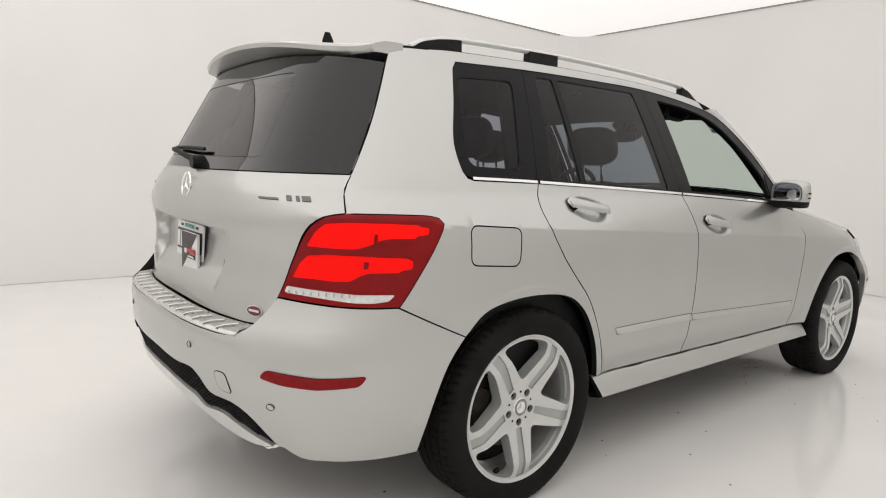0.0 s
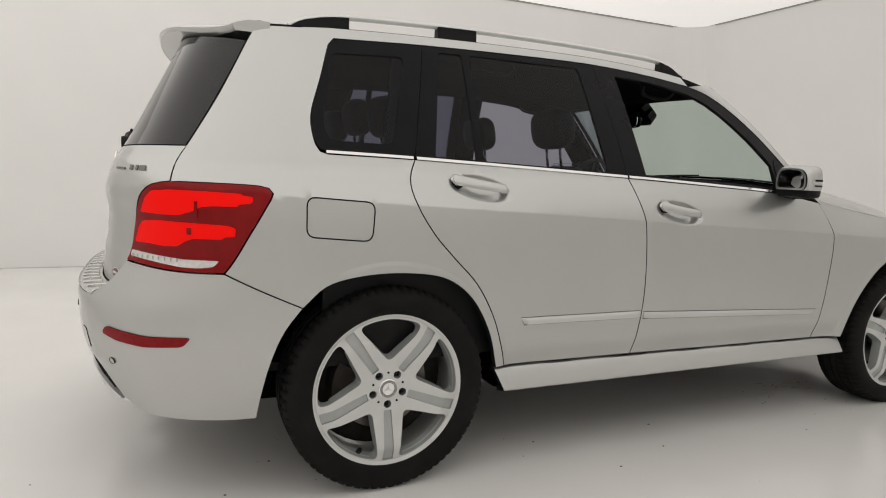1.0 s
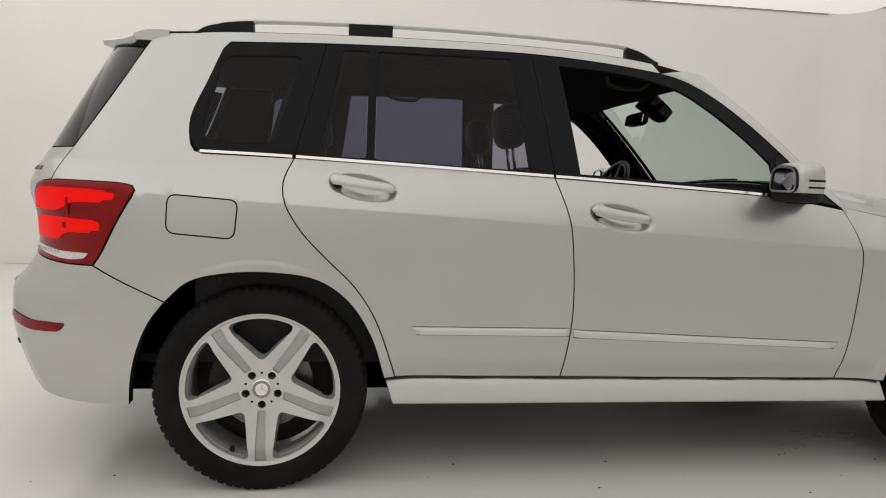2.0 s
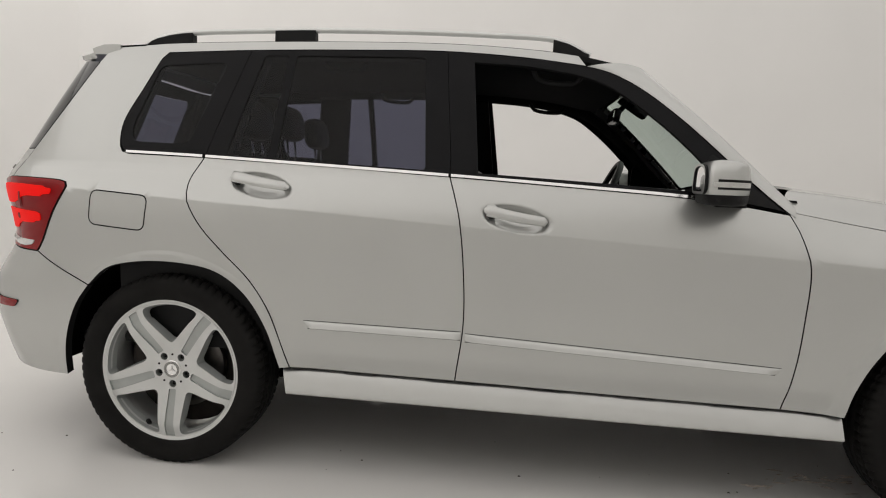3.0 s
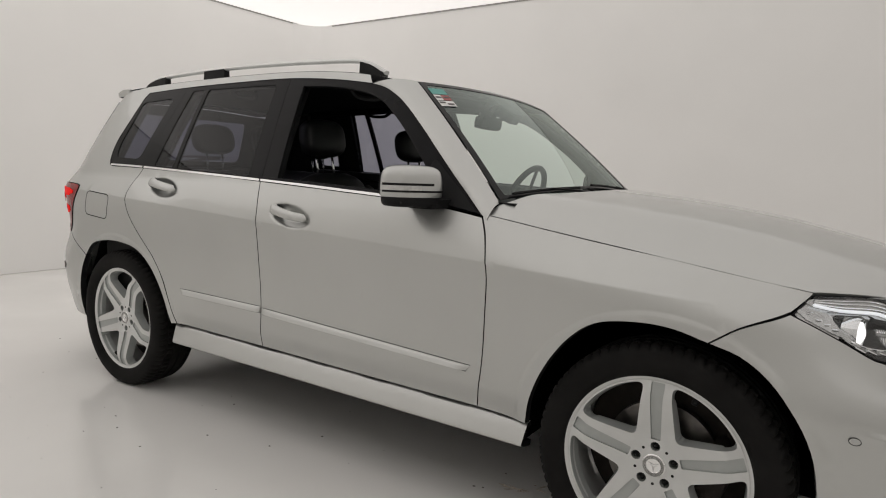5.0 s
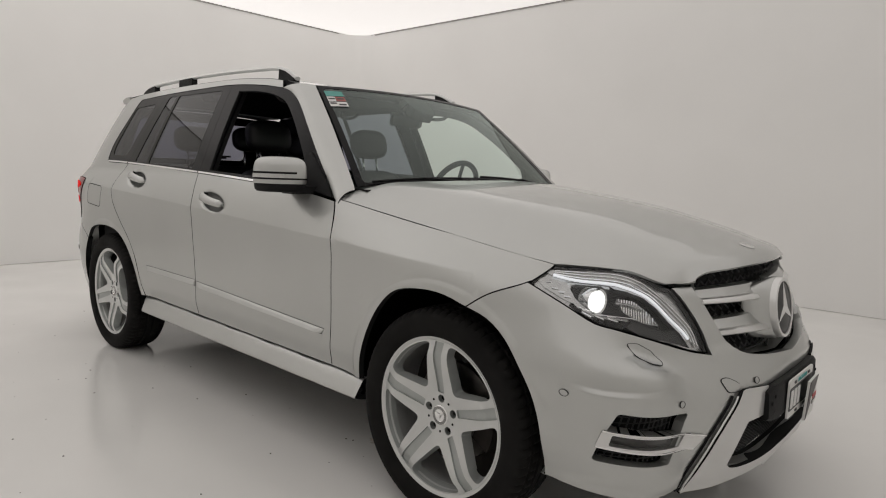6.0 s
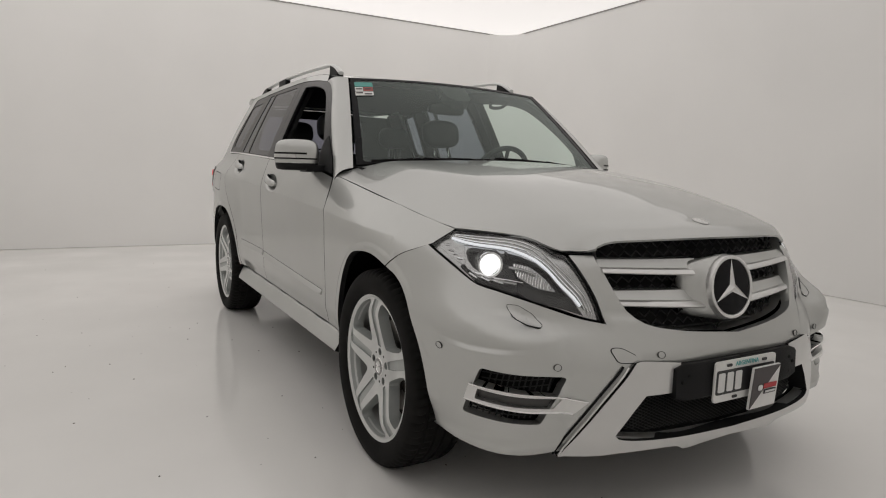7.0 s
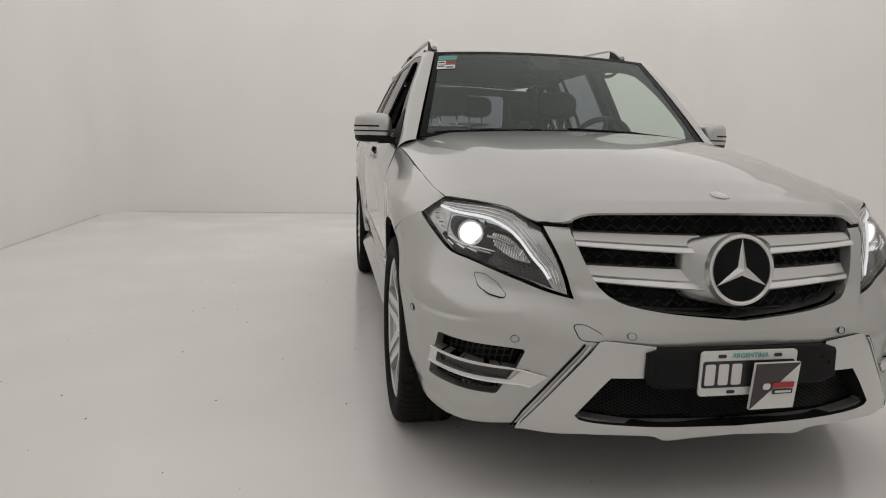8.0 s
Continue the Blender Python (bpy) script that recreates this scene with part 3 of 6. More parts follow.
# quarter panel with the rail over the windows
edge = [(float(x), lerp(ROOF_EDGE, x)) for x in np.linspace(-1.70, 0.05, 24)]
top_line = smooth_path(side(*TOP[:6]), 0.03)
quarter = outline(
    ARCH_R[::1],
    [lay(-1.682, -0.90, 0.657), lay(-1.912, -0.868, 0.766)],
    LIGHT_EDGE, LIGHT_TOP, GATE_EDGE,
    [side((-1.788, 1.562))[0], (-1.70, 1.572)], [(float(a), float(b)) for a, b in edge],
    side((0.05, lerp(ROOF_EDGE, 0.05)), (0.08, 1.517)),
    [tuple(p) for p in top_line[::-1]],
    side((-1.53, 1.543), (-1.552, 1.518), (-1.592, 1.395), (-1.630, 1.285), (-1.636, 1.24), (-1.625, 1.17), (-1.612, 1.15), (-1.585, 1.142)),
    side((-1.585, 1.142), (-1.285, 1.137)),
    SEAM_C, side((-0.928, 0.392), (-0.966, 0.389)), spacing=0.025)
fuel = rounded(side((-1.672, 1.006), (-1.452, 0.992), (-1.463, 0.866), (-1.675, 0.882)), 0.03)
body_r = put_mesh("body_side", sheet_mesh("body_side", shell, quarter, [fuel], 0.032, GAP, 0.02, flange=0.004, guides=FOLDS), car, "silver rear quarter panel with roof rail line")
body_l = put_mesh("body_side", mirrored(body_r.data), car)
both("fuel_flap", sheet_mesh("fuel_flap", shell, fuel, (), 0.03, 0.0025, 0.01, flange=0.005), body_r, body_l)

# doors below the belt
rear_door = outline(SEAM_C, side((-0.928, 0.392), (-0.63, 0.388), (-0.328, 0.386)), SEAM_B[::-1], side((-0.378, 1.102), (-0.8, 1.1205), (-1.285, 1.137)), spacing=0.025)
front_door = outline(SEAM_B, side((-0.328, 0.386), (0.2, 0.380), (0.762, 0.376)), SEAM_A[::-1], side((0.74, 1.022), (0.60, 1.043), (0.43, 1.062), (0.13, 1.078), (-0.378, 1.102)), spacing=0.025)


def dent(base, spots):
    """The skin with dished hollows behind the handles: (x, z, half length, half height, depth, tilt)."""
    def fn(s, z):
        p = Vector(base(s, z))
        for x0, z0, a, b, d, tilt in spots:
            q = math.hypot((s - x0) / a, (z - z0 - tilt * (s - x0)) / b)
            if q < 1.1:
                p.y += d * (1 - step(0.30, 1.04, q))
        return p
    return fn


def dish_lines(x0, z0, a, b, d, tilt):
    """Rings that follow a dished hollow, for finer mesh there."""
    return [[(x0 + a * k * math.cos(t), z0 + b * k * math.sin(t) + tilt * a * k * math.cos(t)) for t in np.linspace(0, 2 * math.pi, 40)] for k in (0.35, 0.55, 0.75, 0.9, 1.02, 1.1)]


DISH_R, DISH_F = (-1.048, 1.046, 0.128, 0.047, 0.030, -0.14), (-0.139, 0.969, 0.126, 0.047, 0.030, -0.14)
door_r = put_mesh("rear_door", sheet_mesh("rear_door", dent(shell, [DISH_R]), rear_door, (), 0.022, GAP, 0.02, flange=0.004, guides=FOLDS + dish_lines(*DISH_R)), car, "silver rear door")
door_l = put_mesh("rear_door", mirrored(door_r.data), car)
fdoor_r = put_mesh("front_door", sheet_mesh("front_door", dent(shell, [DISH_F]), front_door, (), 0.022, GAP, 0.02, flange=0.004, guides=FOLDS + dish_lines(*DISH_F)), car, "silver front door with its window wound down")
fdoor_l = put_mesh("front_door", mirrored(fdoor_r.data), car)

# front wing
HOOD_SIDE = [(0.742, 0.822), (0.82, 0.812), (0.95, 0.804), (1.2, 0.800), (1.45, 0.795), (1.62, 0.785), (1.709, 0.774)]
hood_line = [lay(x, -y, hood(x, y)[2]) for x, y in HOOD_SIDE]


def wing_skin(s, z):
    """The skin of the front wing, which rolls in at the top to meet the bonnet."""
    x, y, _ = shell(s, z)
    if x < 0.70:
        return (x, y, z)
    ye = lerp(HOOD_SIDE, x)
    ze = hood(x, ye)[2]
    low = ze - 0.16
    t = min(max((z - low) / 0.16, 0), 1.2)
    full = -half_width_at(s, low)
    target = -ye
    k = step(0.70, 0.76, x)
    return (x, y + (target - shell(s, ze)[1]) * t**2.2 * k, z)


def half_width_at(s, z):
    return -shell(s, z)[1]


wing = outline(ARCH_F, side((1.49, 0.742), (1.56, 0.79), (1.667, 0.837)), [lay(1.667, -0.84, 0.837), lay(1.709, -0.775, 0.886)], hood_line[::-1], [hood_line[0], (0.74, 1.022)], SEAM_A, side((0.762, 0.376), (0.955, 0.37)), spacing=0.025)
wing_r = put_mesh("front_wing", sheet_mesh("front_wing", wing_skin, wing, (), 0.028, GAP, 0.02, flange=0.004, guides=FOLDS), car, "silver front wing")
wing_l = put_mesh("front_wing", mirrored(wing_r.data), car)

# bonnet
hood_half = [(x, -y) for x, y in HOOD_SIDE]
front_half = [(1.709, -0.774), (1.765, -0.727), (1.821, -0.674), (1.876, -0.612), (1.925, -0.572), (1.955, -0.545)]
hood_poly = outline(hood_half, front_half, [(1.955, -0.545), (2.010, -0.462)],
    [(2.075 - 0.34 * y * y + 0.004, y) for y in np.linspace(-0.456, 0.456, 15)],
    [(2.010, 0.462), (1.955, 0.545)], [(x, -y) for x, y in front_half[::-1]], [(x, -y) for x, y in hood_half[::-1]],
    [(0.742, 0.822), (0.750, 0.735)], [(0.750, 0.735), (0.800, 0.62), (0.872, 0.48), (0.922, 0.3), (0.942, 0.12), (0.942, -0.12), (0.922, -0.3), (0.872, -0.48), (0.800, -0.62), (0.750, -0.735)], [(0.750, -0.735), (0.742, -0.822)], spacing=0.025)
put_mesh("bonnet", sheet_mesh("bonnet", hood, hood_poly, (), 0.028, 0.0012, 0.009, flange=0.001, materials=(PAINT, PAINT), guides=[[(2.075 - 0.34 * y * y - o, float(y)) for y in np.linspace(-0.52, 0.52, 60)] for o in (0.010, 0.022, 0.036, 0.055, 0.08)]), car, "silver bonnet with a raised centre")

# roof
roof_side = [(x, -half_width(x, lerp(ROOF_EDGE, x)) + 0.002) for x in np.linspace(-1.70, 0.05, 24)]
roof_poly = outline(roof_side, [(0.05, roof_side[-1][1]), (0.16, -0.612), (0.272, -0.588)], [(0.312 - 0.105 * y * y, y) for y in np.linspace(-0.588, 0.588, 15)],
    [(0.272, 0.588), (0.16, 0.612), (0.05, -roof_side[-1][1])], [(x, -y) for x, y in roof_side[::-1]], [(-1.70, -roof_side[0][1]), (-1.778, -roof_side[0][1] - 0.004)], [(-1.778, -roof_side[0][1] - 0.004), (-1.80, 0.35), (-1.81, 0), (-1.80, -0.35), (-1.778, roof_side[0][1] + 0.004)], spacing=0.03)


def roof_skin(x, y):
    x_, y_, z = roof(x, y)
    t = step(0.05, 0.30, x)
    front = 1.538 - 0.050 * y * y
    return (x, y, z * (1 - t) + (front + (0.312 - 0.105 * y * y - x) * 0.10) * t)


put_mesh("roof_panel", sheet_mesh("roof_panel", roof_skin, roof_poly, (), 0.035, 0.001, 0.02), car, "silver roof")

# A-pillars between windscreen and door frame
def pillar(u, v):
    """u from base to top, v from the door's frame to the windscreen."""
    a = Vector(shell(0.74 - 0.66 * u, lerp(FRAME_TOP, 0.74 - 0.66 * u)))
    b = Vector(windscreen(-0.735, max(0.0, min(1.0, -0.06 + 1.06 * u))))
    p = a.lerp(b, v)
    bulge = 0.022 * 4 * v * (1 - v)
    return p + Vector((0.35, -0.75, 0.5)).normalized() * bulge + Vector((0.35, -0.15, -0.9)) * max(0.0, -u) * 0.66


pillar_me = sheet_mesh("pillar", pillar, [(-0.02, 0.03), (1.0, 0.0), (1.0, 1.0), (-0.02, 0.97)], (), 0.05, 0.0, 0.02, flip=True, edge=0.04)
both("windscreen_pillar", pillar_me, car, car, "silver windscreen pillar")

# tailgate, rear bumper, front bumper
gate_low = [lay(-2.060, -0.803, 1.040), lay(-2.109, -0.772, 1.029), lay(-2.137, -0.744, 1.003), lay(-2.159, -0.690, 0.91), lay(-2.183, -0.634, 0.782)]
gate_base = [lay(-2.183, -0.634, 0.782)] + tail((-0.628, 0.745), (-0.607, 0.71), (-0.575, 0.693), (-0.42, 0.690), (-0.2, 0.693), (0, 0.694))
glass_low = [lay(-2.011, -0.746, 1.149)] + tail((-0.62, 1.147), (-0.53, 1.146), (-0.2, 1.143), (0, 1.142))
gate_half = [GATE_EDGE[1::-1], gate_low, gate_base]
gate_poly = outline(*gate_half, *[mirror_run(r, False) for r in gate_half[::-1]], mirror_run(glass_low, False), glass_low[::-1], spacing=0.022)


def gate_skin(s, z):
    """The tailgate, which stays behind the bumper and has a hollow for the number plate."""
    p = Vector(shell(s, z))
    a = abs(p.y)
    if z < 0.80:
        p.x += (-2.29 - lerp(TAIL, z)) * (1 - step(0.55, 0.70, a))
    side_edge = 0.40 - 0.06 * (0.96 - z) / 0.2
    hollow = (1 - step(side_edge - 0.012, side_edge + 0.012, a)) * step(0.74, 0.84, z) * (1 - step(0.950, 0.966, z))
    p.x += 0.045 * hollow
    # a soft fold across the gate over the plate
    p.x -= 0.010 * math.exp(-(((z - 1.0) / 0.05) ** 2)) * (1 - step(0.6, 0.8, a))
    return p


tailgate = put_mesh("tailgate", sheet_mesh("tailgate", gate_skin, gate_poly, (), 0.022, GAP, 0.02, flange=0.004), car, "silver tailgate with a recessed number plate")

bump_base = [lay(-2.183, -0.634, 0.782)] + tail((-0.628, 0.745), (-0.612, 0.705), (-0.585, 0.675), (-0.55, 0.667), (-0.42, 0.665), (0, 0.667))
bump_r = [[lay(-1.682, -0.90, 0.657), lay(-1.912, -0.868, 0.766)], [lay(-1.912, -0.868, 0.766), lay(-2.035, -0.802, 0.767), lay(-2.183, -0.634, 0.782)], bump_base]
low_r = tail((0, 0.505), (-0.2, 0.505), (-0.37, 0.518), (-0.41, 0.50), (-0.45, 0.462), (-0.56, 0.456), (-0.61, 0.43), (-0.675, 0.338))
low_r2 = [lay(-2.173, -0.676, 0.335), lay(-2.13, -0.70, 0.305), lay(-2.07, -0.755, 0.297), lay(-1.93, -0.82, 0.292), lay(-1.815, -0.851, 0.292)]
bump_poly = outline(*bump_r, *[mirror_run(r, False) for r in bump_r[::-1]], mirror_run(ARCH_R_LOW, False)[::-1], mirror_run(low_r2, False), mirror_run(low_r, False), low_r, low_r2, ARCH_R_LOW[::-1], spacing=0.025)


def tail_skin(s, z):
    """The rear bumper, with a ledge at the sill and a soft fold towards its corners."""
    p = Vector(shell(s, z))
    p.x -= 0.010 * math.exp(-(((z - 0.66) / 0.04) ** 2)) * (1 - step(0.55, 0.70, abs(p.y)))
    return p


rear_bumper = put_mesh("rear_bumper", sheet_mesh("rear_bumper", tail_skin, bump_poly, (), 0.028, GAP, 0.03, flange=0.002), car, "silver rear bumper")

head_low = [lay(1.667, -0.84, 0.837)] + nose((-0.815, 0.782), (-0.777, 0.737), (-0.734, 0.722), (-0.665, 0.697), (-0.592, 0.671), (-0.53, 0.650), (-0.468, 0.638))
head_in = nose((-0.468, 0.638), (-0.483, 0.70), (-0.503, 0.76), (-0.530, 0.830))
nose_top = nose((-0.530, 0.830), (-0.455, 0.830))
grille_side = [nose_top[-1]] + nose((-0.456, 0.812), (-0.447, 0.79), (-0.425, 0.73), (-0.395, 0.672), (-0.35, 0.638), (-0.25, 0.617), (0, 0.594))
front_half_runs = [ARCH_F_LOW[::-1], side((1.49, 0.742), (1.56, 0.79), (1.667, 0.837)), head_low, head_in, nose_top, grille_side]
front_low = nose((0, 0.274), (-0.25, 0.273), (-0.45, 0.272), (-0.62, 0.268), (-0.72, 0.267)) + [lay(1.95, -0.775, 0.268), lay(1.85, -0.83, 0.276), lay(1.748, -0.855, 0.285)]
front_poly = outline(*front_half_runs, *[mirror_run(r, True) for r in front_half_runs[::-1]], mirror_run(front_low, True), front_low, spacing=0.025)
FOG_TOP = [(1.875, 0.514), (2.073, 0.485), (2.058, 0.441), (1.864, 0.466)]
FOG_LOW = [(1.836, 0.415), (2.017, 0.392), (2.001, 0.368), (1.824, 0.38)]
FOG = [(1.873, 0.518), (2.08, 0.487), (2.06, 0.435), (2.01, 0.359), (1.818, 0.376), (1.842, 0.438)]
MESH = nose((-0.285, 0.520), (0.285, 0.520), (0.275, 0.440), (0.38, 0.437), (0.468, 0.318), (0.3, 0.296), (0, 0.286), (-0.3, 0.296), (-0.468, 0.318), (-0.38, 0.437), (-0.275, 0.440))
fog_r = rounded(FOG, 0.008, 3)
fog_l = [(2 * (XF + ARC) - s, z) for s, z in fog_r]


def fold_z(a):
    return 0.580 - 0.12 * (a - 0.44) + 0.10 * max(a - 0.50, 0)


NOSE_FOLDS = []
for o in (-0.010, -0.0035, 0.0035, 0.010):
    run = [(XF + a, fold_z(a) + o) for a in np.linspace(0.40, 0.68, 26)]
    NOSE_FOLDS += [run, mirror_run(run, True)]


def nose_skin(s, z):
    """The front bumper with a soft fold that runs in over the fog lamp vents."""
    p = Vector(shell(s, z))
    a = s - XF if s < XF + ARC else XF + 2 * ARC - s
    w = step(0.40, 0.48, a) * (1 - step(0.54, 0.68, a))
    d = z - fold_z(a)
    k = 0.012 * w * (1 - step(-0.010, 0.010, d)) * step(-0.13, -0.02, d)
    k += 0.008 * step(0.34, 0.44, a) * (1 - step(0.66, 0.76, a)) * (1 - step(0.296, 0.316, z))
    n = Vector((1.0, -1.0 if s < XF + ARC else 1.0, 0)).normalized()
    # the middle stands forward of the corners, from the lamps' lower tips down to the trim
    edge_y = 0.462 - 0.75 * max(0.645 - z, 0)
    p.x += 0.010 * (1 - step(edge_y - 0.014, edge_y + 0.014, abs(p.y))) * step(0.50, 0.56, z) * (1 - step(0.635, 0.67, z))
    return p + n * k


front_bumper = put_mesh("front_bumper", sheet_mesh("front_bumper", nose_skin, front_poly, [fog_r, fog_l, rounded(MESH, 0.01, 3)], 0.022, GAP, 0.03, flange=0.002, materials=(PAINT, PAINT), guides=FOLDS + NOSE_FOLDS), car, "silver front bumper")

# sills
def sill(x, v):
    y = lerp([(0, -0.832), (0.05, -0.848), (0.12, -0.855), (0.4, -0.872), (0.74, -0.890), (0.79, -0.889), (0.85, -0.876), (1.0, -0.82)], v)
    return (x, y, 0.386 - 0.106 * v - 0.016 * (x + 0.95) / 1.9 * (1 - v))


sill_me = sheet_mesh("sill", sill, [(-0.962, 0.0), (0.955, 0.0), (0.952, 1.0), (-0.925, 1.0)], (), 0.06, 0.0, 0.02, flip=True, edge=0.05)
both("side_sill", sill_me, car, car, "silver side sill")

# ---- glass and window frames ----
def frame_and_glass(name, ring, panes, label, glass=TINTED, lift=-0.002):
    r, l = both(name, sheet_mesh(name, shell, ring, panes, 0.035, 0.001, 0.012, lift, (TRIM, SEAL_AND_SHADE)), car, car, label)
    for pane in panes if glass else ():
        both("window_glass", sheet_mesh("window_glass", shell, pane, (), 0.05, 0.0, 0.003, lift - 0.003, (glass,)), r, l)
    return r, l


Q_EDGE = side((-1.585, 1.152), (-1.612, 1.158), (-1.625, 1.178), (-1.636, 1.24), (-1.630, 1.285), (-1.592, 1.395), (-1.552, 1.518), (-1.53, 1.543))
ring = outline(Q_EDGE[::1], smooth_path(side((-1.53, 1.543), (-1.36, 1.552), (-1.195, 1.558)), 0.03), POST_C, side((-1.283, 1.150), (-1.585, 1.152)))
pane = rounded(side((-1.545, 1.49), (-1.275, 1.505), (-1.36, 1.185), (-1.58, 1.19), (-1.595, 1.25)), 0.03)
frame_and_glass("quarter_window", ring, [pane], "dark-tinted rear quarter window in a black frame")
rear_top = [(x, lerp(FRAME_TOP, x)) for x in np.linspace(-1.195, -0.43, 12)]
ring = outline(POST_C[::-1], rear_top, POST_B, side((-0.378, 1.113), (-0.8, 1.1315), (-1.283, 1.148)))
pane_a = rounded(side((-1.135, 1.538), (-1.040, 1.540), (-1.046, 1.147), (-1.205, 1.152)), 0.012)
pane_b = rounded(side((-1.008, 1.540), (-0.51, 1.541), (-0.468, 1.124), (-1.014, 1.144)), 0.012)
frame_and_glass("rear_door_window", ring, [pane_a, pane_b], "dark-tinted rear door window in a black frame")
front_top = [(x, lerp(FRAME_TOP, x)) for x in np.linspace(-0.43, 0.735, 24)]
ring = outline(POST_B[::-1], front_top, side((0.735, 1.03), (0.60, 1.053), (0.43, 1.073), (0.13, 1.089), (-0.378, 1.113)))
pane = outline(side((-0.325, 1.526), (-0.12, 1.512), (0.05, 1.482), (0.15, 1.447), (0.24, 1.388), (0.35, 1.298), (0.43, 1.222), (0.465, 1.185)), side((0.465, 1.185), (0.475, 1.085)), side((0.475, 1.085), (0.13, 1.103), (-0.28, 1.12)), side((-0.28, 1.12), (-0.302, 1.32), (-0.325, 1.526)))
frame_and_glass("front_door_window", ring, [pane], "black front door frame with the window open", glass=None)

# chrome belt strips
def strip(x0, x1, low, high, lift, name, mat, right, left, label="", thick=0.01):
    xs = np.linspace(x0, x1, 20)
    poly = [(float(x), lerp(BELT, float(x)) + low) for x in xs] + [(float(x), lerp(BELT, float(x)) + high) for x in xs[::-1]]
    return both(name, sheet_mesh(name, shell, poly, (), 0.05, 0.0, thick, lift, (mat,), edge=0.03), right, left, label)


strip(-1.60, -1.292, -0.0005, 0.0085, 0.006, "belt_strip", CHROME, body_r, body_l, "polished chrome belt strip")
strip(-1.280, -0.383, -0.0005, 0.0085, 0.006, "belt_strip", CHROME, door_r, door_l, "polished chrome belt strip")
strip(-0.374, 0.52, -0.0005, 0.0085, 0.006, "belt_strip", CHROME, fdoor_r, fdoor_l, "polished chrome belt strip")

# rear window and windscreen
gl_side = side((-2.013, 1.151), (-1.921, 1.310), (-1.822, 1.505))
glass_half = [gl_side, [gl_side[-1]] + tail((-0.45, 1.522), (-0.2, 1.535), (0, 1.538))]
rear_glass = outline(glass_low[::-1], *glass_half, *[mirror_run(r, False) for r in glass_half[::-1]], mirror_run(glass_low, False)[::-1])
inner = rounded(tail((-0.46, 1.19), (-0.42, 1.465), (0.42, 1.465), (0.46, 1.19)), 0.03)
put_mesh("rear_window_border", sheet_mesh("rear_window_border", shell, rear_glass, [inner], 0.04, 0.002, 0.006, 0.0, (GLOSS_BLACK, SEAL_AND_SHADE)), tailgate, "black border of the rear window")
put_mesh("rear_window", sheet_mesh("rear_window", shell, inner, (), 0.05, 0.0, 0.002, -0.001, (REAR_GLASS,)), tailgate, "dark-tinted rear window")

ws = [(-0.725, 0.0), (0.725, 0.0), (0.725, 1.0), (-0.725, 1.0)]
ws_in = rounded([(-0.692, 0.022), (0.692, 0.022), (0.692, 0.970), (-0.692, 0.970)], 0.03)
ws_frame = put_mesh("windscreen_border", sheet_mesh("windscreen_border", windscreen, ws, [ws_in], 0.05, 0.0, 0.004, 0.0, (TRIM, SEAL_AND_SHADE), edge=0.05), car, "black windscreen border")
put_mesh("windscreen", sheet_mesh("windscreen", windscreen, ws_in, (), 0.06, 0.0, 0.003, -0.002, (CLEAR,)), ws_frame, "greenish clear windscreen")

# ---- wheels ----
def arch_liner(x):
    """The dark inside of a wheel arch."""
    bm = bmesh.new()
    prof = []
    cx, r = (1.360, 0.450) if x > 0 else (-1.388, 0.456)
    for k in range(25):
        a = radians(-1 + 182 * k / 24)
        prof.append((cx + r * math.cos(a), HUB_Z + 0.43 * math.sin(a)))
    vs = [[bm.verts.new((px, -half_width(px, max(pz, 0.42)) + 0.03 + 0.05 * step(1.55, 1.75, abs(px)) if y is None else y, pz)) for px, pz in prof] for y in (None, -0.60, -0.50)]
    for a, b in zip(vs, vs[1:]):
        for k in range(24):
            bm.faces.new((a[k], a[k + 1], b[k + 1], b[k]))
    bm.faces.new(vs[-1])
    return bm_mesh("wheel_arch_liner", bm, LINER)


for x in (-WHEEL_X, WHEEL_X):
    both("wheel_arch_liner", arch_liner(x), car, car, "black felt wheel arch liner")


def tyre_mesh():
    bm = bmesh.new()
    half = 0.118
    prof = [(0.262, -0.090), (0.268, -0.099), (0.284, -0.107), (0.305, -0.111), (0.325, -0.1095), (0.338, -0.105), (0.347, -0.098), (0.353, -0.089)]
    tread = [(0.356, -0.078), (0.357, -0.066), (0.351, -0.064), (0.351, -0.054), (0.3575, -0.052), (0.358, -0.024), (0.351, -0.022), (0.351, -0.012), (0.358, -0.010)]
    outer = prof + tread
    profile = outer + [(r, -h) for r, h in outer[::-1]]
    seg = 288
    rings = []
    for k in range(seg):
        a = 2 * math.pi * k / seg
        ring = []
        for i, (r, h) in enumerate(profile):
            rr = r
            if k % 4 == 0 and (6 <= i <= 9 or 6 <= len(profile) - 1 - i <= 9 or 12 <= i <= 13):
                rr -= 0.007
            sk = 0.012 * (abs(h) < 0.07)
            ring.append(bm.verts.new((rr * math.cos(a + sk), h, rr * math.sin(a + sk))))
        rings.append(ring)
    n = len(profile)
    for k in range(seg):
        a, b = rings[k], rings[(k + 1) % seg]
        for i in range(n - 1):
            bm.faces.new((a[i], a[i + 1], b[i + 1], b[i]))
    bmesh.ops.recalc_face_normals(bm, faces=bm.faces)
    return bm_mesh("tyre", bm, RUBBER, sharp=50)


def spoke_face(u, v):
    r = math.hypot(u, v)
    dish = 0.016 - 0.030 * step(0.05, 0.22, r) + 0.014 * step(0.2, 0.262, r)
    return (u, -0.088 + dish, v)


def turn2(poly, deg):
    c, s = math.cos(radians(deg)), math.sin(radians(deg))
    return [(a * c - b * s, a * s + b * c) for a, b in poly]


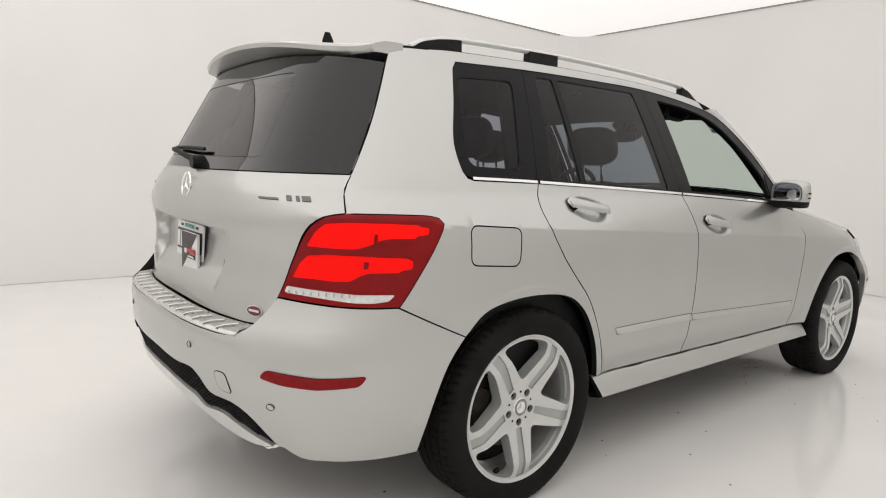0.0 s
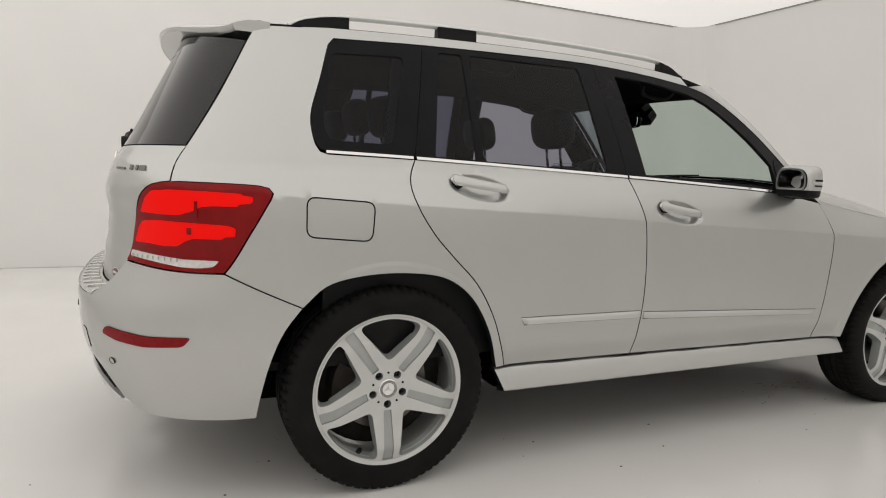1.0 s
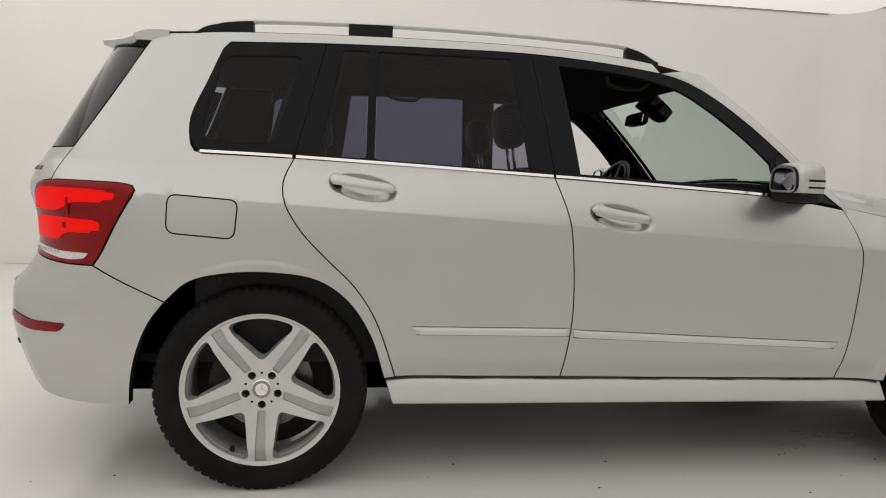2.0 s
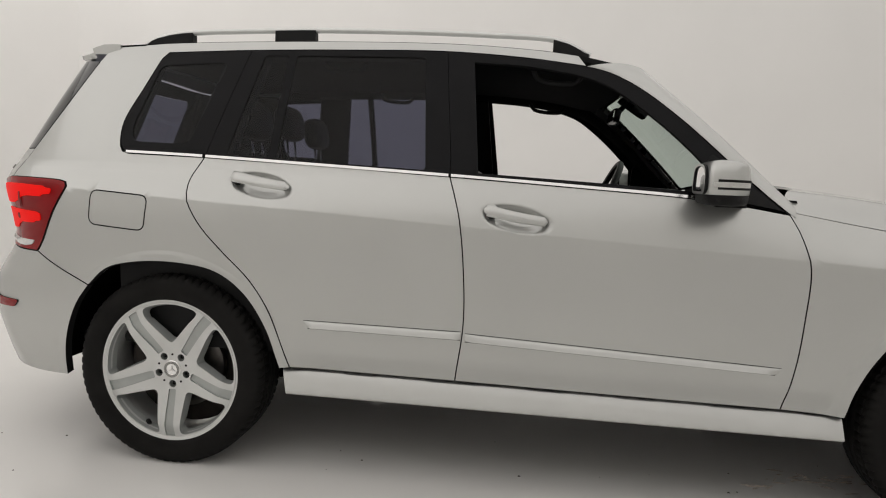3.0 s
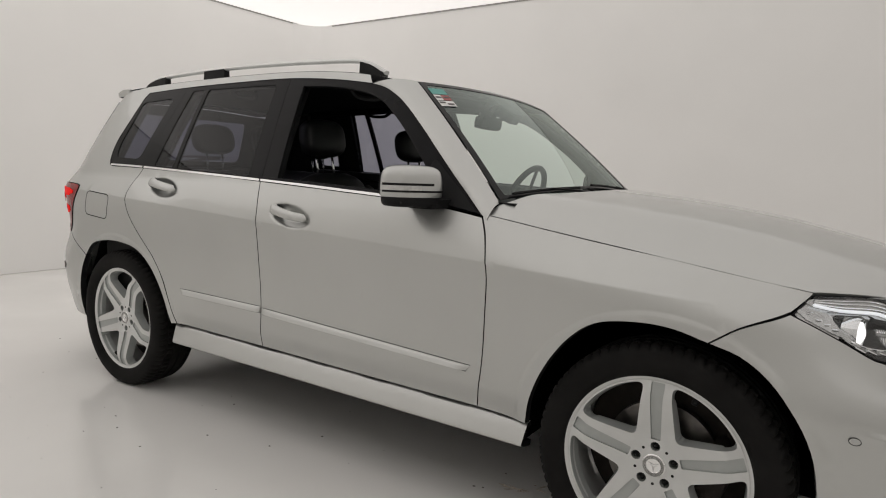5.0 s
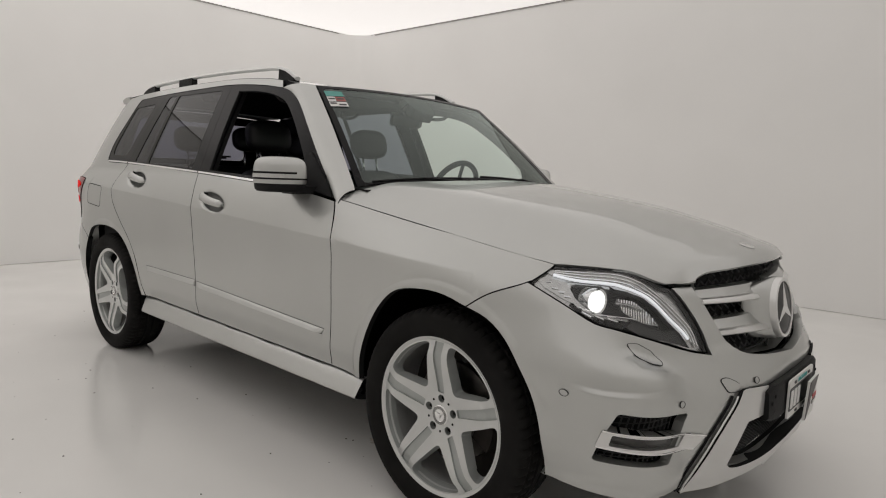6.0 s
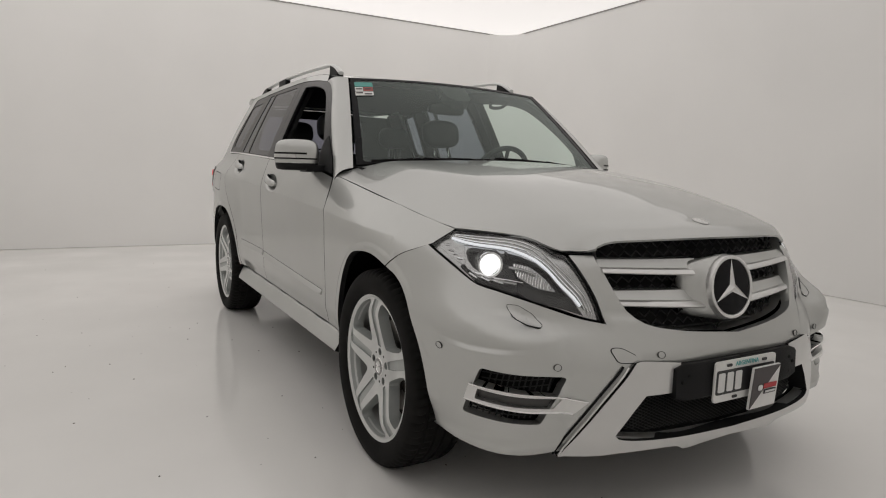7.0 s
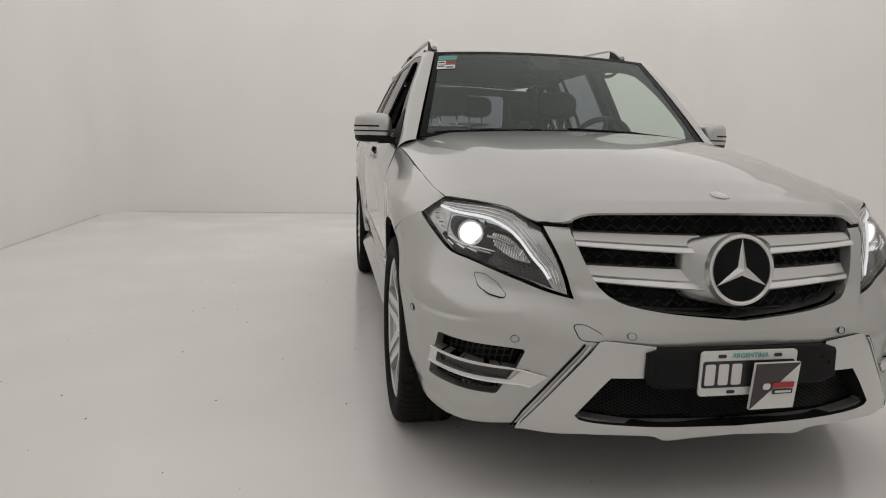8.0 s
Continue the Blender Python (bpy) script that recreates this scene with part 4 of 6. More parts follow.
def wheel_things():
    w = new("wheel")
    tagged(w, "silver five-spoke alloy wheel with a low-profile black tyre")
    put_mesh("tyre", tyre_mesh(), w, "black low-profile tyre")
    bm = bmesh.new()
    lathe(bm, [(0.252, -0.086), (0.262, -0.094), (0.2685, -0.095), (0.2695, -0.088), (0.262, -0.080), (0.262, 0.09), (0.252, 0.09), (0.246, 0.0), (0.240, -0.045), (0.244, -0.075), (0.252, -0.086)], segments=128)
    rim = part("rim", bm, ALLOY, w, "silver alloy rim")
    # openings between the spokes
    hw, ri, ro = 0.036, 0.096, 0.2485
    # one opening lies between the spokes at -90 and -18 degrees
    def edge_pt(deg, side_, r):
        d = radians(deg)
        k = math.sqrt(max(r * r - side_ * side_, 0))
        return (k * math.cos(d) - side_ * math.sin(d), k * math.sin(d) + side_ * math.cos(d))
    mid = radians(-54)
    inner = (ri * math.cos(mid), ri * math.sin(mid))
    p1, p2 = edge_pt(-90, hw + 0.003, 0.238), edge_pt(-18, -hw - 0.003, 0.238)
    arc = [(ro * math.cos(t), ro * math.sin(t)) for t in np.linspace(math.atan2(p1[1], p1[0]) + 0.05, math.atan2(p2[1], p2[0]) - 0.05, 8)]
    opening = rounded([inner, p1, *arc, p2], 0.022, 4)
    openings = [turn2(opening, 72 * k) for k in range(5)]
    circle = [(0.254 * math.cos(t), 0.254 * math.sin(t)) for t in np.linspace(0, 2 * math.pi, 97)[:-1]]
    bolts = [[(0.056 * math.cos(b) + 0.0140 * math.cos(t), 0.056 * math.sin(b) + 0.0140 * math.sin(t)) for t in np.linspace(0, 2 * math.pi, 13)[:-1]] for b in (radians(-90 + 72 * k) for k in range(5))]
    inlays = [turn2(rounded([(-0.0135, -0.076), (0.0135, -0.076), (0.0190, -0.250), (-0.0190, -0.250)], 0.004, 3), 72 * k) for k in range(5)]
    face = sheet_mesh("spokes", spoke_face, circle, openings + inlays + bolts, 0.016, 0.0, 0.040, 0.0, (ALLOY, ALLOY_GREY), edge=0.008)
    put_mesh("spokes", face, w, "silver five-spoke wheel face")
    one = sheet_mesh("spoke_inlay", spoke_face, inlays[0], (), 0.02, 0.0003, 0.006, -0.006, (ALLOY_GREY,), edge=0.01)
    for k in range(5):
        put_mesh("spoke_inlay", one, w, "grey recessed spoke inlay", Matrix.Rotation(radians(-72 * k), 4, "Y"))
    bm = bmesh.new()
    lathe(bm, [(0.0, 0.0), (0.007, 0.0), (0.0085, 0.004), (0.0085, 0.018)], segments=12)
    bolt = bm_mesh("wheel_bolt", bm, PLASTIC)
    for k in range(5):
        b = radians(-90 + 72 * k)
        put_mesh("wheel_bolt", bolt, w, "black wheel bolt", Matrix.Translation((0.056 * math.cos(b), -0.062, 0.056 * math.sin(b))))
    bm = bmesh.new()
    lathe(bm, [(0.0, -0.0765), (0.020, -0.0768), (0.021, -0.079), (0.030, -0.078), (0.0335, -0.075), (0.034, -0.068)], segments=40)
    cap = part("hub_cap", bm, BRIGHT, w, "chromed hub cap")
    bm = bmesh.new()
    lathe(bm, [(0.0215, -0.0795), (0.0305, -0.0787)], segments=40)
    part("hub_ring", bm, material("engraved_hub_ring", (0.30, 0.30, 0.29), 0.35, 0.9, vary=0.7, scale=420.0), cap, "engraved grey ring")
    bm = star(bmesh.new(), 0.019, 0.0035, 0.003, 90)
    bmesh.ops.transform(bm, matrix=Matrix.Translation((0, -0.078, 0)) @ Matrix.Rotation(radians(90), 4, "X"), verts=bm.verts)
    part("cap_star", bm, SATIN, cap, "raised star", smooth=False)
    for k in range(5):
        b = radians(-54 + 72 * k)
        bm = bmesh.new()
        lathe(bm, [(0.0, -0.001), (0.0042, -0.001), (0.0045, 0.004)], segments=10)
        spot = spoke_face(0.056 * math.cos(b), 0.056 * math.sin(b))
        part("hub_hole", bm, SEAL_AND_SHADE, w, "", Matrix.Translation(spot))
    # brake disc and caliper
    bm = bmesh.new()
    lathe(bm, [(0.0, -0.02), (0.085, -0.02), (0.09, 0.0), (0.165, 0.0), (0.165, 0.026), (0.09, 0.026), (0.0, 0.026)], segments=64)
    part("brake_disc", bm, STEEL, w, "worn steel brake disc")
    bm = bmesh.new()
    ring = []
    for k in range(9):
        a = radians(150 + 60 * k / 8)
        ring.append([(r * math.cos(a), y, r * math.sin(a)) for r, y in ((0.115, -0.028), (0.185, -0.028), (0.19, 0.06), (0.115, 0.06))])
    loft(bm, ring)
    part("brake_caliper", bm, IRON, w, "dark cast brake caliper")
    bm = bmesh.new()
    lathe(bm, [(0.0, 0.05), (0.20, 0.05), (0.245, 0.06)], segments=40)
    part("dust_shield", bm, IRON, w, "dark dust shield")
    bm = bmesh.new()
    tube(bm, [(-0.10, -0.062, -0.222), (-0.096, -0.078, -0.205)], 0.0085, 10)
    part("tyre_valve", bm, PLASTIC, w, "black tyre valve")
    return w


wheel = wheel_things()
wheel.parent = car
wheel.matrix_basis = pose(-WHEEL_X, -0.797, HUB_Z)
for x, y, spin, turn in ((FRONT_X, -0.797, 180, 0), (-WHEEL_X, 0.797, 20, 180), (FRONT_X, 0.797, 50, 180)):
    copy_thing(wheel, pose(x, y, HUB_Z, 0, spin, turn))

# ---- lamps ----
LIT_RED = glow("lit_red_lamp", (0.85, 0.004, 0.002), 0.42)
LIT_RED.node_tree.nodes["Principled BSDF"].inputs["Specular IOR Level"].default_value = 0.12
LIT_WHITE = glow("lit_xenon_lamp", (1.0, 0.99, 0.96), 1.8)
LIT_GUIDE = glow("lit_daylight_guide", (0.95, 0.97, 1.0), 0.9)
BEZEL = material("silver_lamp_bezel", (0.60, 0.60, 0.59), 0.25, 0.8, vary=0.06, scale=40.0)
SMOKED = material("smoked_lamp_trim", (0.05, 0.05, 0.05), 0.3, 0.5, vary=0.1, scale=50.0)
BOWL = material("dark_lamp_bowl", (0.014, 0.0145, 0.015), 0.3, 0.2, vary=0.2, scale=50.0)
LIGHT_BASE = [lay(-2.183, -0.634, 0.782), lay(-2.035, -0.802, 0.767), lay(-1.912, -0.868, 0.766)]
tail_poly = outline(LIGHT_EDGE, LIGHT_TOP, gate_low, LIGHT_BASE, spacing=0.02)
tail_r, tail_l = both("tail_lamp", sheet_mesh("tail_lamp", shell, tail_poly, (), 0.025, 0.003, 0.02, 0.004, (DARK_RED, SEAL_AND_SHADE)), car, car, "lit red tail lamp with a white lower strip")
UPPER = [(-2.158, 0.945), (-2.135, 0.988), (-2.112, 1.011), (-2.063, 1.016), (-1.969, 1.015), (-1.873, 1.01), (-1.871, 1.005), (-1.84, 1.001), (-1.843, 0.982), (-1.88, 0.978), (-1.882, 0.971), (-1.949, 0.972), (-1.979, 0.968), (-2.004, 0.954), (-2.04, 0.942), (-2.091, 0.942)]
LOWER = [(-2.191, 0.848), (-2.174, 0.893), (-2.156, 0.917), (-2.109, 0.923), (-2.03, 0.921), (-1.908, 0.915), (-1.887, 0.907), (-1.888, 0.882), (-1.917, 0.88), (-1.922, 0.873), (-2.002, 0.872), (-2.025, 0.863), (-2.047, 0.846), (-2.089, 0.844), (-2.138, 0.848)]
WHITE = [(-2.206, 0.8), (-2.204, 0.82), (-2.1, 0.812), (-2.027, 0.806), (-1.926, 0.806), (-1.94, 0.787), (-1.978, 0.781), (-2.027, 0.781), (-2.12, 0.792)]
for name, poly, mat, label in (("lamp_element", UPPER, LIT_RED, "glowing red lamp element"), ("lamp_element", LOWER, LIT_RED, "glowing red lamp element"), ("reversing_lamp", WHITE, WHITE_LENS, "clear ribbed reversing lamp")):
    both(name, sheet_mesh(name, shell, rounded(poly, 0.006, 2), (), 0.02, 0.0, 0.003, 0.0075, (mat,), edge=0.008), tail_r, tail_l, label)
# ribs of the reversing lamp
for k in range(9):
    s0 = -2.195 + 0.019 * k
    both("lens_rib", sheet_mesh("lens_rib", shell, [(s0, 0.797), (s0 + 0.003, 0.797), (s0 + 0.001, 0.808), (s0 - 0.002, 0.808)], (), 0.02, 0.0, 0.002, 0.0105, (BEZEL,), edge=0.01), tail_r, tail_l)
both("lamp_bar", sheet_mesh("lamp_bar", shell, [(-1.998, 0.93), (-1.988, 0.93), (-1.986, 0.985), (-1.994, 0.985)], (), 0.02, 0.0, 0.002, 0.0098, (DARK_RED,), edge=0.01), tail_r, tail_l)
both("lamp_bar", sheet_mesh("lamp_bar", shell, [(-2.018, 0.885), (-2.006, 0.885), (-2.006, 0.905), (-2.018, 0.905)], (), 0.02, 0.0, 0.002, 0.0098, (DARK_RED,), edge=0.01), tail_r, tail_l)

# reflectors in the rear bumper
REFLECTOR = [(-2.205, 0.561), (-2.190, 0.586), (-2.072, 0.571), (-1.955, 0.572), (-1.975, 0.543), (-2.072, 0.537), (-2.151, 0.546)]
both("rear_reflector", sheet_mesh("rear_reflector", shell, rounded(REFLECTOR, 0.012, 3), (), 0.02, 0.0, 0.006, 0.004, (material("red_reflector", (0.24, 0.006, 0.008), 0.25, Specular_IOR_Level=0.2, coat=0.0, vary=0.12, scale=70.0), SEAL_AND_SHADE), edge=0.01), rear_bumper, rear_bumper, "dark red rear reflector")

# headlamps
head_top = [lay(1.709, -0.779, 0.889), lay(1.821, -0.668, 0.884), lay(1.876, -0.602, 0.874), lay(1.925, -0.564, 0.850), head_in[-1]]
head_poly = outline([lay(1.667, -0.84, 0.837), lay(1.709, -0.779, 0.889)], head_top, head_in[::-1], head_low[::-1], spacing=0.02)
head_r, head_l = both("headlamp", sheet_mesh("headlamp", shell, head_poly, (), 0.03, 0.004, 0.02, -0.06, (BOWL, SEAL_AND_SHADE), edge=0.015), car, car, "lit xenon headlamp under a clear lens")
HEAD_IN = inset(resample(head_poly, 0.012) if area2(head_poly) > 0 else resample(head_poly[::-1], 0.012), 0.0062)
TRIM_HOLE = [(1.814, 0.851), (1.84, 0.85), (1.935, 0.841), (1.982, 0.831), (2.022, 0.809), (2.057, 0.775), (2.086, 0.738), (2.115, 0.704), (2.13, 0.677), (2.142, 0.658), (2.019, 0.702), (1.958, 0.722), (1.875, 0.744), (1.806, 0.787), (1.82, 0.807)]
both("lamp_trim", sheet_mesh("lamp_trim", shell, inset(HEAD_IN, 0.001), [TRIM_HOLE], 0.02, 0.0, 0.02, -0.021, (BEZEL, BOWL), edge=0.012), head_r, head_l, "silver inner lamp trim")
both("lamp_surround", sheet_mesh("lamp_surround", shell, head_poly, [HEAD_IN], 0.02, 0.003, 0.02, -0.003, (TRIM, SEAL_AND_SHADE), edge=0.012), head_r, head_l, "black headlamp surround")
both("lamp_lens", sheet_mesh("lamp_lens", shell, HEAD_IN, (), 0.03, 0.0, 0.002, -0.003, (LENS,), edge=0.015), head_r, head_l, "clear headlamp lens")
BAND = [(1.754, 0.875), (1.79, 0.88), (1.879, 0.88), (1.977, 0.876), (2.021, 0.861), (2.049, 0.839), (2.070, 0.812), (2.101, 0.778), (2.143, 0.719), (2.165, 0.656), (2.151, 0.659), (2.128, 0.718), (2.078, 0.774), (2.033, 0.814), (1.993, 0.836), (1.936, 0.846), (1.835, 0.852), (1.776, 0.864)]
GUIDE = [(1.777, 0.864), (1.84, 0.852), (1.935, 0.844), (1.981, 0.835), (2.023, 0.812), (2.057, 0.779), (2.088, 0.741), (2.117, 0.708), (2.131, 0.685)]
both("light_band", sheet_mesh("light_band", shell, BAND, (), 0.02, 0.0, 0.02, -0.016, (BEZEL,), edge=0.012), head_r, head_l, "ribbed silver band along the lamp's top")


def along_skin(path, lift, radius, name, mat, right, left, label="", flat=1.0):
    """A thin bar that follows the body's skin."""
    pts = []
    for s, z in smooth_path(path, 0.012):
        p = Vector(shell(s, z))
        du = Vector(shell(s + 1e-3, z)) - Vector(shell(s - 1e-3, z))
        dv = Vector(shell(s, z + 1e-3)) - Vector(shell(s, z - 1e-3))
        pts.append(p + du.cross(dv).normalized() * lift)
    bm = bmesh.new()
    tube(bm, pts, radius, 8, flat)
    return both(name, bm_mesh(name, bm, mat), right, left, label)


along_skin(GUIDE, -0.012, 0.0040, "light_guide", LIT_GUIDE, head_r, head_l, "glowing white light guide")
for k in (0.3, 0.55, 0.8):
    path = []
    for (a, b), (c, d) in zip(BAND[1:10], GUIDE):
        path.append((a * k + c * (1 - k), b * k + d * (1 - k)))
    along_skin(path, -0.013, 0.0022, "lamp_rib", BRIGHT, head_r, head_l)
bezel = [(1.781, 0.862), (1.835, 0.851), (1.936, 0.843), (1.937, 0.839), (1.839, 0.845), (1.821, 0.839), (1.827, 0.812), (1.85, 0.789), (1.892, 0.768), (1.984, 0.749), (1.982, 0.744), (1.88, 0.76), (1.832, 0.785), (1.81, 0.809), (1.789, 0.844)]
both("lamp_bezel", sheet_mesh("lamp_bezel", shell, rounded(bezel, 0.004, 2), (), 0.02, 0.0, 0.03, -0.024, (BEZEL,), edge=0.01), head_r, head_l, "satin silver bezel")
both("lamp_floor", sheet_mesh("lamp_floor", shell, rounded([(1.995, 0.744), (2.072, 0.712), (2.114, 0.713), (2.13, 0.691), (2.14, 0.661), (2.062, 0.687), (2.017, 0.706), (1.979, 0.730)], 0.006, 2), (), 0.02, 0.0, 0.03, -0.030, (SMOKED,), edge=0.01), head_r, head_l, "smoked lamp floor")
INDICATOR = [(1.722, 0.853), (1.761, 0.86), (1.787, 0.849), (1.821, 0.807), (1.823, 0.792), (1.793, 0.803), (1.755, 0.825)]
both("indicator", sheet_mesh("indicator", shell, rounded(INDICATOR, 0.008, 2), (), 0.02, 0.0, 0.02, -0.018, (BEZEL,), edge=0.01), head_r, head_l, "silver ribbed indicator")
for k in range(4):
    a, b = (1.750 + 0.015 * k, 0.845 - 0.0113 * k), (1.768 + 0.015 * k, 0.847 - 0.0125 * k)
    along_skin([a, b], -0.018, 0.0030, "indicator_rib", BRIGHT, head_r, head_l)
for k in range(3):
    a, b = (1.842 + 0.040 * k, 0.770 - 0.009 * k), (1.870 + 0.040 * k, 0.757 - 0.007 * k)
    along_skin([a, b], -0.015, 0.004, "lamp_step", BRIGHT, head_r, head_l)
along_skin([(1.837, 0.782), (1.893, 0.765), (1.997, 0.749)], -0.016, 0.003, "lamp_ledge", BRIGHT, head_r, head_l)
# projector: glowing lens in a chrome ring, looking forwards
PROJ = Vector((1.815, -0.709, 0.786))
facing = Matrix.Rotation(radians(-14), 3, "Z")
bm = bmesh.new()
lathe(bm, [(0.0, 0.017), (0.012, 0.0155), (0.022, 0.011), (0.029, 0.005), (0.0315, -0.003)], axis="z", segments=32)
bmesh.ops.transform(bm, matrix=Matrix.Translation(PROJ) @ (facing @ Matrix.Rotation(radians(90), 3, "Y")).to_4x4(), verts=bm.verts)
both("projector_lens", bm_mesh("projector_lens", bm, LIT_WHITE), head_r, head_l, "glowing projector lens")
bm = bmesh.new()
lathe(bm, [(0.0315, -0.004), (0.034, 0.006), (0.040, 0.008), (0.042, 0.0), (0.042, -0.03)], axis="z", segments=32)
bmesh.ops.transform(bm, matrix=Matrix.Translation(PROJ) @ (facing @ Matrix.Rotation(radians(90), 3, "Y")).to_4x4(), verts=bm.verts)
both("projector_ring", bm_mesh("projector_ring", bm, BRIGHT), head_r, head_l, "chrome projector ring")
# fluted main-beam reflector beside it, with a blade across
FLUTED = [(1.957, 0.822), (2.002, 0.811), (2.047, 0.772), (2.082, 0.727), (2.035, 0.741), (1.977, 0.772)]
both("beam_reflector", sheet_mesh("beam_reflector", shell, rounded(FLUTED, 0.01, 3), (), 0.02, 0.0, 0.01, -0.052, (BEZEL,), edge=0.01), head_r, head_l, "fluted lamp reflector")
for k in range(15):
    s0 = 1.966 + 0.0073 * k
    zs = [z for z in np.linspace(0.722, 0.822, 34) if within(FLUTED, np.array([(s0, z)]))[0]]
    if len(zs) > 2:
        along_skin([(s0, zs[0]), (s0 - 0.001, (zs[0] + zs[-1]) / 2), (s0, zs[-1])], -0.049, 0.0021, "reflector_flute", BRIGHT, head_r, head_l)
along_skin([(1.951, 0.799), (1.986, 0.792), (2.027, 0.776)], -0.042, 0.0045, "reflector_blade", BEZEL, head_r, head_l)

# headlamp washer flaps, tow covers and parking sensors: thin seams with a flush cover
def flush_cover(name, poly, skin, right, left, label=""):
    both(name, sheet_mesh(name, skin, poly, (), 0.010, 0.0, 0.006, 0.0022, (PAINT, PAINT), edge=0.008), right, left, label)
    ring = inset(resample(poly, 0.006) if area2(poly) > 0 else resample(poly[::-1], 0.006), -0.0013)
    both("cover_seam", sheet_mesh("cover_seam", skin, ring, [poly], 0.02, 0.0, 0.005, 0.0032, (SMOKED,), edge=0.006), right, left)


WASHER = [(1.969, 0.684), (1.996, 0.682), (2.03, 0.661), (2.053, 0.630), (2.045, 0.624), (2.012, 0.633), (1.987, 0.648)]
flush_cover("washer_flap", rounded(WASHER, 0.006, 2), nose_skin, front_bumper, front_bumper, "silver headlamp washer flap")
tow = rounded(nose((-0.475, 0.570), (-0.445, 0.572), (-0.405, 0.552), (-0.385, 0.530), (-0.46, 0.533)), 0.01, 3)
put_mesh("tow_cover", sheet_mesh("tow_cover", nose_skin, tow, (), 0.02, 0.0, 0.004, 0.0016, (PAINT, SEAL_AND_SHADE), edge=0.008), front_bumper)
put_mesh("cover_seam", sheet_mesh("cover_seam", nose_skin, inset(tow if area2(tow) > 0 else tow[::-1], -0.0022), [tow], 0.02, 0.0, 0.002, 0.0008, (SEAL_AND_SHADE,), edge=0.006), front_bumper)


def disc(c, r=0.0088, n=16):
    return [(c[0] + r * math.cos(2 * math.pi * k / n), c[1] + r * math.sin(2 * math.pi * k / n)) for k in range(n)]


for c in (lay(1.815, -0.865, 0.558), nose((-0.626, 0.520))[0], nose((-0.327, 0.551))[0]):
    flush_cover("parking_sensor", disc(c), nose_skin, front_bumper, front_bumper)
for c in (lay(-2.351, -0.357, 0.596), lay(-2.218, -0.681, 0.473)):
    flush_cover("parking_sensor", disc(c), shell, rear_bumper, rear_bumper)
tow = rounded(tail((-0.505, 0.548), (-0.555, 0.550), (-0.575, 0.488), (-0.52, 0.492)), 0.015, 3)
put_mesh("tow_cover", sheet_mesh("tow_cover", shell, tow, (), 0.02, 0.0, 0.004, 0.0016, (PAINT, SEAL_AND_SHADE), edge=0.008), rear_bumper)
put_mesh("cover_seam", sheet_mesh("cover_seam", shell, inset(tow if area2(tow) > 0 else tow[::-1], -0.0022), [tow], 0.02, 0.0, 0.002, 0.0008, (SEAL_AND_SHADE,), edge=0.006), rear_bumper)

# ---- grille and lower front ----
WIRE = material("dark_mesh_plastic", (0.010, 0.010, 0.0105), 0.5, vary=0.1)


def grille_plane(y, z):
    """The plane of the grille: bowed across, leaning back with height."""
    return Vector((2.112 - 0.30 * y * y - 0.28 * max(z - 0.70, 0) + 0.25 * max(0.70 - z, 0), y, z))


half = [(-0.452, 0.822), (-0.456, 0.79), (-0.432, 0.73), (-0.40, 0.668), (-0.35, 0.630), (-0.25, 0.608), (0, 0.585)]
opening = outline(half, [(-y, z) for y, z in half[::-1]], [(y, min(0.880, hood(2.05 - 0.30 * y * y, y)[2] - 0.008 - 0.004 * step(0.40, 0.45, abs(y)))) for y in np.linspace(0.452, -0.452, 21)], spacing=0.03)


def set_back(fn, d):
    return lambda u, v: fn(u, v) - Vector((d, 0, 0))


grille = put_mesh("grille", sheet_mesh("grille", set_back(grille_plane, 0.075), opening, (), 0.05, 0.0, 0.0, 0.0, (SEAL_AND_SHADE,), edge=0.03), car, "black radiator grille with four silver louvres and a star badge")
# frame that turns in from the opening
walls = bmesh.new()
ring = resample(opening, 0.025)
loft(walls, [[grille_plane(y, z) - Vector((0.012, 0, 0)) for y, z in ring], [grille_plane(y * 0.985, z) - Vector((0.08, 0, 0)) for y, z in ring]], cap=False)
part("grille_frame", walls, PAINT, grille, "silver inner frame")
# honeycomb wires: rows of zigzag bars
bm = bmesh.new()
for r in range(12):
    z = 0.596 + 0.026 * r
    pts = []
    for k in range(45):
        y = -0.46 + 0.0209 * k
        zz = z + (0.0085 if (k + r) % 2 else -0.0085)
        if within(opening, np.array([(y * 1.03, zz)]))[0]:
            pts.append(grille_plane(y, zz) - Vector((0.040, 0, 0)))
    if len(pts) > 2:
        tube(bm, pts, 0.0026, 5)
tagged(part("grille_mesh", bm, WIRE, grille, "black honeycomb mesh", smooth=False), kind="stuff")


def louvre(inner, outer, z_in, z_out, hi_in, hi_out, left):
    """A double louvre: a broad sloped silver face with a bright lower edge."""
    sgn = 1 if left else -1
    body, lip = bmesh.new(), bmesh.new()
    rings, lips = [], []
    for k in range(13):
        t = k / 12
        y = sgn * (inner + (outer - inner) * t)
        z0 = z_in + (z_out - z_in) * t
        h = hi_in + (hi_out - hi_in) * t
        f = lambda d, zz: grille_plane(y, zz) + Vector((d, 0, 0))
        rings.append([f(-0.045, z0 + h), f(-0.02, z0 + h - 0.003), f(-0.004, z0 + h * 0.42), f(-0.006, z0 + h * 0.36), f(-0.05, z0 + h * 0.36)])
        lips.append([f(-0.004, z0 + h * 0.40), f(0.006, z0 + h * 0.30), f(0.010, z0 + h * 0.08), f(0.006, z0), f(-0.045, z0 + 0.002), f(-0.045, z0 + h * 0.38)])
    loft(body, rings)
    loft(lip, lips)
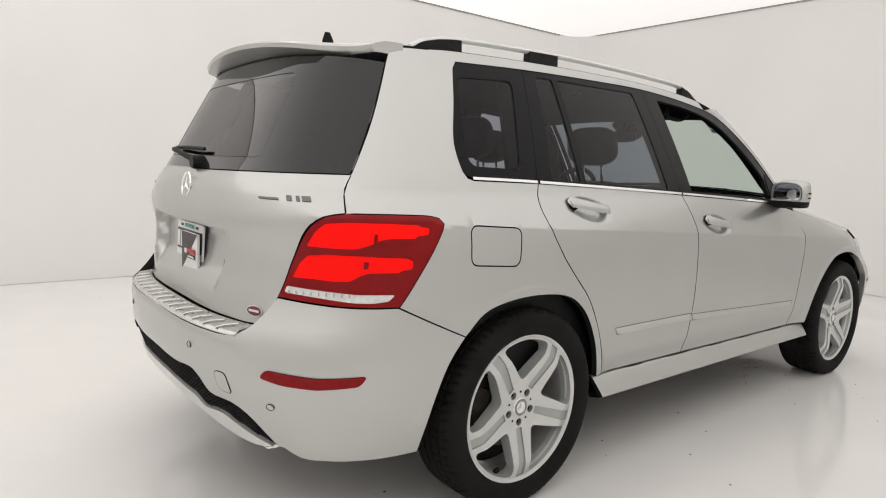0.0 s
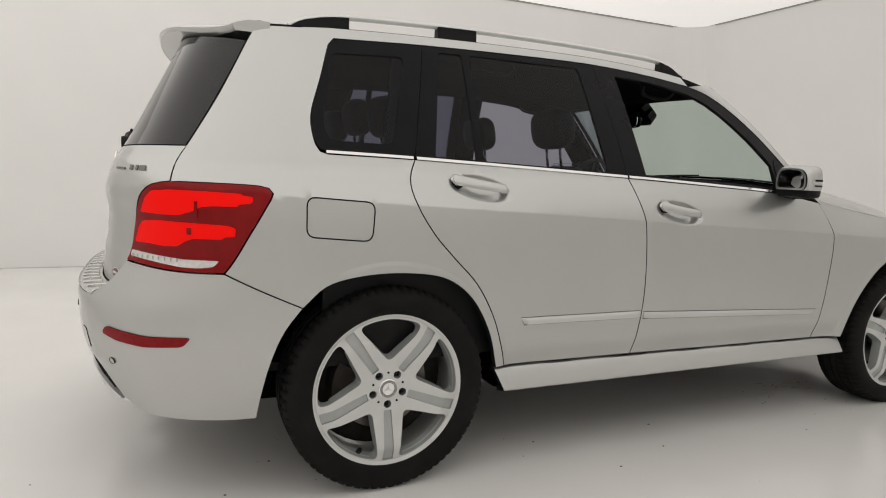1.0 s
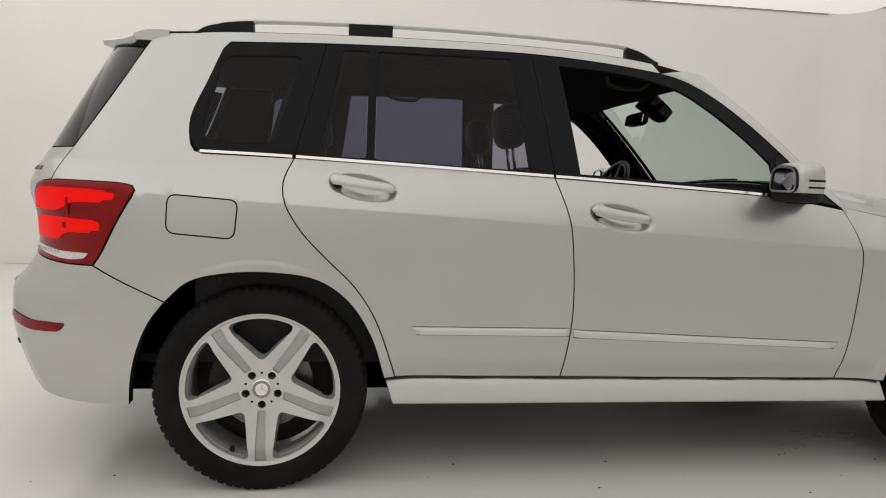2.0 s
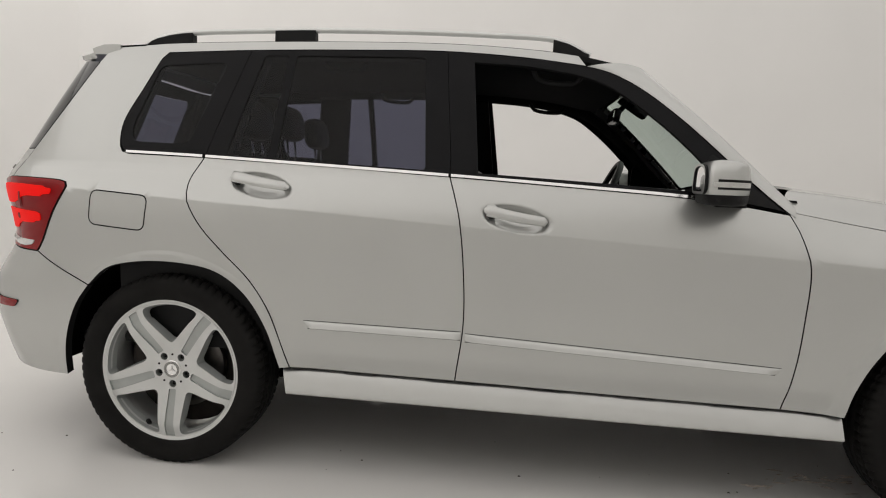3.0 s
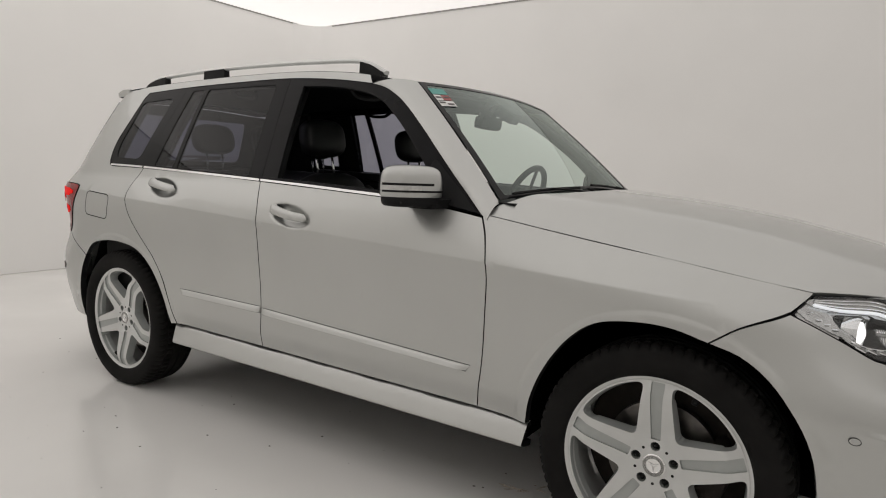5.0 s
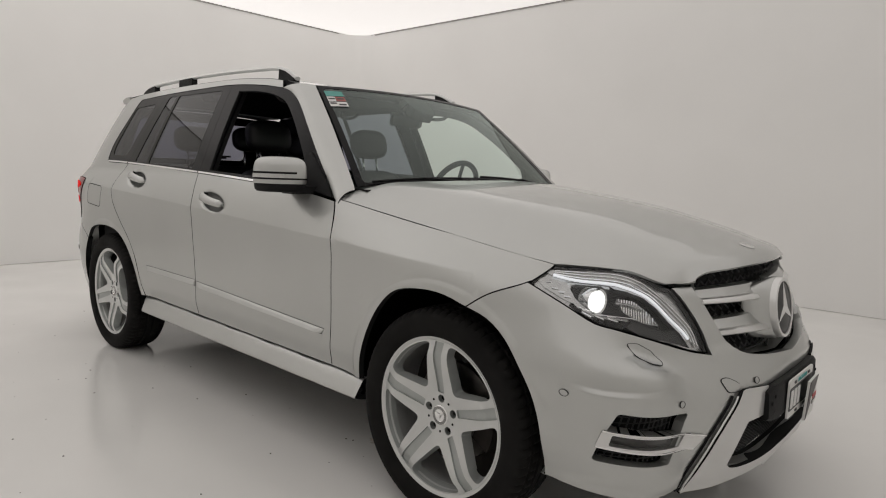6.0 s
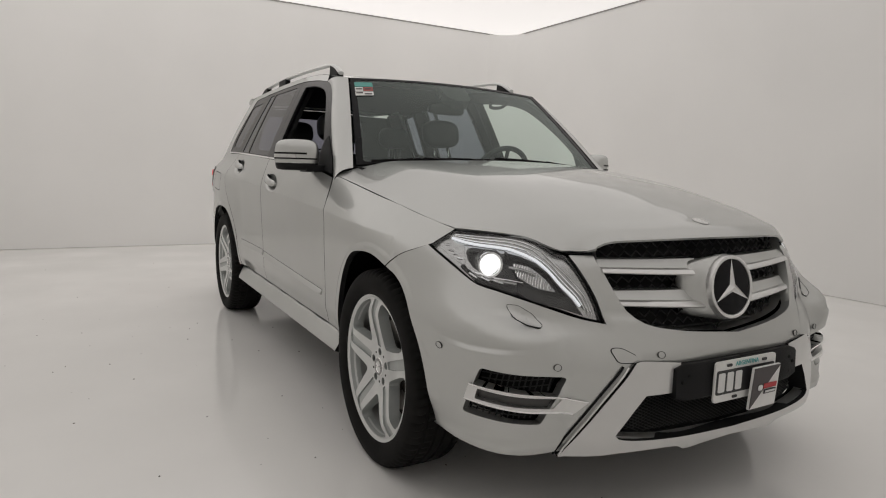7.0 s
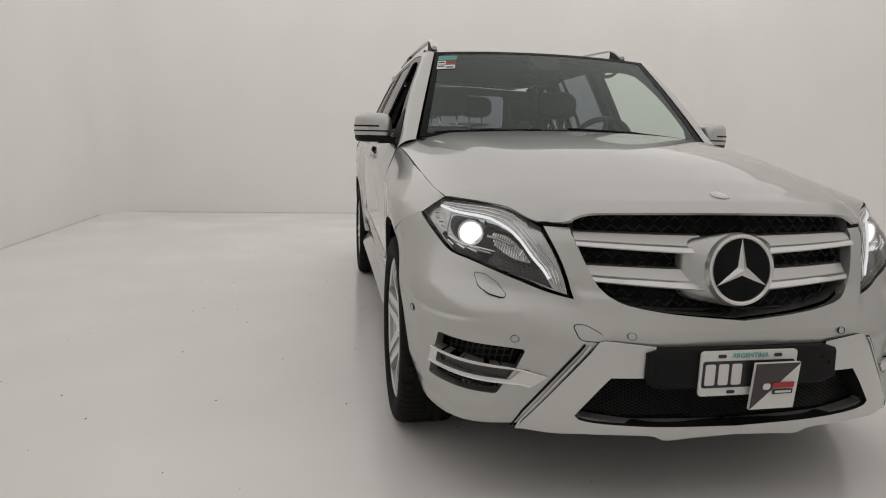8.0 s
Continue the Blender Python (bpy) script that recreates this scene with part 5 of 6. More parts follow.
    part("louvre", body, PAINT, grille, "satin silver louvre")
    part("louvre_edge", lip, SATIN, grille, "bright louvre edge")


for left in (False, True):
    louvre(0.085, 0.452, 0.764, 0.780, 0.052, 0.040, left)
    louvre(0.060, 0.418, 0.662, 0.684, 0.058, 0.044, left)
# the round badge with a three-pointed star
STAR_Z, STAR_X = 0.729, 2.142
bm = bmesh.new()
lathe(bm, [(0.0885, -0.02), (0.0895, 0.003), (0.094, 0.006), (0.100, 0.004), (0.103, -0.006), (0.104, -0.05)], axis="z", segments=64)
face = Matrix.Translation((STAR_X, 0, STAR_Z)) @ Euler((0, radians(82), 0)).to_matrix().to_4x4()
bmesh.ops.transform(bm, matrix=face, verts=bm.verts)
badge = part("badge_ring", bm, SATIN, grille, "chrome badge ring")
bm = bmesh.new()
lathe(bm, [(0.0, 0.004), (0.045, 0.0035), (0.088, 0.001), (0.091, -0.02)], axis="z", segments=64)
bmesh.ops.transform(bm, matrix=face, verts=bm.verts)
part("badge_disc", bm, TRIM, grille, "black badge disc")
# body-coloured housing that flares from the ring into the louvres
bm = bmesh.new()
rings = []
for a, b, n, d in ((0.1035, 0.1035, 2.0, -0.016), (0.107, 0.106, 2.1, -0.022), (0.124, 0.104, 2.6, -0.036), (0.142, 0.098, 3.6, -0.052), (0.150, 0.094, 4.5, -0.066), (0.152, 0.092, 5.0, -0.09)):
    ring = []
    for k in range(56):
        t = 2 * math.pi * k / 56
        c, q = math.cos(t), math.sin(t)
        ring.append((math.copysign(abs(c) ** (2 / n), c) * b, math.copysign(abs(q) ** (2 / n), q) * a, d))
    rings.append(ring)
loft(bm, rings, cap=False)
bmesh.ops.transform(bm, matrix=face, verts=bm.verts)
part("badge_collar", bm, PAINT, grille, "silver collar round the badge")


bm = star(bmesh.new(), 0.090, 0.0165, 0.012, 180)
bmesh.ops.transform(bm, matrix=face @ Matrix.Translation((0, 0, 0.0015)), verts=bm.verts)
part("badge_star", bm, SATIN, grille, "chrome three-pointed star", smooth=False)
# dark seam between bonnet and bumper beside the grille
along_skin(nose((-0.534, 0.833), (-0.50, 0.832), (-0.458, 0.832)), 0.001, 0.0026, "bonnet_seam", SEAL_AND_SHADE, front_bumper, front_bumper)
# bonnet roundel
bm = bmesh.new()
lathe(bm, [(0.0, 0.003), (0.020, 0.0035), (0.026, 0.002), (0.028, 0.0)], axis="z", segments=32)
n = Vector((hood(1.99, 0)[2] - hood(2.03, 0)[2], 0, 0.04)).normalized()
bmesh.ops.transform(bm, matrix=Matrix.Translation(Vector(hood(2.006, 0)) + n * 0.001) @ n.to_track_quat("Z", "Y").to_matrix().to_4x4(), verts=bm.verts)
part("bonnet_roundel", bm, BEZEL, car, "small metal bonnet roundel")

# ---- fog lamp vents ----
vent_r, vent_l = both("bumper_vent", sheet_mesh("bumper_vent", nose_skin, fog_r, (), 0.03, 0.002, 0.0, -0.045, (SEAL_AND_SHADE,), edge=0.015), front_bumper, front_bumper, "black meshed bumper vent with two bright vanes")
for poly in (FOG_TOP, FOG_LOW):
    lo, hi = min(p[1] for p in poly), max(p[1] for p in poly)
    for k in range(15):
        s0 = 1.82 + 0.0175 * k
        a, b = (s0, lo), (s0 + 0.02, hi)
        if within(poly, np.array([((a[0] + b[0]) / 2, (a[1] + b[1]) / 2)]))[0]:
            along_skin([a, ((a[0] + b[0]) / 2, (a[1] + b[1]) / 2 + 0.001), b], -0.03, 0.0022, "vent_wire", WIRE, vent_r, vent_l)
    for j in range(1, 4):
        z = lo + (hi - lo) * j / 4
        along_skin([(1.83 + (0.03 if hi > 0.45 else 0), z), (1.93, z), (2.05 if hi > 0.45 else 2.0, z)], -0.028, 0.0018, "vent_wire", WIRE, vent_r, vent_l)
VANE = [(1.842, 0.468), (1.93, 0.456), (2.03, 0.44), (2.124, 0.419), (2.092, 0.382), (1.99, 0.394), (1.91, 0.406), (1.826, 0.419)]
SLOT = [(1.862, 0.456), (2.07, 0.426), (2.046, 0.399), (1.854, 0.424)]
GREY_LENS = material("grey_lamp_lens", (0.04, 0.038, 0.037), 0.18, 0.3, 0.6, vary=0.1, scale=50.0)
both("vane_block", sheet_mesh("vane_block", nose_skin, rounded(VANE, 0.006, 2), [rounded(SLOT, 0.004, 2)], 0.02, 0.0, 0.035, 0.006, (SATIN, PAINT), edge=0.012), vent_r, vent_l, "bright silver vane")
both("daylight_strip", sheet_mesh("daylight_strip", nose_skin, rounded(SLOT, 0.004, 2), (), 0.02, 0.0, 0.0, -0.014, (GREY_LENS,), edge=0.012), vent_r, vent_l, "unlit grey daylight strip")
along_skin([(1.842, 0.466), (1.93, 0.455), (2.03, 0.438), (2.122, 0.418)], 0.007, 0.0026, "vane_edge", BRIGHT, vent_r, vent_l)
along_skin([(1.827, 0.419), (1.91, 0.407), (1.99, 0.395), (2.09, 0.383)], 0.007, 0.0026, "vane_edge", BRIGHT, vent_r, vent_l)

# ---- skid trim and lower mesh ----
SKID_PAINT = material("satin_silver_trim", (0.66, 0.66, 0.65), 0.3, 0.5, 0.3, vary=0.02, scale=10.0)
skid_half = [nose((0, 0.259), (-0.12, 0.255), (-0.215, 0.251), (-0.24, 0.263), (-0.45, 0.268), (-0.50, 0.263), (-0.615, 0.259)), nose((-0.615, 0.259), (-0.59, 0.288), (-0.52, 0.385), (-0.422, 0.520)), nose((-0.422, 0.520), (-0.412, 0.531), (-0.40, 0.534), (-0.30, 0.528)), nose((-0.30, 0.528), (-0.262, 0.524)), nose((-0.262, 0.524), (-0.262, 0.437)), nose((-0.262, 0.437), (-0.378, 0.435)), nose((-0.378, 0.435), (-0.466, 0.320)), nose((-0.466, 0.320), (-0.455, 0.310), (-0.3, 0.296), (0, 0.286))]
skid_poly = outline(*skid_half, *[mirror_run(r, True) for r in skid_half[::-1]], spacing=0.02)
# the trim's turned-in rim is coloured black in place of shade
skid = put_mesh("skid_trim", sheet_mesh("skid_trim", shell, skid_poly, (), 0.022, 0.0, 0.060, 0.014, (SKID_PAINT, SEAL_AND_SHADE), edge=0.015), front_bumper, "satin silver lower bumper trim")
along_skin(nose((-0.612, 0.262), (-0.53, 0.385), (-0.435, 0.520)), 0.011, 0.003, "trim_line", SATIN, skid, skid, "satin trim line")
along_skin(nose((-0.626, 0.262), (-0.545, 0.385), (-0.448, 0.522)), 0.003, 0.0035, "trim_gap", SEAL_AND_SHADE, skid, skid)
low_mesh = put_mesh("lower_grille", sheet_mesh("lower_grille", shell, nose((-0.36, 0.58), (0.36, 0.58), (0.56, 0.30), (0.4, 0.262), (0, 0.255), (-0.4, 0.262), (-0.56, 0.30)), (), 0.04, 0.0, 0.0, -0.06, (SEAL_AND_SHADE,), edge=0.03), front_bumper, "black lower bumper mesh")
bm = bmesh.new()
for d in (1, -1):
    for k in range(-26, 60):
        s0 = 2.10 + 0.0165 * k
        pts = []
        for j in range(13):
            z = 0.29 + 0.0125 * j
            s = s0 + d * (z - 0.36) * 1.6
            if within(MESH, np.array([(s, z)]))[0]:
                p = Vector(shell(s, z))
                pts.append(p - Vector((0.045, 0, 0)))
        if len(pts) > 1:
            tube(bm, pts, 0.0018, 4)
tagged(part("wire_mesh", bm, WIRE, low_mesh, "black diamond wire mesh", smooth=False), kind="stuff")

# ---- front number plate on its black carrier, with a dealer's card hung over it ----
PLATE_WHITE = material("white_plate_plastic", (0.78, 0.78, 0.76), 0.35, vary=0.03, scale=30.0)
PLATE_BLACK = material("black_plate_field", (0.02, 0.02, 0.022), 0.4, vary=0.1)
CARD_GREY = material("dark_grey_card", (0.055, 0.045, 0.047), 0.45, vary=0.06, scale=30.0)
CARD_RED = material("red_card_print", (0.45, 0.03, 0.035), 0.45)
TEAL = material("teal_print", (0.10, 0.42, 0.42), 0.5)
SILVER_INK = material("white_plate_ink", (0.75, 0.75, 0.74), 0.4)
bm = bmesh.new()
rings = []
for k in range(17):
    y = -0.292 + 0.0365 * k
    x = 2.197 + 0.010 * step(0.30, 0.20, abs(y))
    e = 0.012 if k in (0, 16) else 0
    rings.append([(x - 0.045, y, 0.520 - e), (x - 0.006, y, 0.522 - e), (x, y, 0.514 - e), (x + 0.004, y, 0.417 + e), (x - 0.004, y, 0.409 + e), (x - 0.045, y, 0.411 + e)])
loft(bm, rings)
carrier = part("plate_carrier", bm, PLASTIC, front_bumper, "black number plate carrier")
for y, z in ((-0.243, 0.488), (-0.243, 0.440), (-0.268, 0.470), (0.243, 0.488), (0.243, 0.440), (0.268, 0.470)):
    bm = bmesh.new()
    lathe(bm, [(0.0, 0.003), (0.005, 0.003), (0.0065, 0.0), (0.0065, -0.004)], axis="z", segments=10)
    part("carrier_bolt", bm, SEAL_AND_SHADE, front_bumper, "", Matrix.Translation((2.203, y, z)) @ Matrix.Rotation(radians(90), 4, "Y"))


def plate(parent, place):
    """A number plate with plain bars for its characters, and a card over its right half; it faces along the pose's +z, x to the right."""
    def flat(name, poly, depth, z, mat, label=""):
        b = bmesh.new()
        prism(b, poly, lambda p, q, c: (p, q, z - c), depth)
        return part(name, b, mat, parent, label, place, smooth=False)

    flat("number_plate", rounded([(-0.147, -0.064), (0.147, -0.064), (0.147, 0.064), (-0.147, 0.064)], 0.012, 4), 0.006, 0.0, PLATE_WHITE, "white and black number plate")
    flat("plate_field", rounded([(-0.140, -0.040), (0.140, -0.040), (0.140, 0.036), (-0.140, 0.036)], 0.008, 3), 0.003, 0.002, PLATE_BLACK)
    for x in (-0.118, -0.078, -0.038):
        flat("plate_character", rounded([(x - 0.015, -0.032), (x + 0.015, -0.032), (x + 0.015, 0.028), (x - 0.015, 0.028)], 0.005, 2), 0.002, 0.0035, SILVER_INK)
    for x, z in ((-0.085, 0.050), (0.085, 0.050), (-0.05, -0.053), (0.05, -0.053)):
        flat("plate_screw", rounded([(x - 0.012, z - 0.0045), (x + 0.012, z - 0.0045), (x + 0.012, z + 0.0045), (x - 0.012, z + 0.0045)], 0.004, 2), 0.002, 0.003, PLATE_BLACK)
    writing("ARGENTINA", 0.020, 0.0006, TEAL, parent, place @ Matrix.Translation((0.0, 0.0505, 0.0022)), "plate_lettering")
    hung = place @ Matrix.Translation((0.072, -0.034, 0.020)) @ Euler((radians(3), radians(3), radians(-1.0))).to_matrix().to_4x4()

    def card(name, poly, depth, z, mat, label=""):
        b = bmesh.new()
        prism(b, poly, lambda p, q, c: (p, q, z - c), depth)
        return part(name, b, mat, parent, label, hung, smooth=False)

    card("dealer_card", [(-0.072, -0.068), (0.072, -0.068), (0.072, 0.068), (-0.072, 0.068)], 0.008, 0.0, PLATE_WHITE, "white and dark grey card hung over the plate")
    card("card_field", [(-0.071, -0.066), (0.071, 0.067), (-0.071, 0.067)], 0.002, 0.0022, CARD_GREY)
    card("card_print", [(-0.012, -0.004), (0.058, -0.004), (0.058, 0.012), (-0.012, 0.012)], 0.0015, 0.0045, CARD_RED)
    card("card_print", [(-0.008, -0.022), (0.056, -0.022), (0.056, -0.008), (-0.008, -0.008)], 0.0015, 0.0045, PLATE_BLACK)
    card("card_print", [(-0.002, -0.018), (0.050, -0.018), (0.050, -0.012), (-0.002, -0.012)], 0.001, 0.006, SILVER_INK)
    card("card_print", rounded([(-0.042, -0.008), (-0.018, -0.008), (-0.018, 0.010), (-0.042, 0.010)], 0.008, 3), 0.0015, 0.0045, SILVER_INK)


FRONT_FACE = Matrix(((0, 0, 1, 0), (1, 0, 0, 0), (0, 1, 0, 0), (0, 0, 0, 1)))
plate(front_bumper, Matrix.Translation((2.219, 0.0, 0.455)) @ FRONT_FACE)
REAR_FACE = Matrix(((0, 0, -1, 0), (-1, 0, 0, 0), (0, 1, 0, 0), (0, 0, 0, 1)))
plate(tailgate, Matrix.Translation((-2.244, 0.0, 0.882)) @ Matrix.Rotation(radians(3), 4, "Y") @ REAR_FACE)

# ---- door furniture, mirrors, rails ----
def skin_point(s, z, lift):
    p = Vector(shell(s, z))
    du = Vector(shell(s + 1e-3, z)) - Vector(shell(s - 1e-3, z))
    dv = Vector(shell(s, z + 1e-3)) - Vector(shell(s, z - 1e-3))
    return p + du.cross(dv).normalized() * lift


def door_handle(x0, z0, x1, z1):
    bm = bmesh.new()
    rings = []
    n = 18
    for k in range(n + 1):
        t = k / n
        x, z = x0 + (x1 - x0) * t, z0 + (z1 - z0) * t
        out = 0.005 + 0.013 * (math.sin(math.pi * t) ** 0.5)
        wide = (0.0195 - 0.004 * t) * min(1.0, (min(t, 1 - t) / 0.06 + 0.05)) ** 0.5
        deep = 0.008 * min(1.0, (min(t, 1 - t) / 0.04 + 0.2))
        sag = -0.006 * math.sin(math.pi * t)
        ring = []
        for j in range(12):
            a = 2 * math.pi * j / 12
            ring.append(skin_point(x, z + sag + wide * math.sin(a), out + deep * math.cos(a)))
        rings.append(ring)
    loft(bm, rings)
    return bm_mesh("door_handle", bm, PAINT)


def handle_grip(x0, z0, x1, z1):
    """The shaded lower seam and feet of a handle."""
    bm = bmesh.new()
    for t in (0.10, 0.92):
        x, z = x0 + (x1 - x0) * t, z0 + (z1 - z0) * t
        tube(bm, [skin_point(x, z, -0.03), skin_point(x, z, 0.014)], 0.009, 8)
    return bm_mesh("handle_foot", bm, PAINT)


for x0, z0, x1, z1, r, l in ((-1.165, 1.071, -0.942, 1.040, door_r, door_l), (-0.252, 0.994, -0.036, 0.962, fdoor_r, fdoor_l)):
    both("door_handle", door_handle(x0, z0, x1, z1), r, l, "silver pull handle")
    both("handle_foot", handle_grip(x0, z0, x1, z1), r, l)
    both("lock_cover", sheet_mesh("lock_cover", shell, disc((x0 + 0.028, z0 - 0.004), 0.022), (), 0.02, 0.0, 0.02, 0.014, (PAINT, SEAL_AND_SHADE), edge=0.006), r, l)

def rub_strip(x0, x1, top0, top1, low0, low1, lean0, lean1):
    """A slim protective strip; its ends lean along the strip by the given lengths."""
    bm = bmesh.new()
    rings, under, over = [], [], []
    n = 40
    for k in range(n + 1):
        t = k / n
        zt, zl = top0 + (top1 - top0) * t, low0 + (low1 - low0) * t
        out = 1.0 if 0 < k < n else 0.35
        ring = []
        for f, h in ((0.0, -0.006), (0.04, 0.0020), (0.12, 0.0045), (0.5, 0.0105), (0.86, 0.0160), (0.96, 0.0120), (1.0, -0.006)):
            x = x0 + lean0 * f * (1 - t) + (x1 - x0) * t + lean1 * f * t
            ring.append(skin_point(x, zt + (zl - zt) * f, h * out if h > 0 else h))
        rings.append(ring)
        under.append(skin_point(x0 + lean0 + (x1 + lean1 - x0 - lean0) * t, zl - 0.001, 0.0004))
        over.append(skin_point(x0 + (x1 - x0) * t, zt + 0.0006, 0.0002))
    loft(bm, rings)
    seam = bmesh.new()
    tube(seam, under, 0.0019, 6)
    tube(seam, over, 0.0008, 6)
    return bm_mesh("rub_strip", bm, PAINT), bm_mesh("strip_seam", seam, SEAL_AND_SHADE)


for numbers, r, l in (((-0.875, -0.312, 0.574, 0.571, 0.547, 0.543, 0.017, 0.0), door_r, door_l), ((-0.296, 0.744, 0.566, 0.523, 0.538, 0.501, 0.0, -0.018), fdoor_r, fdoor_l)):
    strip_me, seam_me = rub_strip(*numbers)
    both("rub_strip", strip_me, r, l, "silver side rub strip")
    both("strip_seam", seam_me, r, l)

# door mirrors
PLAN = [(0.432, -0.842), (0.428, -0.91), (0.428, -0.975), (0.438, -1.003), (0.468, -1.014), (0.52, -1.000), (0.562, -0.955), (0.588, -0.90), (0.592, -0.855), (0.57, -0.838), (0.50, -0.835)]


def mirror_ring(k, z, n=44):
    pts = smooth_path(PLAN + PLAN[:1], 0.012)
    pts = [pts[int(i * (len(pts) - 1) / n)] for i in range(n)]
    cx, cy = 0.502, -0.922
    return [(cx + (p[0] - cx) * k, cy + (p[1] - cy) * k, z + 0.10 * (p[0] - cx) * 0.0) for p in pts]


bm = bmesh.new()
loft(bm, [mirror_ring(k, z) for k, z in ((0.965, 1.080), (0.985, 1.084), (1.0, 1.105), (0.995, 1.13), (0.97, 1.15), (0.92, 1.166), (0.83, 1.176), (0.68, 1.183), (0.42, 1.187), (0.1, 1.188))])
mir_r, mir_l = both("door_mirror", bm_mesh("door_mirror", bm, PAINT, sharp=60), car, car, "silver door mirror with slim lamp slots")
bm = bmesh.new()
loft(bm, [mirror_ring(k, z) for k, z in ((0.6, 1.046), (0.85, 1.049), (0.93, 1.056), (0.96, 1.068), (0.965, 1.079))])
both("mirror_base", bm_mesh("mirror_base", bm, PLASTIC), mir_r, mir_l, "black lower half of the mirror")
bm = bmesh.new()
loft(bm, [[(x + dx, y, z + dz) for dx, dz in ((-0.05, -0.018), (0.045, -0.018), (0.05, 0.012), (-0.04, 0.016))] for x, y, z in ((0.535, -0.90, 1.058), (0.545, -0.85, 1.060), (0.56, -0.80, 1.062))])
both("mirror_arm", bm_mesh("mirror_arm", bm, PLASTIC), mir_r, mir_l, "black mirror arm")
glass = rounded([(-0.987, 1.088), (-0.855, 1.088), (-0.862, 1.158), (-0.90, 1.168), (-0.965, 1.162), (-0.985, 1.14)], 0.02, 4)
both("mirror_rim", sheet_mesh("mirror_rim", lambda y, z: Vector((0.4255 + 0.02 * max(0, z - 1.12), y, z)), inset(glass if area2(glass) > 0 else glass[::-1], -0.008), [glass], 0.03, 0.0, 0.012, 0.003, (PAINT, SEAL_AND_SHADE), flip=True, edge=0.01), mir_r, mir_l)
both("mirror_glass", sheet_mesh("mirror_glass", lambda y, z: Vector((0.4275 + 0.02 * max(0, z - 1.12), y, z)), glass, (), 0.03, 0.0, 0.004, 0.0, (BRIGHT,), flip=True, edge=0.01), mir_r, mir_l, "mirror glass")


def mirror_slot(z0, z1, a, b, name, mat, lift):
    ring = [Vector(p) for p in mirror_ring(1.0, 1.10)]
    c = Vector((0.502, -0.922, 1.10))
    pts0 = ring[a:b]
    bm = bmesh.new()
    rows = []
    for z in (z0, z1):
        rows.append([(c + (p - c) * (1.0 + lift) + Vector((0, 0, z - 1.10))) for p in pts0])
    inner = [[c + (q - c) * 0.93 for q in row] for row in rows]
    loft(bm, [rows[0], rows[1], [v for v in inner[1]], [v for v in inner[0]], rows[0]], closed_ring=False, cap=False)
    return both(name, bm_mesh(name, bm, mat), mir_r, mir_l)


mirror_slot(1.096, 1.103, 14, 33, "mirror_slot", SEAL_AND_SHADE, 0.012)
mirror_slot(1.119, 1.127, 14, 29, "mirror_slot", SEAL_AND_SHADE, 0.014)
mirror_slot(1.103, 1.119, 13, 25, "mirror_lamp", BEZEL, 0.012)

# black triangle at the front of the door frames
tri = rounded(side((0.486, 1.075), (0.486, 1.195), (0.50, 1.215), (0.715, 1.035)), 0.01, 3)
both("mirror_triangle", sheet_mesh("mirror_triangle", shell, tri, (), 0.04, 0.0, 0.03, 0.001, (PLASTIC, PLASTIC), edge=0.03), fdoor_r, fdoor_l, "black mirror triangle")

# roof rails
RAIL = [(-1.672, -0.538, 1.583), (-1.63, -0.540, 1.605), (-1.55, -0.543, 1.625), (-1.46, -0.545, 1.634), (-1.12, -0.548, 1.645), (-0.95, -0.548, 1.648), (-0.6, -0.550, 1.646), (-0.3, -0.552, 1.638), (-0.045, -0.556, 1.623), (0.02, -0.557, 1.604), (0.095, -0.559, 1.567)]
bm = bmesh.new()
tube(bm, smooth_path(RAIL, 0.03), lambda t: 0.016, 12, 0.62)
rail_r, rail_l = both("roof_rail", bm_mesh("roof_rail", bm, ALLOY), car, car, "satin silver roof rail on black feet")


def rail_foot(x0, x1, taper0, taper1):
    bm = bmesh.new()
    rings = []
    pts = [p for p in smooth_path(RAIL, 0.01)]
    for k in range(9):
        t = k / 8
        x = x0 + (x1 - x0) * t
        p = min(pts, key=lambda q: abs(q[0] - x))
        zr = roof(x, -0.56)[2] - 0.008
        top = p[2] + 0.0005
        w = 0.0155
        rings.append([(x, p[1] - w - 0.003, zr), (x, p[1] - w, top - 0.003), (x, p[1] - w + 0.006, top), (x, p[1] + w - 0.006, top), (x, p[1] + w, top - 0.004), (x, p[1] + w + 0.003, zr)])
    loft(bm, rings)
    return bm_mesh("rail_foot", bm, PLASTIC)


for a, b in ((-1.668, -1.462), (-1.118, -0.955), (-0.042, 0.088)):
    me = rail_foot(a, b, 0, 0)
    me.transform(Matrix.Translation((0, -0.0015, 0.0)))
    both("rail_foot", me, rail_r, rail_l, "black rail foot")

# ---- tail ----
# spoiler over the rear window
def spoiler_ring(y):
    a = abs(y) / 0.60
    xr = -1.795 + 0.02 * a**2
    zr = roof(max(xr, -1.8), min(abs(y), 0.585) * (1 if y > 0 else -1))[2] + 0.003
    # the ends draw in to meet the pillars
    t = step(0.44, 0.605, abs(y))
    xt = (-2.088 + 0.075 * (abs(y) / 0.5) ** 2.2) * (1 - t) - 1.865 * t
    zt = (1.588 - 0.15 * y * y) * (1 - t) + 1.562 * t
    zb = (1.535 - 0.10 * y * y) * (1 - t) + 1.535 * t
    xb = max(-1.975 + 0.10 * a**2, xt + 0.02)
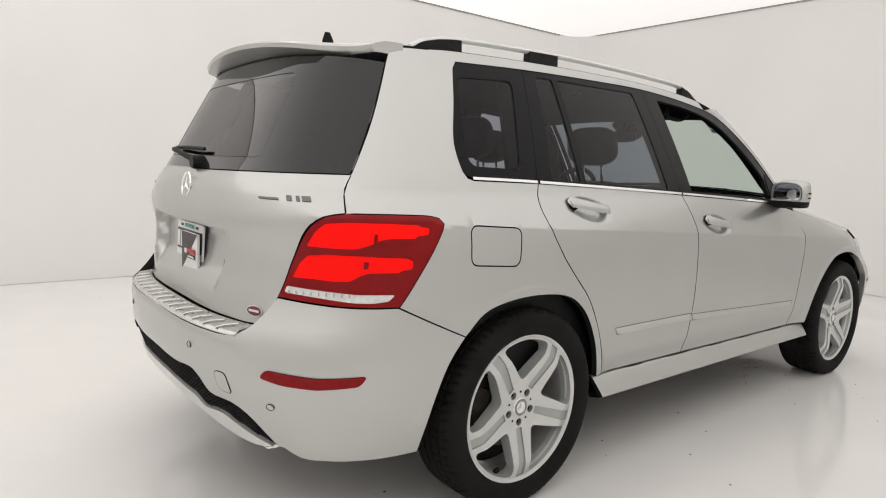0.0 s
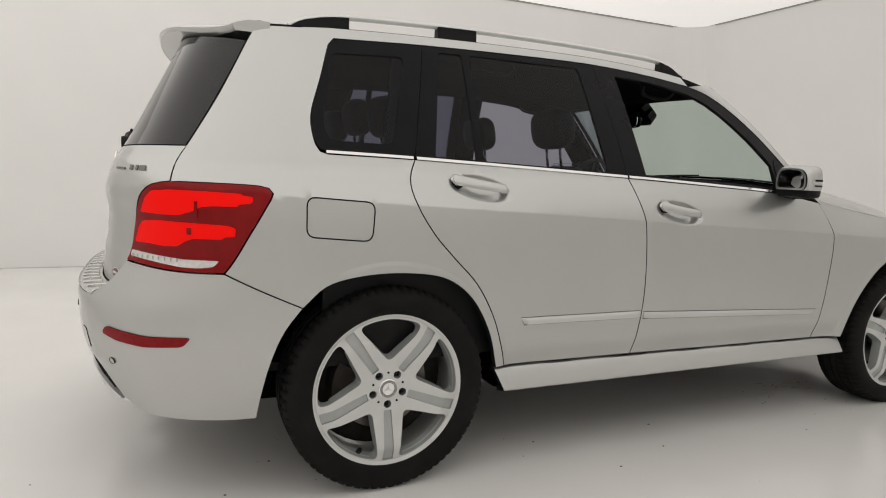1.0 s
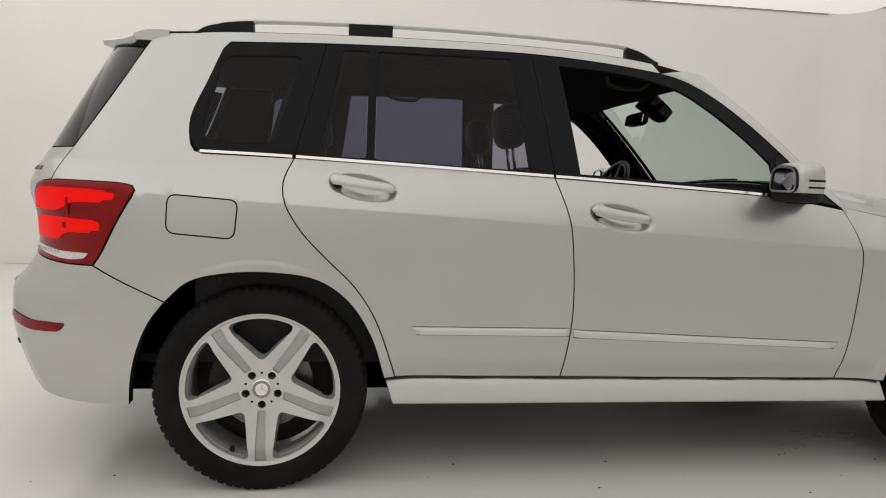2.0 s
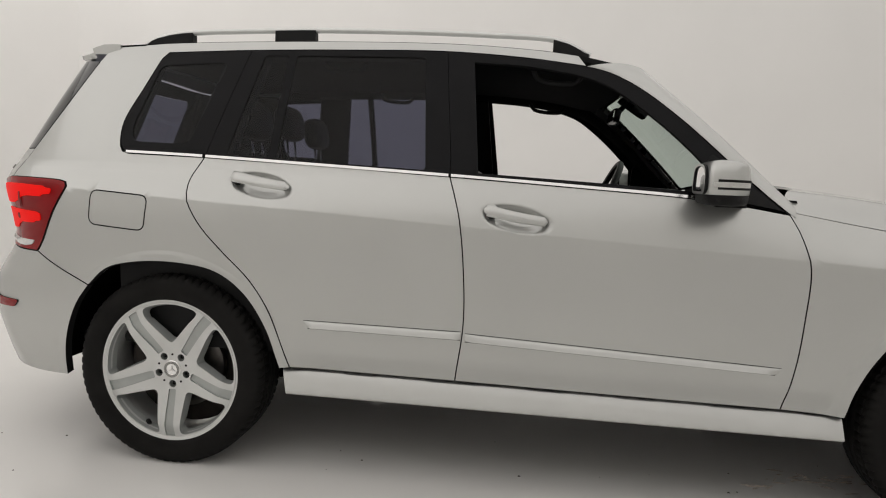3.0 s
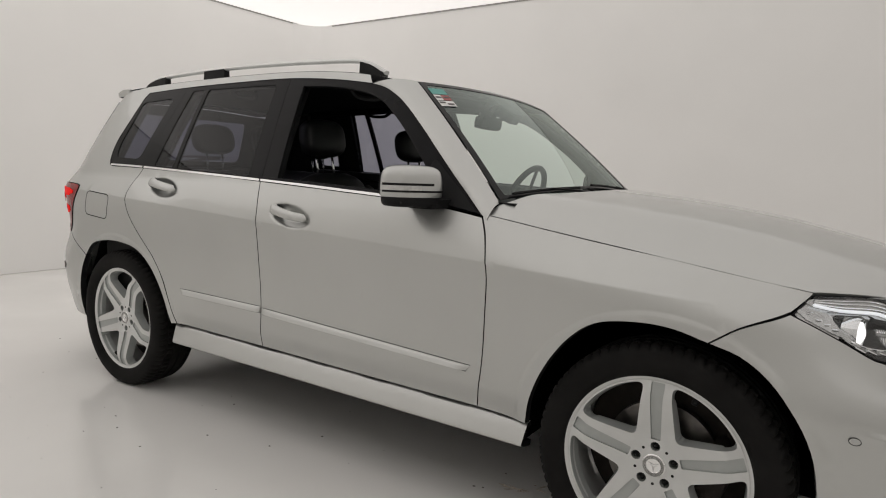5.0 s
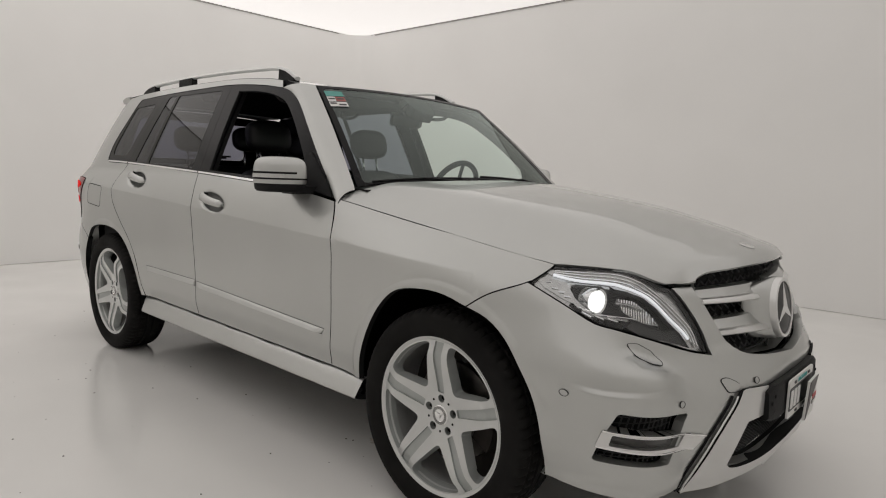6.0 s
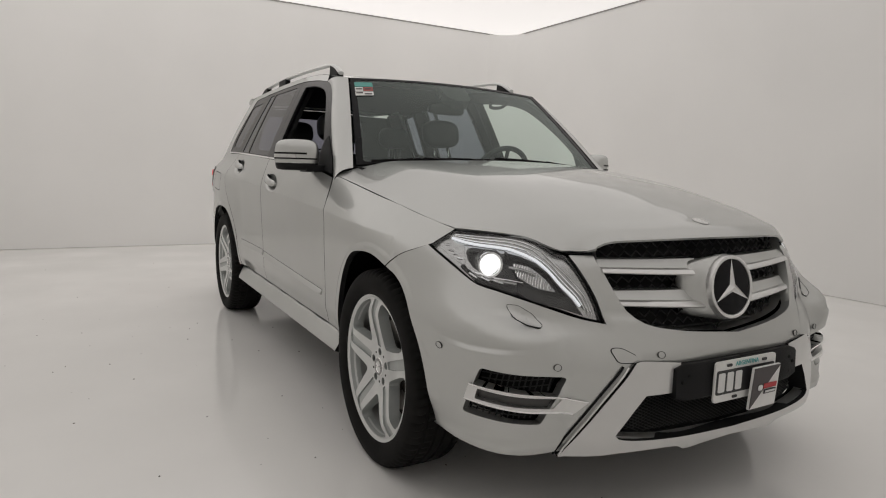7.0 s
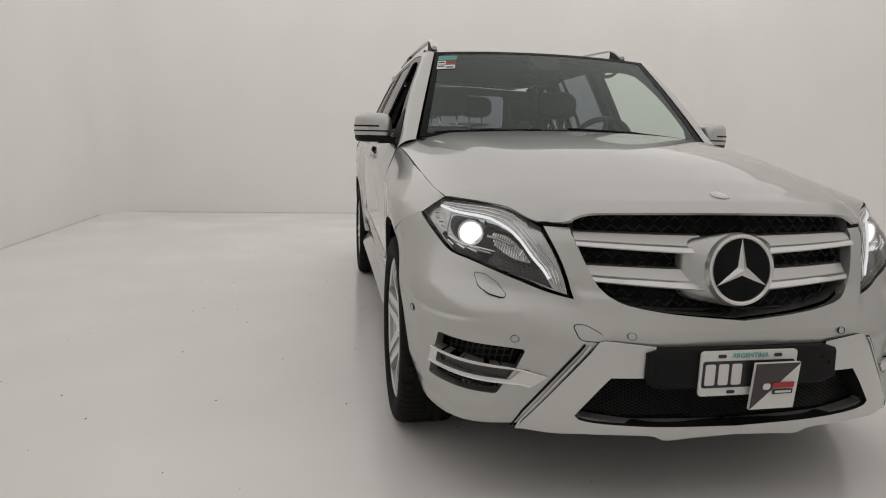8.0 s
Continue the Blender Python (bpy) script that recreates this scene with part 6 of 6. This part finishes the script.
    return [(xr + 0.03, y, zr), (xr, y, zr + 0.001), (xr * 0.55 + xt * 0.45, y, zr * 0.55 + zt * 0.45 + 0.004), (xt + 0.02, y, zt + 0.002), (xt, y, zt - 0.006), (xt + 0.004, y, zt - 0.020), (xt * 0.5 + xb * 0.5, y, zb * 0.6 + zt * 0.4 - 0.012), (xb, y, zb), (xr + 0.03, y, zb)]


bm = bmesh.new()
loft(bm, [spoiler_ring(y) for y in np.linspace(-0.605, 0.605, 41)])
spoiler = part("roof_spoiler", bm, PAINT, tailgate, "silver roof spoiler")
bm = bmesh.new()
loft(bm, [[(-1.70 + dx, dy, z) for dx, dy in ((-0.03 * k, 0), (0, -0.010 * k), (0.045 * k, 0), (0, 0.010 * k))] for k, z in ((1.0, 1.61), (0.85, 1.645), (0.6, 1.675), (0.3, 1.700))])
part("antenna_fin", bm, PLASTIC, car, "black antenna fin")
# rear wiper
bm = bmesh.new()
base = Vector(shell(*tail((0.0, 1.165))[0]))
for path, r in (([skin_point(*tail((0.03, 1.168))[0], 0.012), skin_point(*tail((0.15, 1.178))[0], 0.03), skin_point(*tail((0.24, 1.190))[0], 0.034), skin_point(*tail((0.33, 1.198))[0], 0.026)], 0.009), ([skin_point(*tail((-0.02, 1.205))[0], 0.016), skin_point(*tail((0.15, 1.208))[0], 0.02), skin_point(*tail((0.36, 1.212))[0], 0.014)], 0.006)):
    tube(bm, smooth_path(path, 0.02), r, 8, 1.2)
lathe(bm, [(0.0, 0.0), (0.024, 0.0), (0.028, 0.008), (0.028, 0.04)], axis="y", segments=16)
for v in bm.verts[-64:]:
    v.co = Vector((-2.232 + v.co.y, v.co.x + 0.01, v.co.z * 0.9 + 1.165))
part("rear_wiper", bm, PLASTIC, tailgate, "black rear wiper")
# star on the tailgate
bm = bmesh.new()
lathe(bm, [(0.041, 0.0), (0.043, 0.004), (0.046, 0.004), (0.048, 0.0)], axis="z", segments=40)
star(bm, 0.044, 0.007, 0.006, 180)
sp = skin_point(*tail((0.0, 1.083))[0], 0.0)
back = Matrix.Translation((sp.x - 0.004, 0, 1.083)) @ Euler((0, radians(-83), 0)).to_matrix().to_4x4() @ Matrix.Rotation(radians(180), 4, "Z")
bmesh.ops.transform(bm, matrix=back, verts=bm.verts)
part("tailgate_star", bm, BRIGHT, tailgate, "chrome star in a ring", smooth=False)
# model badges as plain bars
for y0, wid in ((-0.582, 0.030), (-0.617, 0.026), (-0.668, 0.012), (-0.692, 0.008), (-0.713, 0.020), (0.585, 0.028), (0.622, 0.022), (0.655, 0.022)):
    c = tail((y0, 1.074))[0]
    w = wid * 0.55
    put_mesh("model_badge", sheet_mesh("model_badge", gate_skin, [(c[0] - w, 1.068), (c[0] + w, 1.068), (c[0] + w, 1.074 + 0.008 * (w < 0.013)), (c[0] - w, 1.074 + 0.008 * (w < 0.013))], (), 0.03, 0.0, 0.004, 0.003, (STEEL,), edge=0.01), tailgate, "chrome badge bar")
# small oval dealer sticker
c = tail((-0.560, 0.729))[0]
oval = [(c[0] + 0.028 * math.cos(a), 0.729 + 0.0165 * math.sin(a)) for a in np.linspace(0, 2 * math.pi, 25)[:-1]]
put_mesh("oval_sticker", sheet_mesh("oval_sticker", gate_skin, oval, (), 0.03, 0.0, 0.003, 0.004, (SILVER_INK,), edge=0.01), tailgate, "white-edged oval sticker")
oval = [(c[0] + 0.025 * math.cos(a), 0.729 + 0.014 * math.sin(a)) for a in np.linspace(0, 2 * math.pi, 25)[:-1]]
put_mesh("oval_field", sheet_mesh("oval_field", gate_skin, oval, (), 0.03, 0.0, 0.002, 0.0055, (material("maroon_print", (0.16, 0.012, 0.02), 0.4),), edge=0.01), tailgate, "maroon sticker field")
put_mesh("sticker_print", sheet_mesh("sticker_print", gate_skin, [(c[0] - 0.018, 0.726), (c[0] + 0.018, 0.726), (c[0] + 0.018, 0.733), (c[0] - 0.018, 0.733)], (), 0.03, 0.0, 0.001, 0.007, (SILVER_INK,), edge=0.01), tailgate)

# loading sill plate with raised ribs
BRUSHED = material("brushed_steel", (0.62, 0.62, 0.60), 0.3, 0.9, vary=0.04, scale=40.0, rough_vary=0.06)


def ledge(y, v):
    """The bumper's top: v from the tailgate outwards."""
    inner = Vector(gate_skin(*tail((y, 0.700))[0]))
    outer = Vector(tail_skin(*tail((y, 0.667))[0]))
    p = inner.lerp(outer, v)
    p.z = 0.684 - 0.010 * v - 0.007 * max(0, v - 0.8) / 0.2
    return p


put_mesh("bumper_top", sheet_mesh("bumper_top", lambda y, v: ledge(y, v) - Vector((0, 0, 0.004)), [(-0.60, -0.4), (0.60, -0.4), (0.60, 1.0), (-0.60, 1.0)], (), 0.06, 0.0, 0.0, 0.0, (SEAL_AND_SHADE,), edge=0.05, flip=True), rear_bumper)
sill_plate = put_mesh("sill_plate", sheet_mesh("sill_plate", ledge, [(-0.565, 0.06), (0.565, 0.06), (0.585, 1.02), (-0.585, 1.02)], (), 0.05, 0.0, 0.006, 0.002, (BRUSHED, BRUSHED), edge=0.04, flip=True), rear_bumper, "brushed steel loading sill plate")
for k in range(15):
    y = -0.50 + 0.0714 * k
    bm = bmesh.new()
    tube(bm, [ledge(y - 0.012, 0.18) + Vector((0, 0, 0.002)), ledge(y + 0.004, 0.55) + Vector((0, 0, 0.003)), ledge(y + 0.014, 0.86) + Vector((0, 0, 0.002))], 0.004, 6, 0.8)
    part("plate_rib", bm, BRUSHED, sill_plate)

# mesh, diffuser and exhaust tips under the rear bumper
low_half = tail((0, 0.415), (-0.25, 0.414), (-0.33, 0.410), (-0.373, 0.392), (-0.49, 0.402), (-0.574, 0.372), (-0.66, 0.335))
upper = smooth_path(low_r, 0.03)
lower = smooth_path(low_half, 0.03)
full = [tuple(p) for p in upper] + [tuple(p) for p in lower[::-1]][:-1] + [(2 * (XR - ARC) - a, b) for a, b in lower][1:] + [(2 * (XR - ARC) - a, b) for a, b in upper[::-1]][:-1]
rear_mesh = put_mesh("rear_grille", sheet_mesh("rear_grille", shell, full, (), 0.03, -0.004, 0.0, -0.012, (PLASTIC,), edge=0.02), rear_bumper, "black rear bumper mesh")
bm = bmesh.new()
for d in (1, -1):
    for k in range(-70, 75):
        s0 = XR - ARC + 0.016 * k
        pts = []
        for j in range(15):
            z = 0.345 + 0.0125 * j
            s = s0 + d * (z - 0.45) * 1.5
            if within(full, np.array([(s, z)]))[0]:
                pts.append(skin_point(s, z, -0.008))
        if len(pts) > 1:
            tube(bm, pts, 0.002, 4)
tagged(part("wire_mesh", bm, SEAL_AND_SHADE, rear_mesh, "black wire mesh", smooth=False), kind="stuff")
dif_half = [low_half, tail((-0.66, 0.335), (-0.60, 0.326), (-0.42, 0.352), (-0.36, 0.362), (-0.2, 0.364), (0, 0.362))]
dif_poly = outline(dif_half[0], dif_half[1], mirror_run(dif_half[1], False), mirror_run(dif_half[0], False), spacing=0.025)
put_mesh("diffuser", sheet_mesh("diffuser", shell, dif_poly, (), 0.025, 0.0, 0.03, 0.002, (SKID_PAINT, SKID_PAINT), edge=0.02), rear_bumper, "satin silver rear lower trim")


def exhaust():
    """A flat chrome tip that follows the bumper's curve, open to a dark pipe."""
    bm = bmesh.new()
    shape = rounded([(-0.135, -0.021), (0.135, -0.021), (0.128, 0.021), (-0.128, 0.021)], 0.018, 4)

    def ring(x, k, h):
        return [(x + 0.20 * max(0.0, 0.50 - p[0] * k - 0.42), -0.50 + p[0] * k, 0.332 + p[1] * h) for p in shape]
    loft(bm, [ring(-2.10, 0.95, 0.95), ring(-2.232, 1.03, 1.05), ring(-2.246, 1.0, 1.0), ring(-2.246, 0.95, 0.80), ring(-2.16, 0.90, 0.75)], cap=False)
    return bm_mesh("exhaust_tip", bm, BRIGHT)


both("exhaust_tip", exhaust(), car, car, "chrome rectangular exhaust tip")

# ---- underside and cabin ----
bm = bmesh.new()
box(bm, (3.9, 1.20, 0.10), (0.0, 0, 0.30), bevel=0.04)
box(bm, (1.85, 1.62, 0.12), (0.0, 0, 0.33), bevel=0.04)
part("underbody", bm, LINER, car, "dark underbody")
bm = bmesh.new()
box(bm, (0.50, 1.05, 0.30), (1.98 - 0.22, 0, 0.55), bevel=0.03)
box(bm, (0.9, 1.0, 0.45), (1.25, 0, 0.60), bevel=0.03)
part("engine_bay", bm, LINER, car, "dark engine bay")
bm = bmesh.new()
box(bm, (2.75, 1.46, 0.03), (-0.50, 0, 0.42))
box(bm, (0.03, 1.46, 0.50), (0.86, 0, 0.66))
part("cabin_floor", bm, CABIN, car, "dark carpeted cabin floor", smooth=False)
put_mesh("headliner", sheet_mesh("headliner", lambda x, y: Vector(roof_skin(x, y)) - Vector((0, 0, 0.045)), [(-1.75, -0.56), (0.24, -0.56), (0.28, 0.0), (0.24, 0.56), (-1.75, 0.56)], (), 0.08, 0.0, 0.0, 0.0, (HEADLINER,), edge=0.08), car, "black cloth headliner")
inner = side((-1.60, 0.42), (0.80, 0.42), (0.72, 1.03), (0.43, 1.055), (-0.36, 1.093), (-1.6, 1.136))
both("door_lining", sheet_mesh("door_lining", shell, inner, (), 0.08, 0.0, 0.02, -0.075, (CABIN,), edge=0.06), car, car, "dark door lining")
ledge_poly = [(x, lerp(BELT, x) + 0.004) for x in np.linspace(-1.58, 0.70, 30)]
bm = bmesh.new()
rings = []
for x, z in ledge_poly:
    w = half_width(x, z)
    rings.append([(x, -w + 0.006, z), (x, -w + 0.03, z + 0.012), (x, -w + 0.085, z + 0.006), (x, -w + 0.095, z - 0.04)])
loft(bm, rings, closed_ring=False, cap=False)
both("window_ledge", bm_mesh("window_ledge", bm, CABIN), car, car, "dark padded window ledge")
# inside of the pillars
for poly in (side((-0.47, 1.56), (-0.345, 1.55), (-0.305, 1.08), (-0.42, 1.08)), side((-1.30, 1.55), (-1.13, 1.55), (-1.20, 1.10), (-1.40, 1.10)), side((-1.78, 1.54), (-1.56, 1.54), (-1.62, 1.15), (-1.95, 1.15))):
    both("pillar_lining", sheet_mesh("pillar_lining", shell, poly, (), 0.06, 0.0, 0.02, -0.035, (CABIN,), edge=0.06), car, car)
rail_in = [(float(x), lerp(FRAME_TOP, float(x)) - 0.005) for x in np.linspace(-1.5, 0.68, 34)]
bm = bmesh.new()
rings = []
for x, z in rail_in:
    w = half_width(x, z)
    rings.append([(x, -w + 0.012, z + 0.02), (x, -w + 0.02, z - 0.035), (x, -w + 0.06, z - 0.02), (x, -w + 0.10, z + 0.02)])
loft(bm, rings, closed_ring=False, cap=False)
both("roof_lining", bm_mesh("roof_lining", bm, HEADLINER), car, car, "black roof edge lining")
# grab handles
for x in (-0.02, -0.85):
    bm = bmesh.new()
    zz = lerp(FRAME_TOP, x) - 0.035
    w = half_width(x, zz)
    tube(bm, smooth_path([(x - 0.09, -w + 0.09, zz + 0.015), (x - 0.07, -w + 0.11, zz - 0.015), (x + 0.07, -w + 0.11, zz - 0.025), (x + 0.09, -w + 0.09, zz)], 0.02), 0.010, 8)
    both("grab_handle", bm_mesh("grab_handle", bm, CABIN), car, car, "dark grab handle")


def cushion(bm, c, size, turn=0.0, power=3.5, nu=20, nv=12):
    """A soft rounded block, turned about the y axis."""
    rows = []
    m = Matrix.Rotation(radians(turn), 3, "Y")
    def f(v):
        return math.copysign(abs(v) ** (2 / power), v)
    for i in range(nv + 1):
        b = math.pi * (i / nv - 0.5)
        row = []
        for j in range(nu):
            a = 2 * math.pi * j / nu
            p = Vector((f(math.cos(b)) * f(math.cos(a)) * size[0] / 2, f(math.cos(b)) * f(math.sin(a)) * size[1] / 2, f(math.sin(b)) * size[2] / 2))
            row.append(tuple(m @ p + Vector(c)))
        rows.append(row)
    loft(bm, rows[1:-1])
    return bm


def seat(x, y, name, label):
    b = bmesh.new()
    cushion(b, (0.02, 0, 0.53), (0.55, 0.50, 0.20), -6)
    ob = part(name, b, LEATHER, car, label, Matrix.Translation((x, y, 0)))
    b = bmesh.new()
    cushion(b, (-0.292, 0, 0.845), (0.17, 0.50, 0.61), -14)
    cushion(b, (-0.27, 0.215, 0.84), (0.16, 0.10, 0.50), -14)
    cushion(b, (-0.27, -0.215, 0.84), (0.16, 0.10, 0.50), -14)
    part("backrest", b, LEATHER, ob, "black leather backrest")
    b = bmesh.new()
    cushion(b, (-0.405, 0, 1.310), (0.115, 0.275, 0.185), -10, 3.0)
    part("headrest", b, LEATHER, ob, "black leather headrest")
    for s in (-1, 1):
        b = bmesh.new()
        tube(b, [(-0.375, s * 0.055, 1.10), (-0.40, s * 0.055, 1.26)], 0.0065, 8)
        part("headrest_post", b, BRIGHT, ob, "chrome headrest post")
    return ob


seat(-0.05, -0.37, "passenger_seat", "black leather front seat")
seat(-0.05, 0.37, "driver_seat", "black leather front seat")
b = bmesh.new()
cushion(b, (-0.93, 0, 0.56), (0.52, 1.30, 0.20), -5)
bench = part("rear_bench", b, LEATHER, car, "black leather rear bench")
b = bmesh.new()
cushion(b, (-1.20, 0, 0.86), (0.16, 1.30, 0.58), -14)
part("bench_backrest", b, LEATHER, bench)
for y in (-0.40, 0.0, 0.40):
    b = bmesh.new()
    cushion(b, (-1.27, y, 1.305 if y else 1.325), (0.095, 0.26, 0.165), -10, 3.0)
    part("bench_headrest", b, LEATHER, bench, "black leather headrest")
    for s in (-1, 1):
        b = bmesh.new()
        tube(b, [(-1.25, y + s * 0.05, 1.10), (-1.265, y + s * 0.05, 1.26)], 0.006, 8)
        part("headrest_post", b, BRIGHT, bench, "chrome headrest post")
# load cover
b = bmesh.new()
box(b, (0.62, 1.28, 0.02), (-1.78, 0, 1.02), bevel=0.006)
part("load_cover", b, CABIN, car, "dark roller load cover")
# dashboard
b = bmesh.new()
rings = []
for k in range(17):
    y = -0.72 + 0.09 * k
    hump = 0.035 * math.exp(-(((y - 0.37) / 0.17) ** 2)) + 0.012 * math.exp(-((y / 0.15) ** 2))
    rings.append([(0.86, y, 0.90), (0.80, y, 1.068), (0.62, y, 1.072 + hump * 0.4), (0.44, y, 1.058 + hump), (0.405, y, 1.03 + hump * 0.8), (0.43, y, 0.95), (0.46, y, 0.70), (0.86, y, 0.60)])
loft(b, rings)
dash = part("dashboard", b, CABIN, car, "dark padded dashboard")
# steering wheel
b = bmesh.new()
ring = [(0.185 * math.cos(t), 0.185 * math.sin(t), 0) for t in np.linspace(0, 2 * math.pi, 49)]
tube(b, ring, 0.0155, 10, caps=False)
cushion(b, (0, 0, -0.012), (0.13, 0.15, 0.05), 0)
for a in (0, 180, 270):
    c, s = math.cos(radians(a)), math.sin(radians(a))
    tube(b, [(0.05 * c, 0.05 * s, -0.01), (0.18 * c, 0.18 * s, 0)], 0.014, 8, 0.5)
part("steering_wheel", b, LEATHER, car, "black leather steering wheel", Matrix.Translation((0.285, 0.37, 1.035)) @ Euler((0, radians(-66), 0)).to_matrix().to_4x4() @ Matrix.Rotation(radians(90), 4, "Z"))
# inside mirror and sensor housing at the windscreen's top
b = bmesh.new()
cushion(b, (0.27, 0.0, 1.405), (0.035, 0.22, 0.065), 8, 4.0)
tube(b, [(0.29, 0, 1.43), (0.34, 0, 1.49)], 0.012, 8)
in_mirror = part("inside_mirror", b, TRIM, car, "black inside mirror")
b = bmesh.new()
m_glass = rounded([(-0.102, -0.026), (0.102, -0.026), (0.098, 0.026), (-0.098, 0.026)], 0.015, 4)
prism(b, m_glass, lambda p, q, c: (0.251 - c + 0.14 * q, p, 1.405 + q), -0.004)
part("inside_mirror_glass", b, BRIGHT, in_mirror, "mirror glass", smooth=False)
sensor = rounded([(-0.11, 0.98), (0.11, 0.98), (0.085, 0.80), (0.05, 0.76), (-0.05, 0.76), (-0.085, 0.80)], 0.02, 4)
put_mesh("sensor_housing", sheet_mesh("sensor_housing", windscreen, sensor, (), 0.05, 0.0, 0.05, -0.012, (CABIN, CABIN), edge=0.03), car, "dark sensor housing")
# stickers on the windscreen
for v0, v1, y0, y1, mat in ((0.875, 0.935, -0.70, -0.585, material("teal_sticker", (0.10, 0.36, 0.32), 0.5, vary=0.06, scale=60.0)), (0.815, 0.868, -0.70, -0.65, PLATE_WHITE), (0.815, 0.868, -0.648, -0.590, material("red_sticker", (0.38, 0.10, 0.09), 0.5, vary=0.1, scale=90.0)), (0.755, 0.808, -0.70, -0.590, PLATE_WHITE)):
    put_mesh("windscreen_sticker", sheet_mesh("windscreen_sticker", windscreen, [(y0, v0), (y1, v0), (y1, v1), (y0, v1)], (), 0.05, 0.0, 0.0, 0.0016, (mat,), edge=0.04), ws_frame, "small paper inspection sticker")
for v, y0, y1 in ((0.842, -0.695, -0.655), (0.79, -0.695, -0.655), (0.775, -0.645, -0.60), (0.842, -0.64, -0.60)):
    put_mesh("sticker_print", sheet_mesh("sticker_print", windscreen, [(y0, v - 0.008), (y1, v - 0.008), (y1, v + 0.008), (y0, v + 0.008)], (), 0.05, 0.0, 0.0, 0.0026, (CARD_GREY,), edge=0.04), ws_frame)
# cowl and wipers
bm = bmesh.new()
rings = []
for k in range(25):
    y = -0.62 + 0.0517 * k
    w = windscreen(y, 0.0)
    rings.append([(w.x - 0.01, y, w.z - 0.004), (w.x + 0.04, y, w.z - 0.022), (w.x + 0.14, y, w.z - 0.040), (w.x + 0.14, y, w.z - 0.06), (w.x - 0.01, y, w.z - 0.06)])
loft(bm, rings)
cowl = part("cowl", bm, PLASTIC, car, "black cowl panel")
for y0, y1 in ((-0.16, -0.66), (0.62, -0.02)):
    bm = bmesh.new()
    pts = [windscreen(y0 + (y1 - y0) * k / 14, 0.004 + 0.016 * k / 14) + Vector((0.012, 0, 0.005)) for k in range(15)]
    tube(bm, pts, 0.0055, 6)
    foot = windscreen(y0, 0.0) + Vector((0.060, 0, -0.010))
    arm = [foot, windscreen(y0 + (y1 - y0) * 0.25, 0.0) + Vector((0.045, 0, 0.002)), windscreen(y0 + (y1 - y0) * 0.5, 0.010) + Vector((0.018, 0, 0.010))]
    tube(bm, smooth_path(arm, 0.03), lambda t: 0.009 - 0.004 * t, 8, 0.7)
    wiper = part("wiper", bm, PLASTIC, car, "black windscreen wiper")
    bm = bmesh.new()
    lathe(bm, [(0.0, 0.016), (0.010, 0.015), (0.015, 0.008), (0.016, -0.03)], axis="z", segments=14)
    part("wiper_pivot", bm, PLASTIC, wiper, "", Matrix.Translation(foot))

# ---- dust and crumbs on the floor ----
rng = random.Random(5)
bm = bmesh.new()
for k in range(150):
    if k < 110:
        x, y = rng.uniform(-2.8, 3.4), rng.uniform(-2.6, -0.3)
    else:
        x, y = rng.uniform(-4.5, 4.5), rng.uniform(-3.5, 3.5)
    r = rng.choice((0.0025, 0.003, 0.004, 0.006))
    n = rng.randint(4, 7)
    a0 = rng.uniform(0, 6.28)
    lo = [bm.verts.new((x + r * math.cos(a0 + 6.283 * i / n) * rng.uniform(0.5, 1.3), y + r * math.sin(a0 + 6.283 * i / n) * rng.uniform(0.4, 1.0), 0.0)) for i in range(n)]
    top = bm.verts.new((x, y, r * 0.6))
    for i in range(n):
        bm.faces.new((lo[i], lo[(i + 1) % n], top))
crumbs = part("floor_crumbs", bm, material("dark_grit", (0.10, 0.09, 0.08), 0.9, vary=0.4, scale=60.0), None, smooth=False)
tagged(crumbs, "scattered dark grit and crumbs on the white floor", "grit", kind="stuff")
bm = bmesh.new()
# lifted chips of paint and streaks of dirt on the floor under the sill
for cx, cy, wx, wy, count in ((1.05, -0.52, 0.26, 0.06, 24), (0.80, -0.63, 0.05, 0.02, 8)):
    for k in range(count):
        x, y = rng.gauss(cx, wx * 0.5), rng.gauss(cy, wy * 0.5)
        long, thin, turn = rng.uniform(0.006, 0.045), rng.uniform(0.002, 0.006), rng.gauss(0.25, 0.35)
        c, q = math.cos(turn), math.sin(turn)
        lo = [bm.verts.new((x + c * a * long - q * b * thin, y + q * a * long + c * b * thin, 0.0006)) for a, b in ((-1, 0), (-0.4, -1), (0.6, -0.7), (1, 0.1), (0.3, 0.9), (-0.5, 0.8))]
        top = bm.verts.new((x, y, rng.uniform(0.002, 0.006)))
        for i in range(6):
            bm.faces.new((lo[i], lo[(i + 1) % 6], top))
chips = part("floor_chips", bm, material("lifted_floor_paint", (0.50, 0.44, 0.38), 0.8, vary=0.5, scale=25.0), None, smooth=False)
tagged(chips, "lifted chips and streaks of pale brown paint on the floor", "paint chips", kind="stuff")
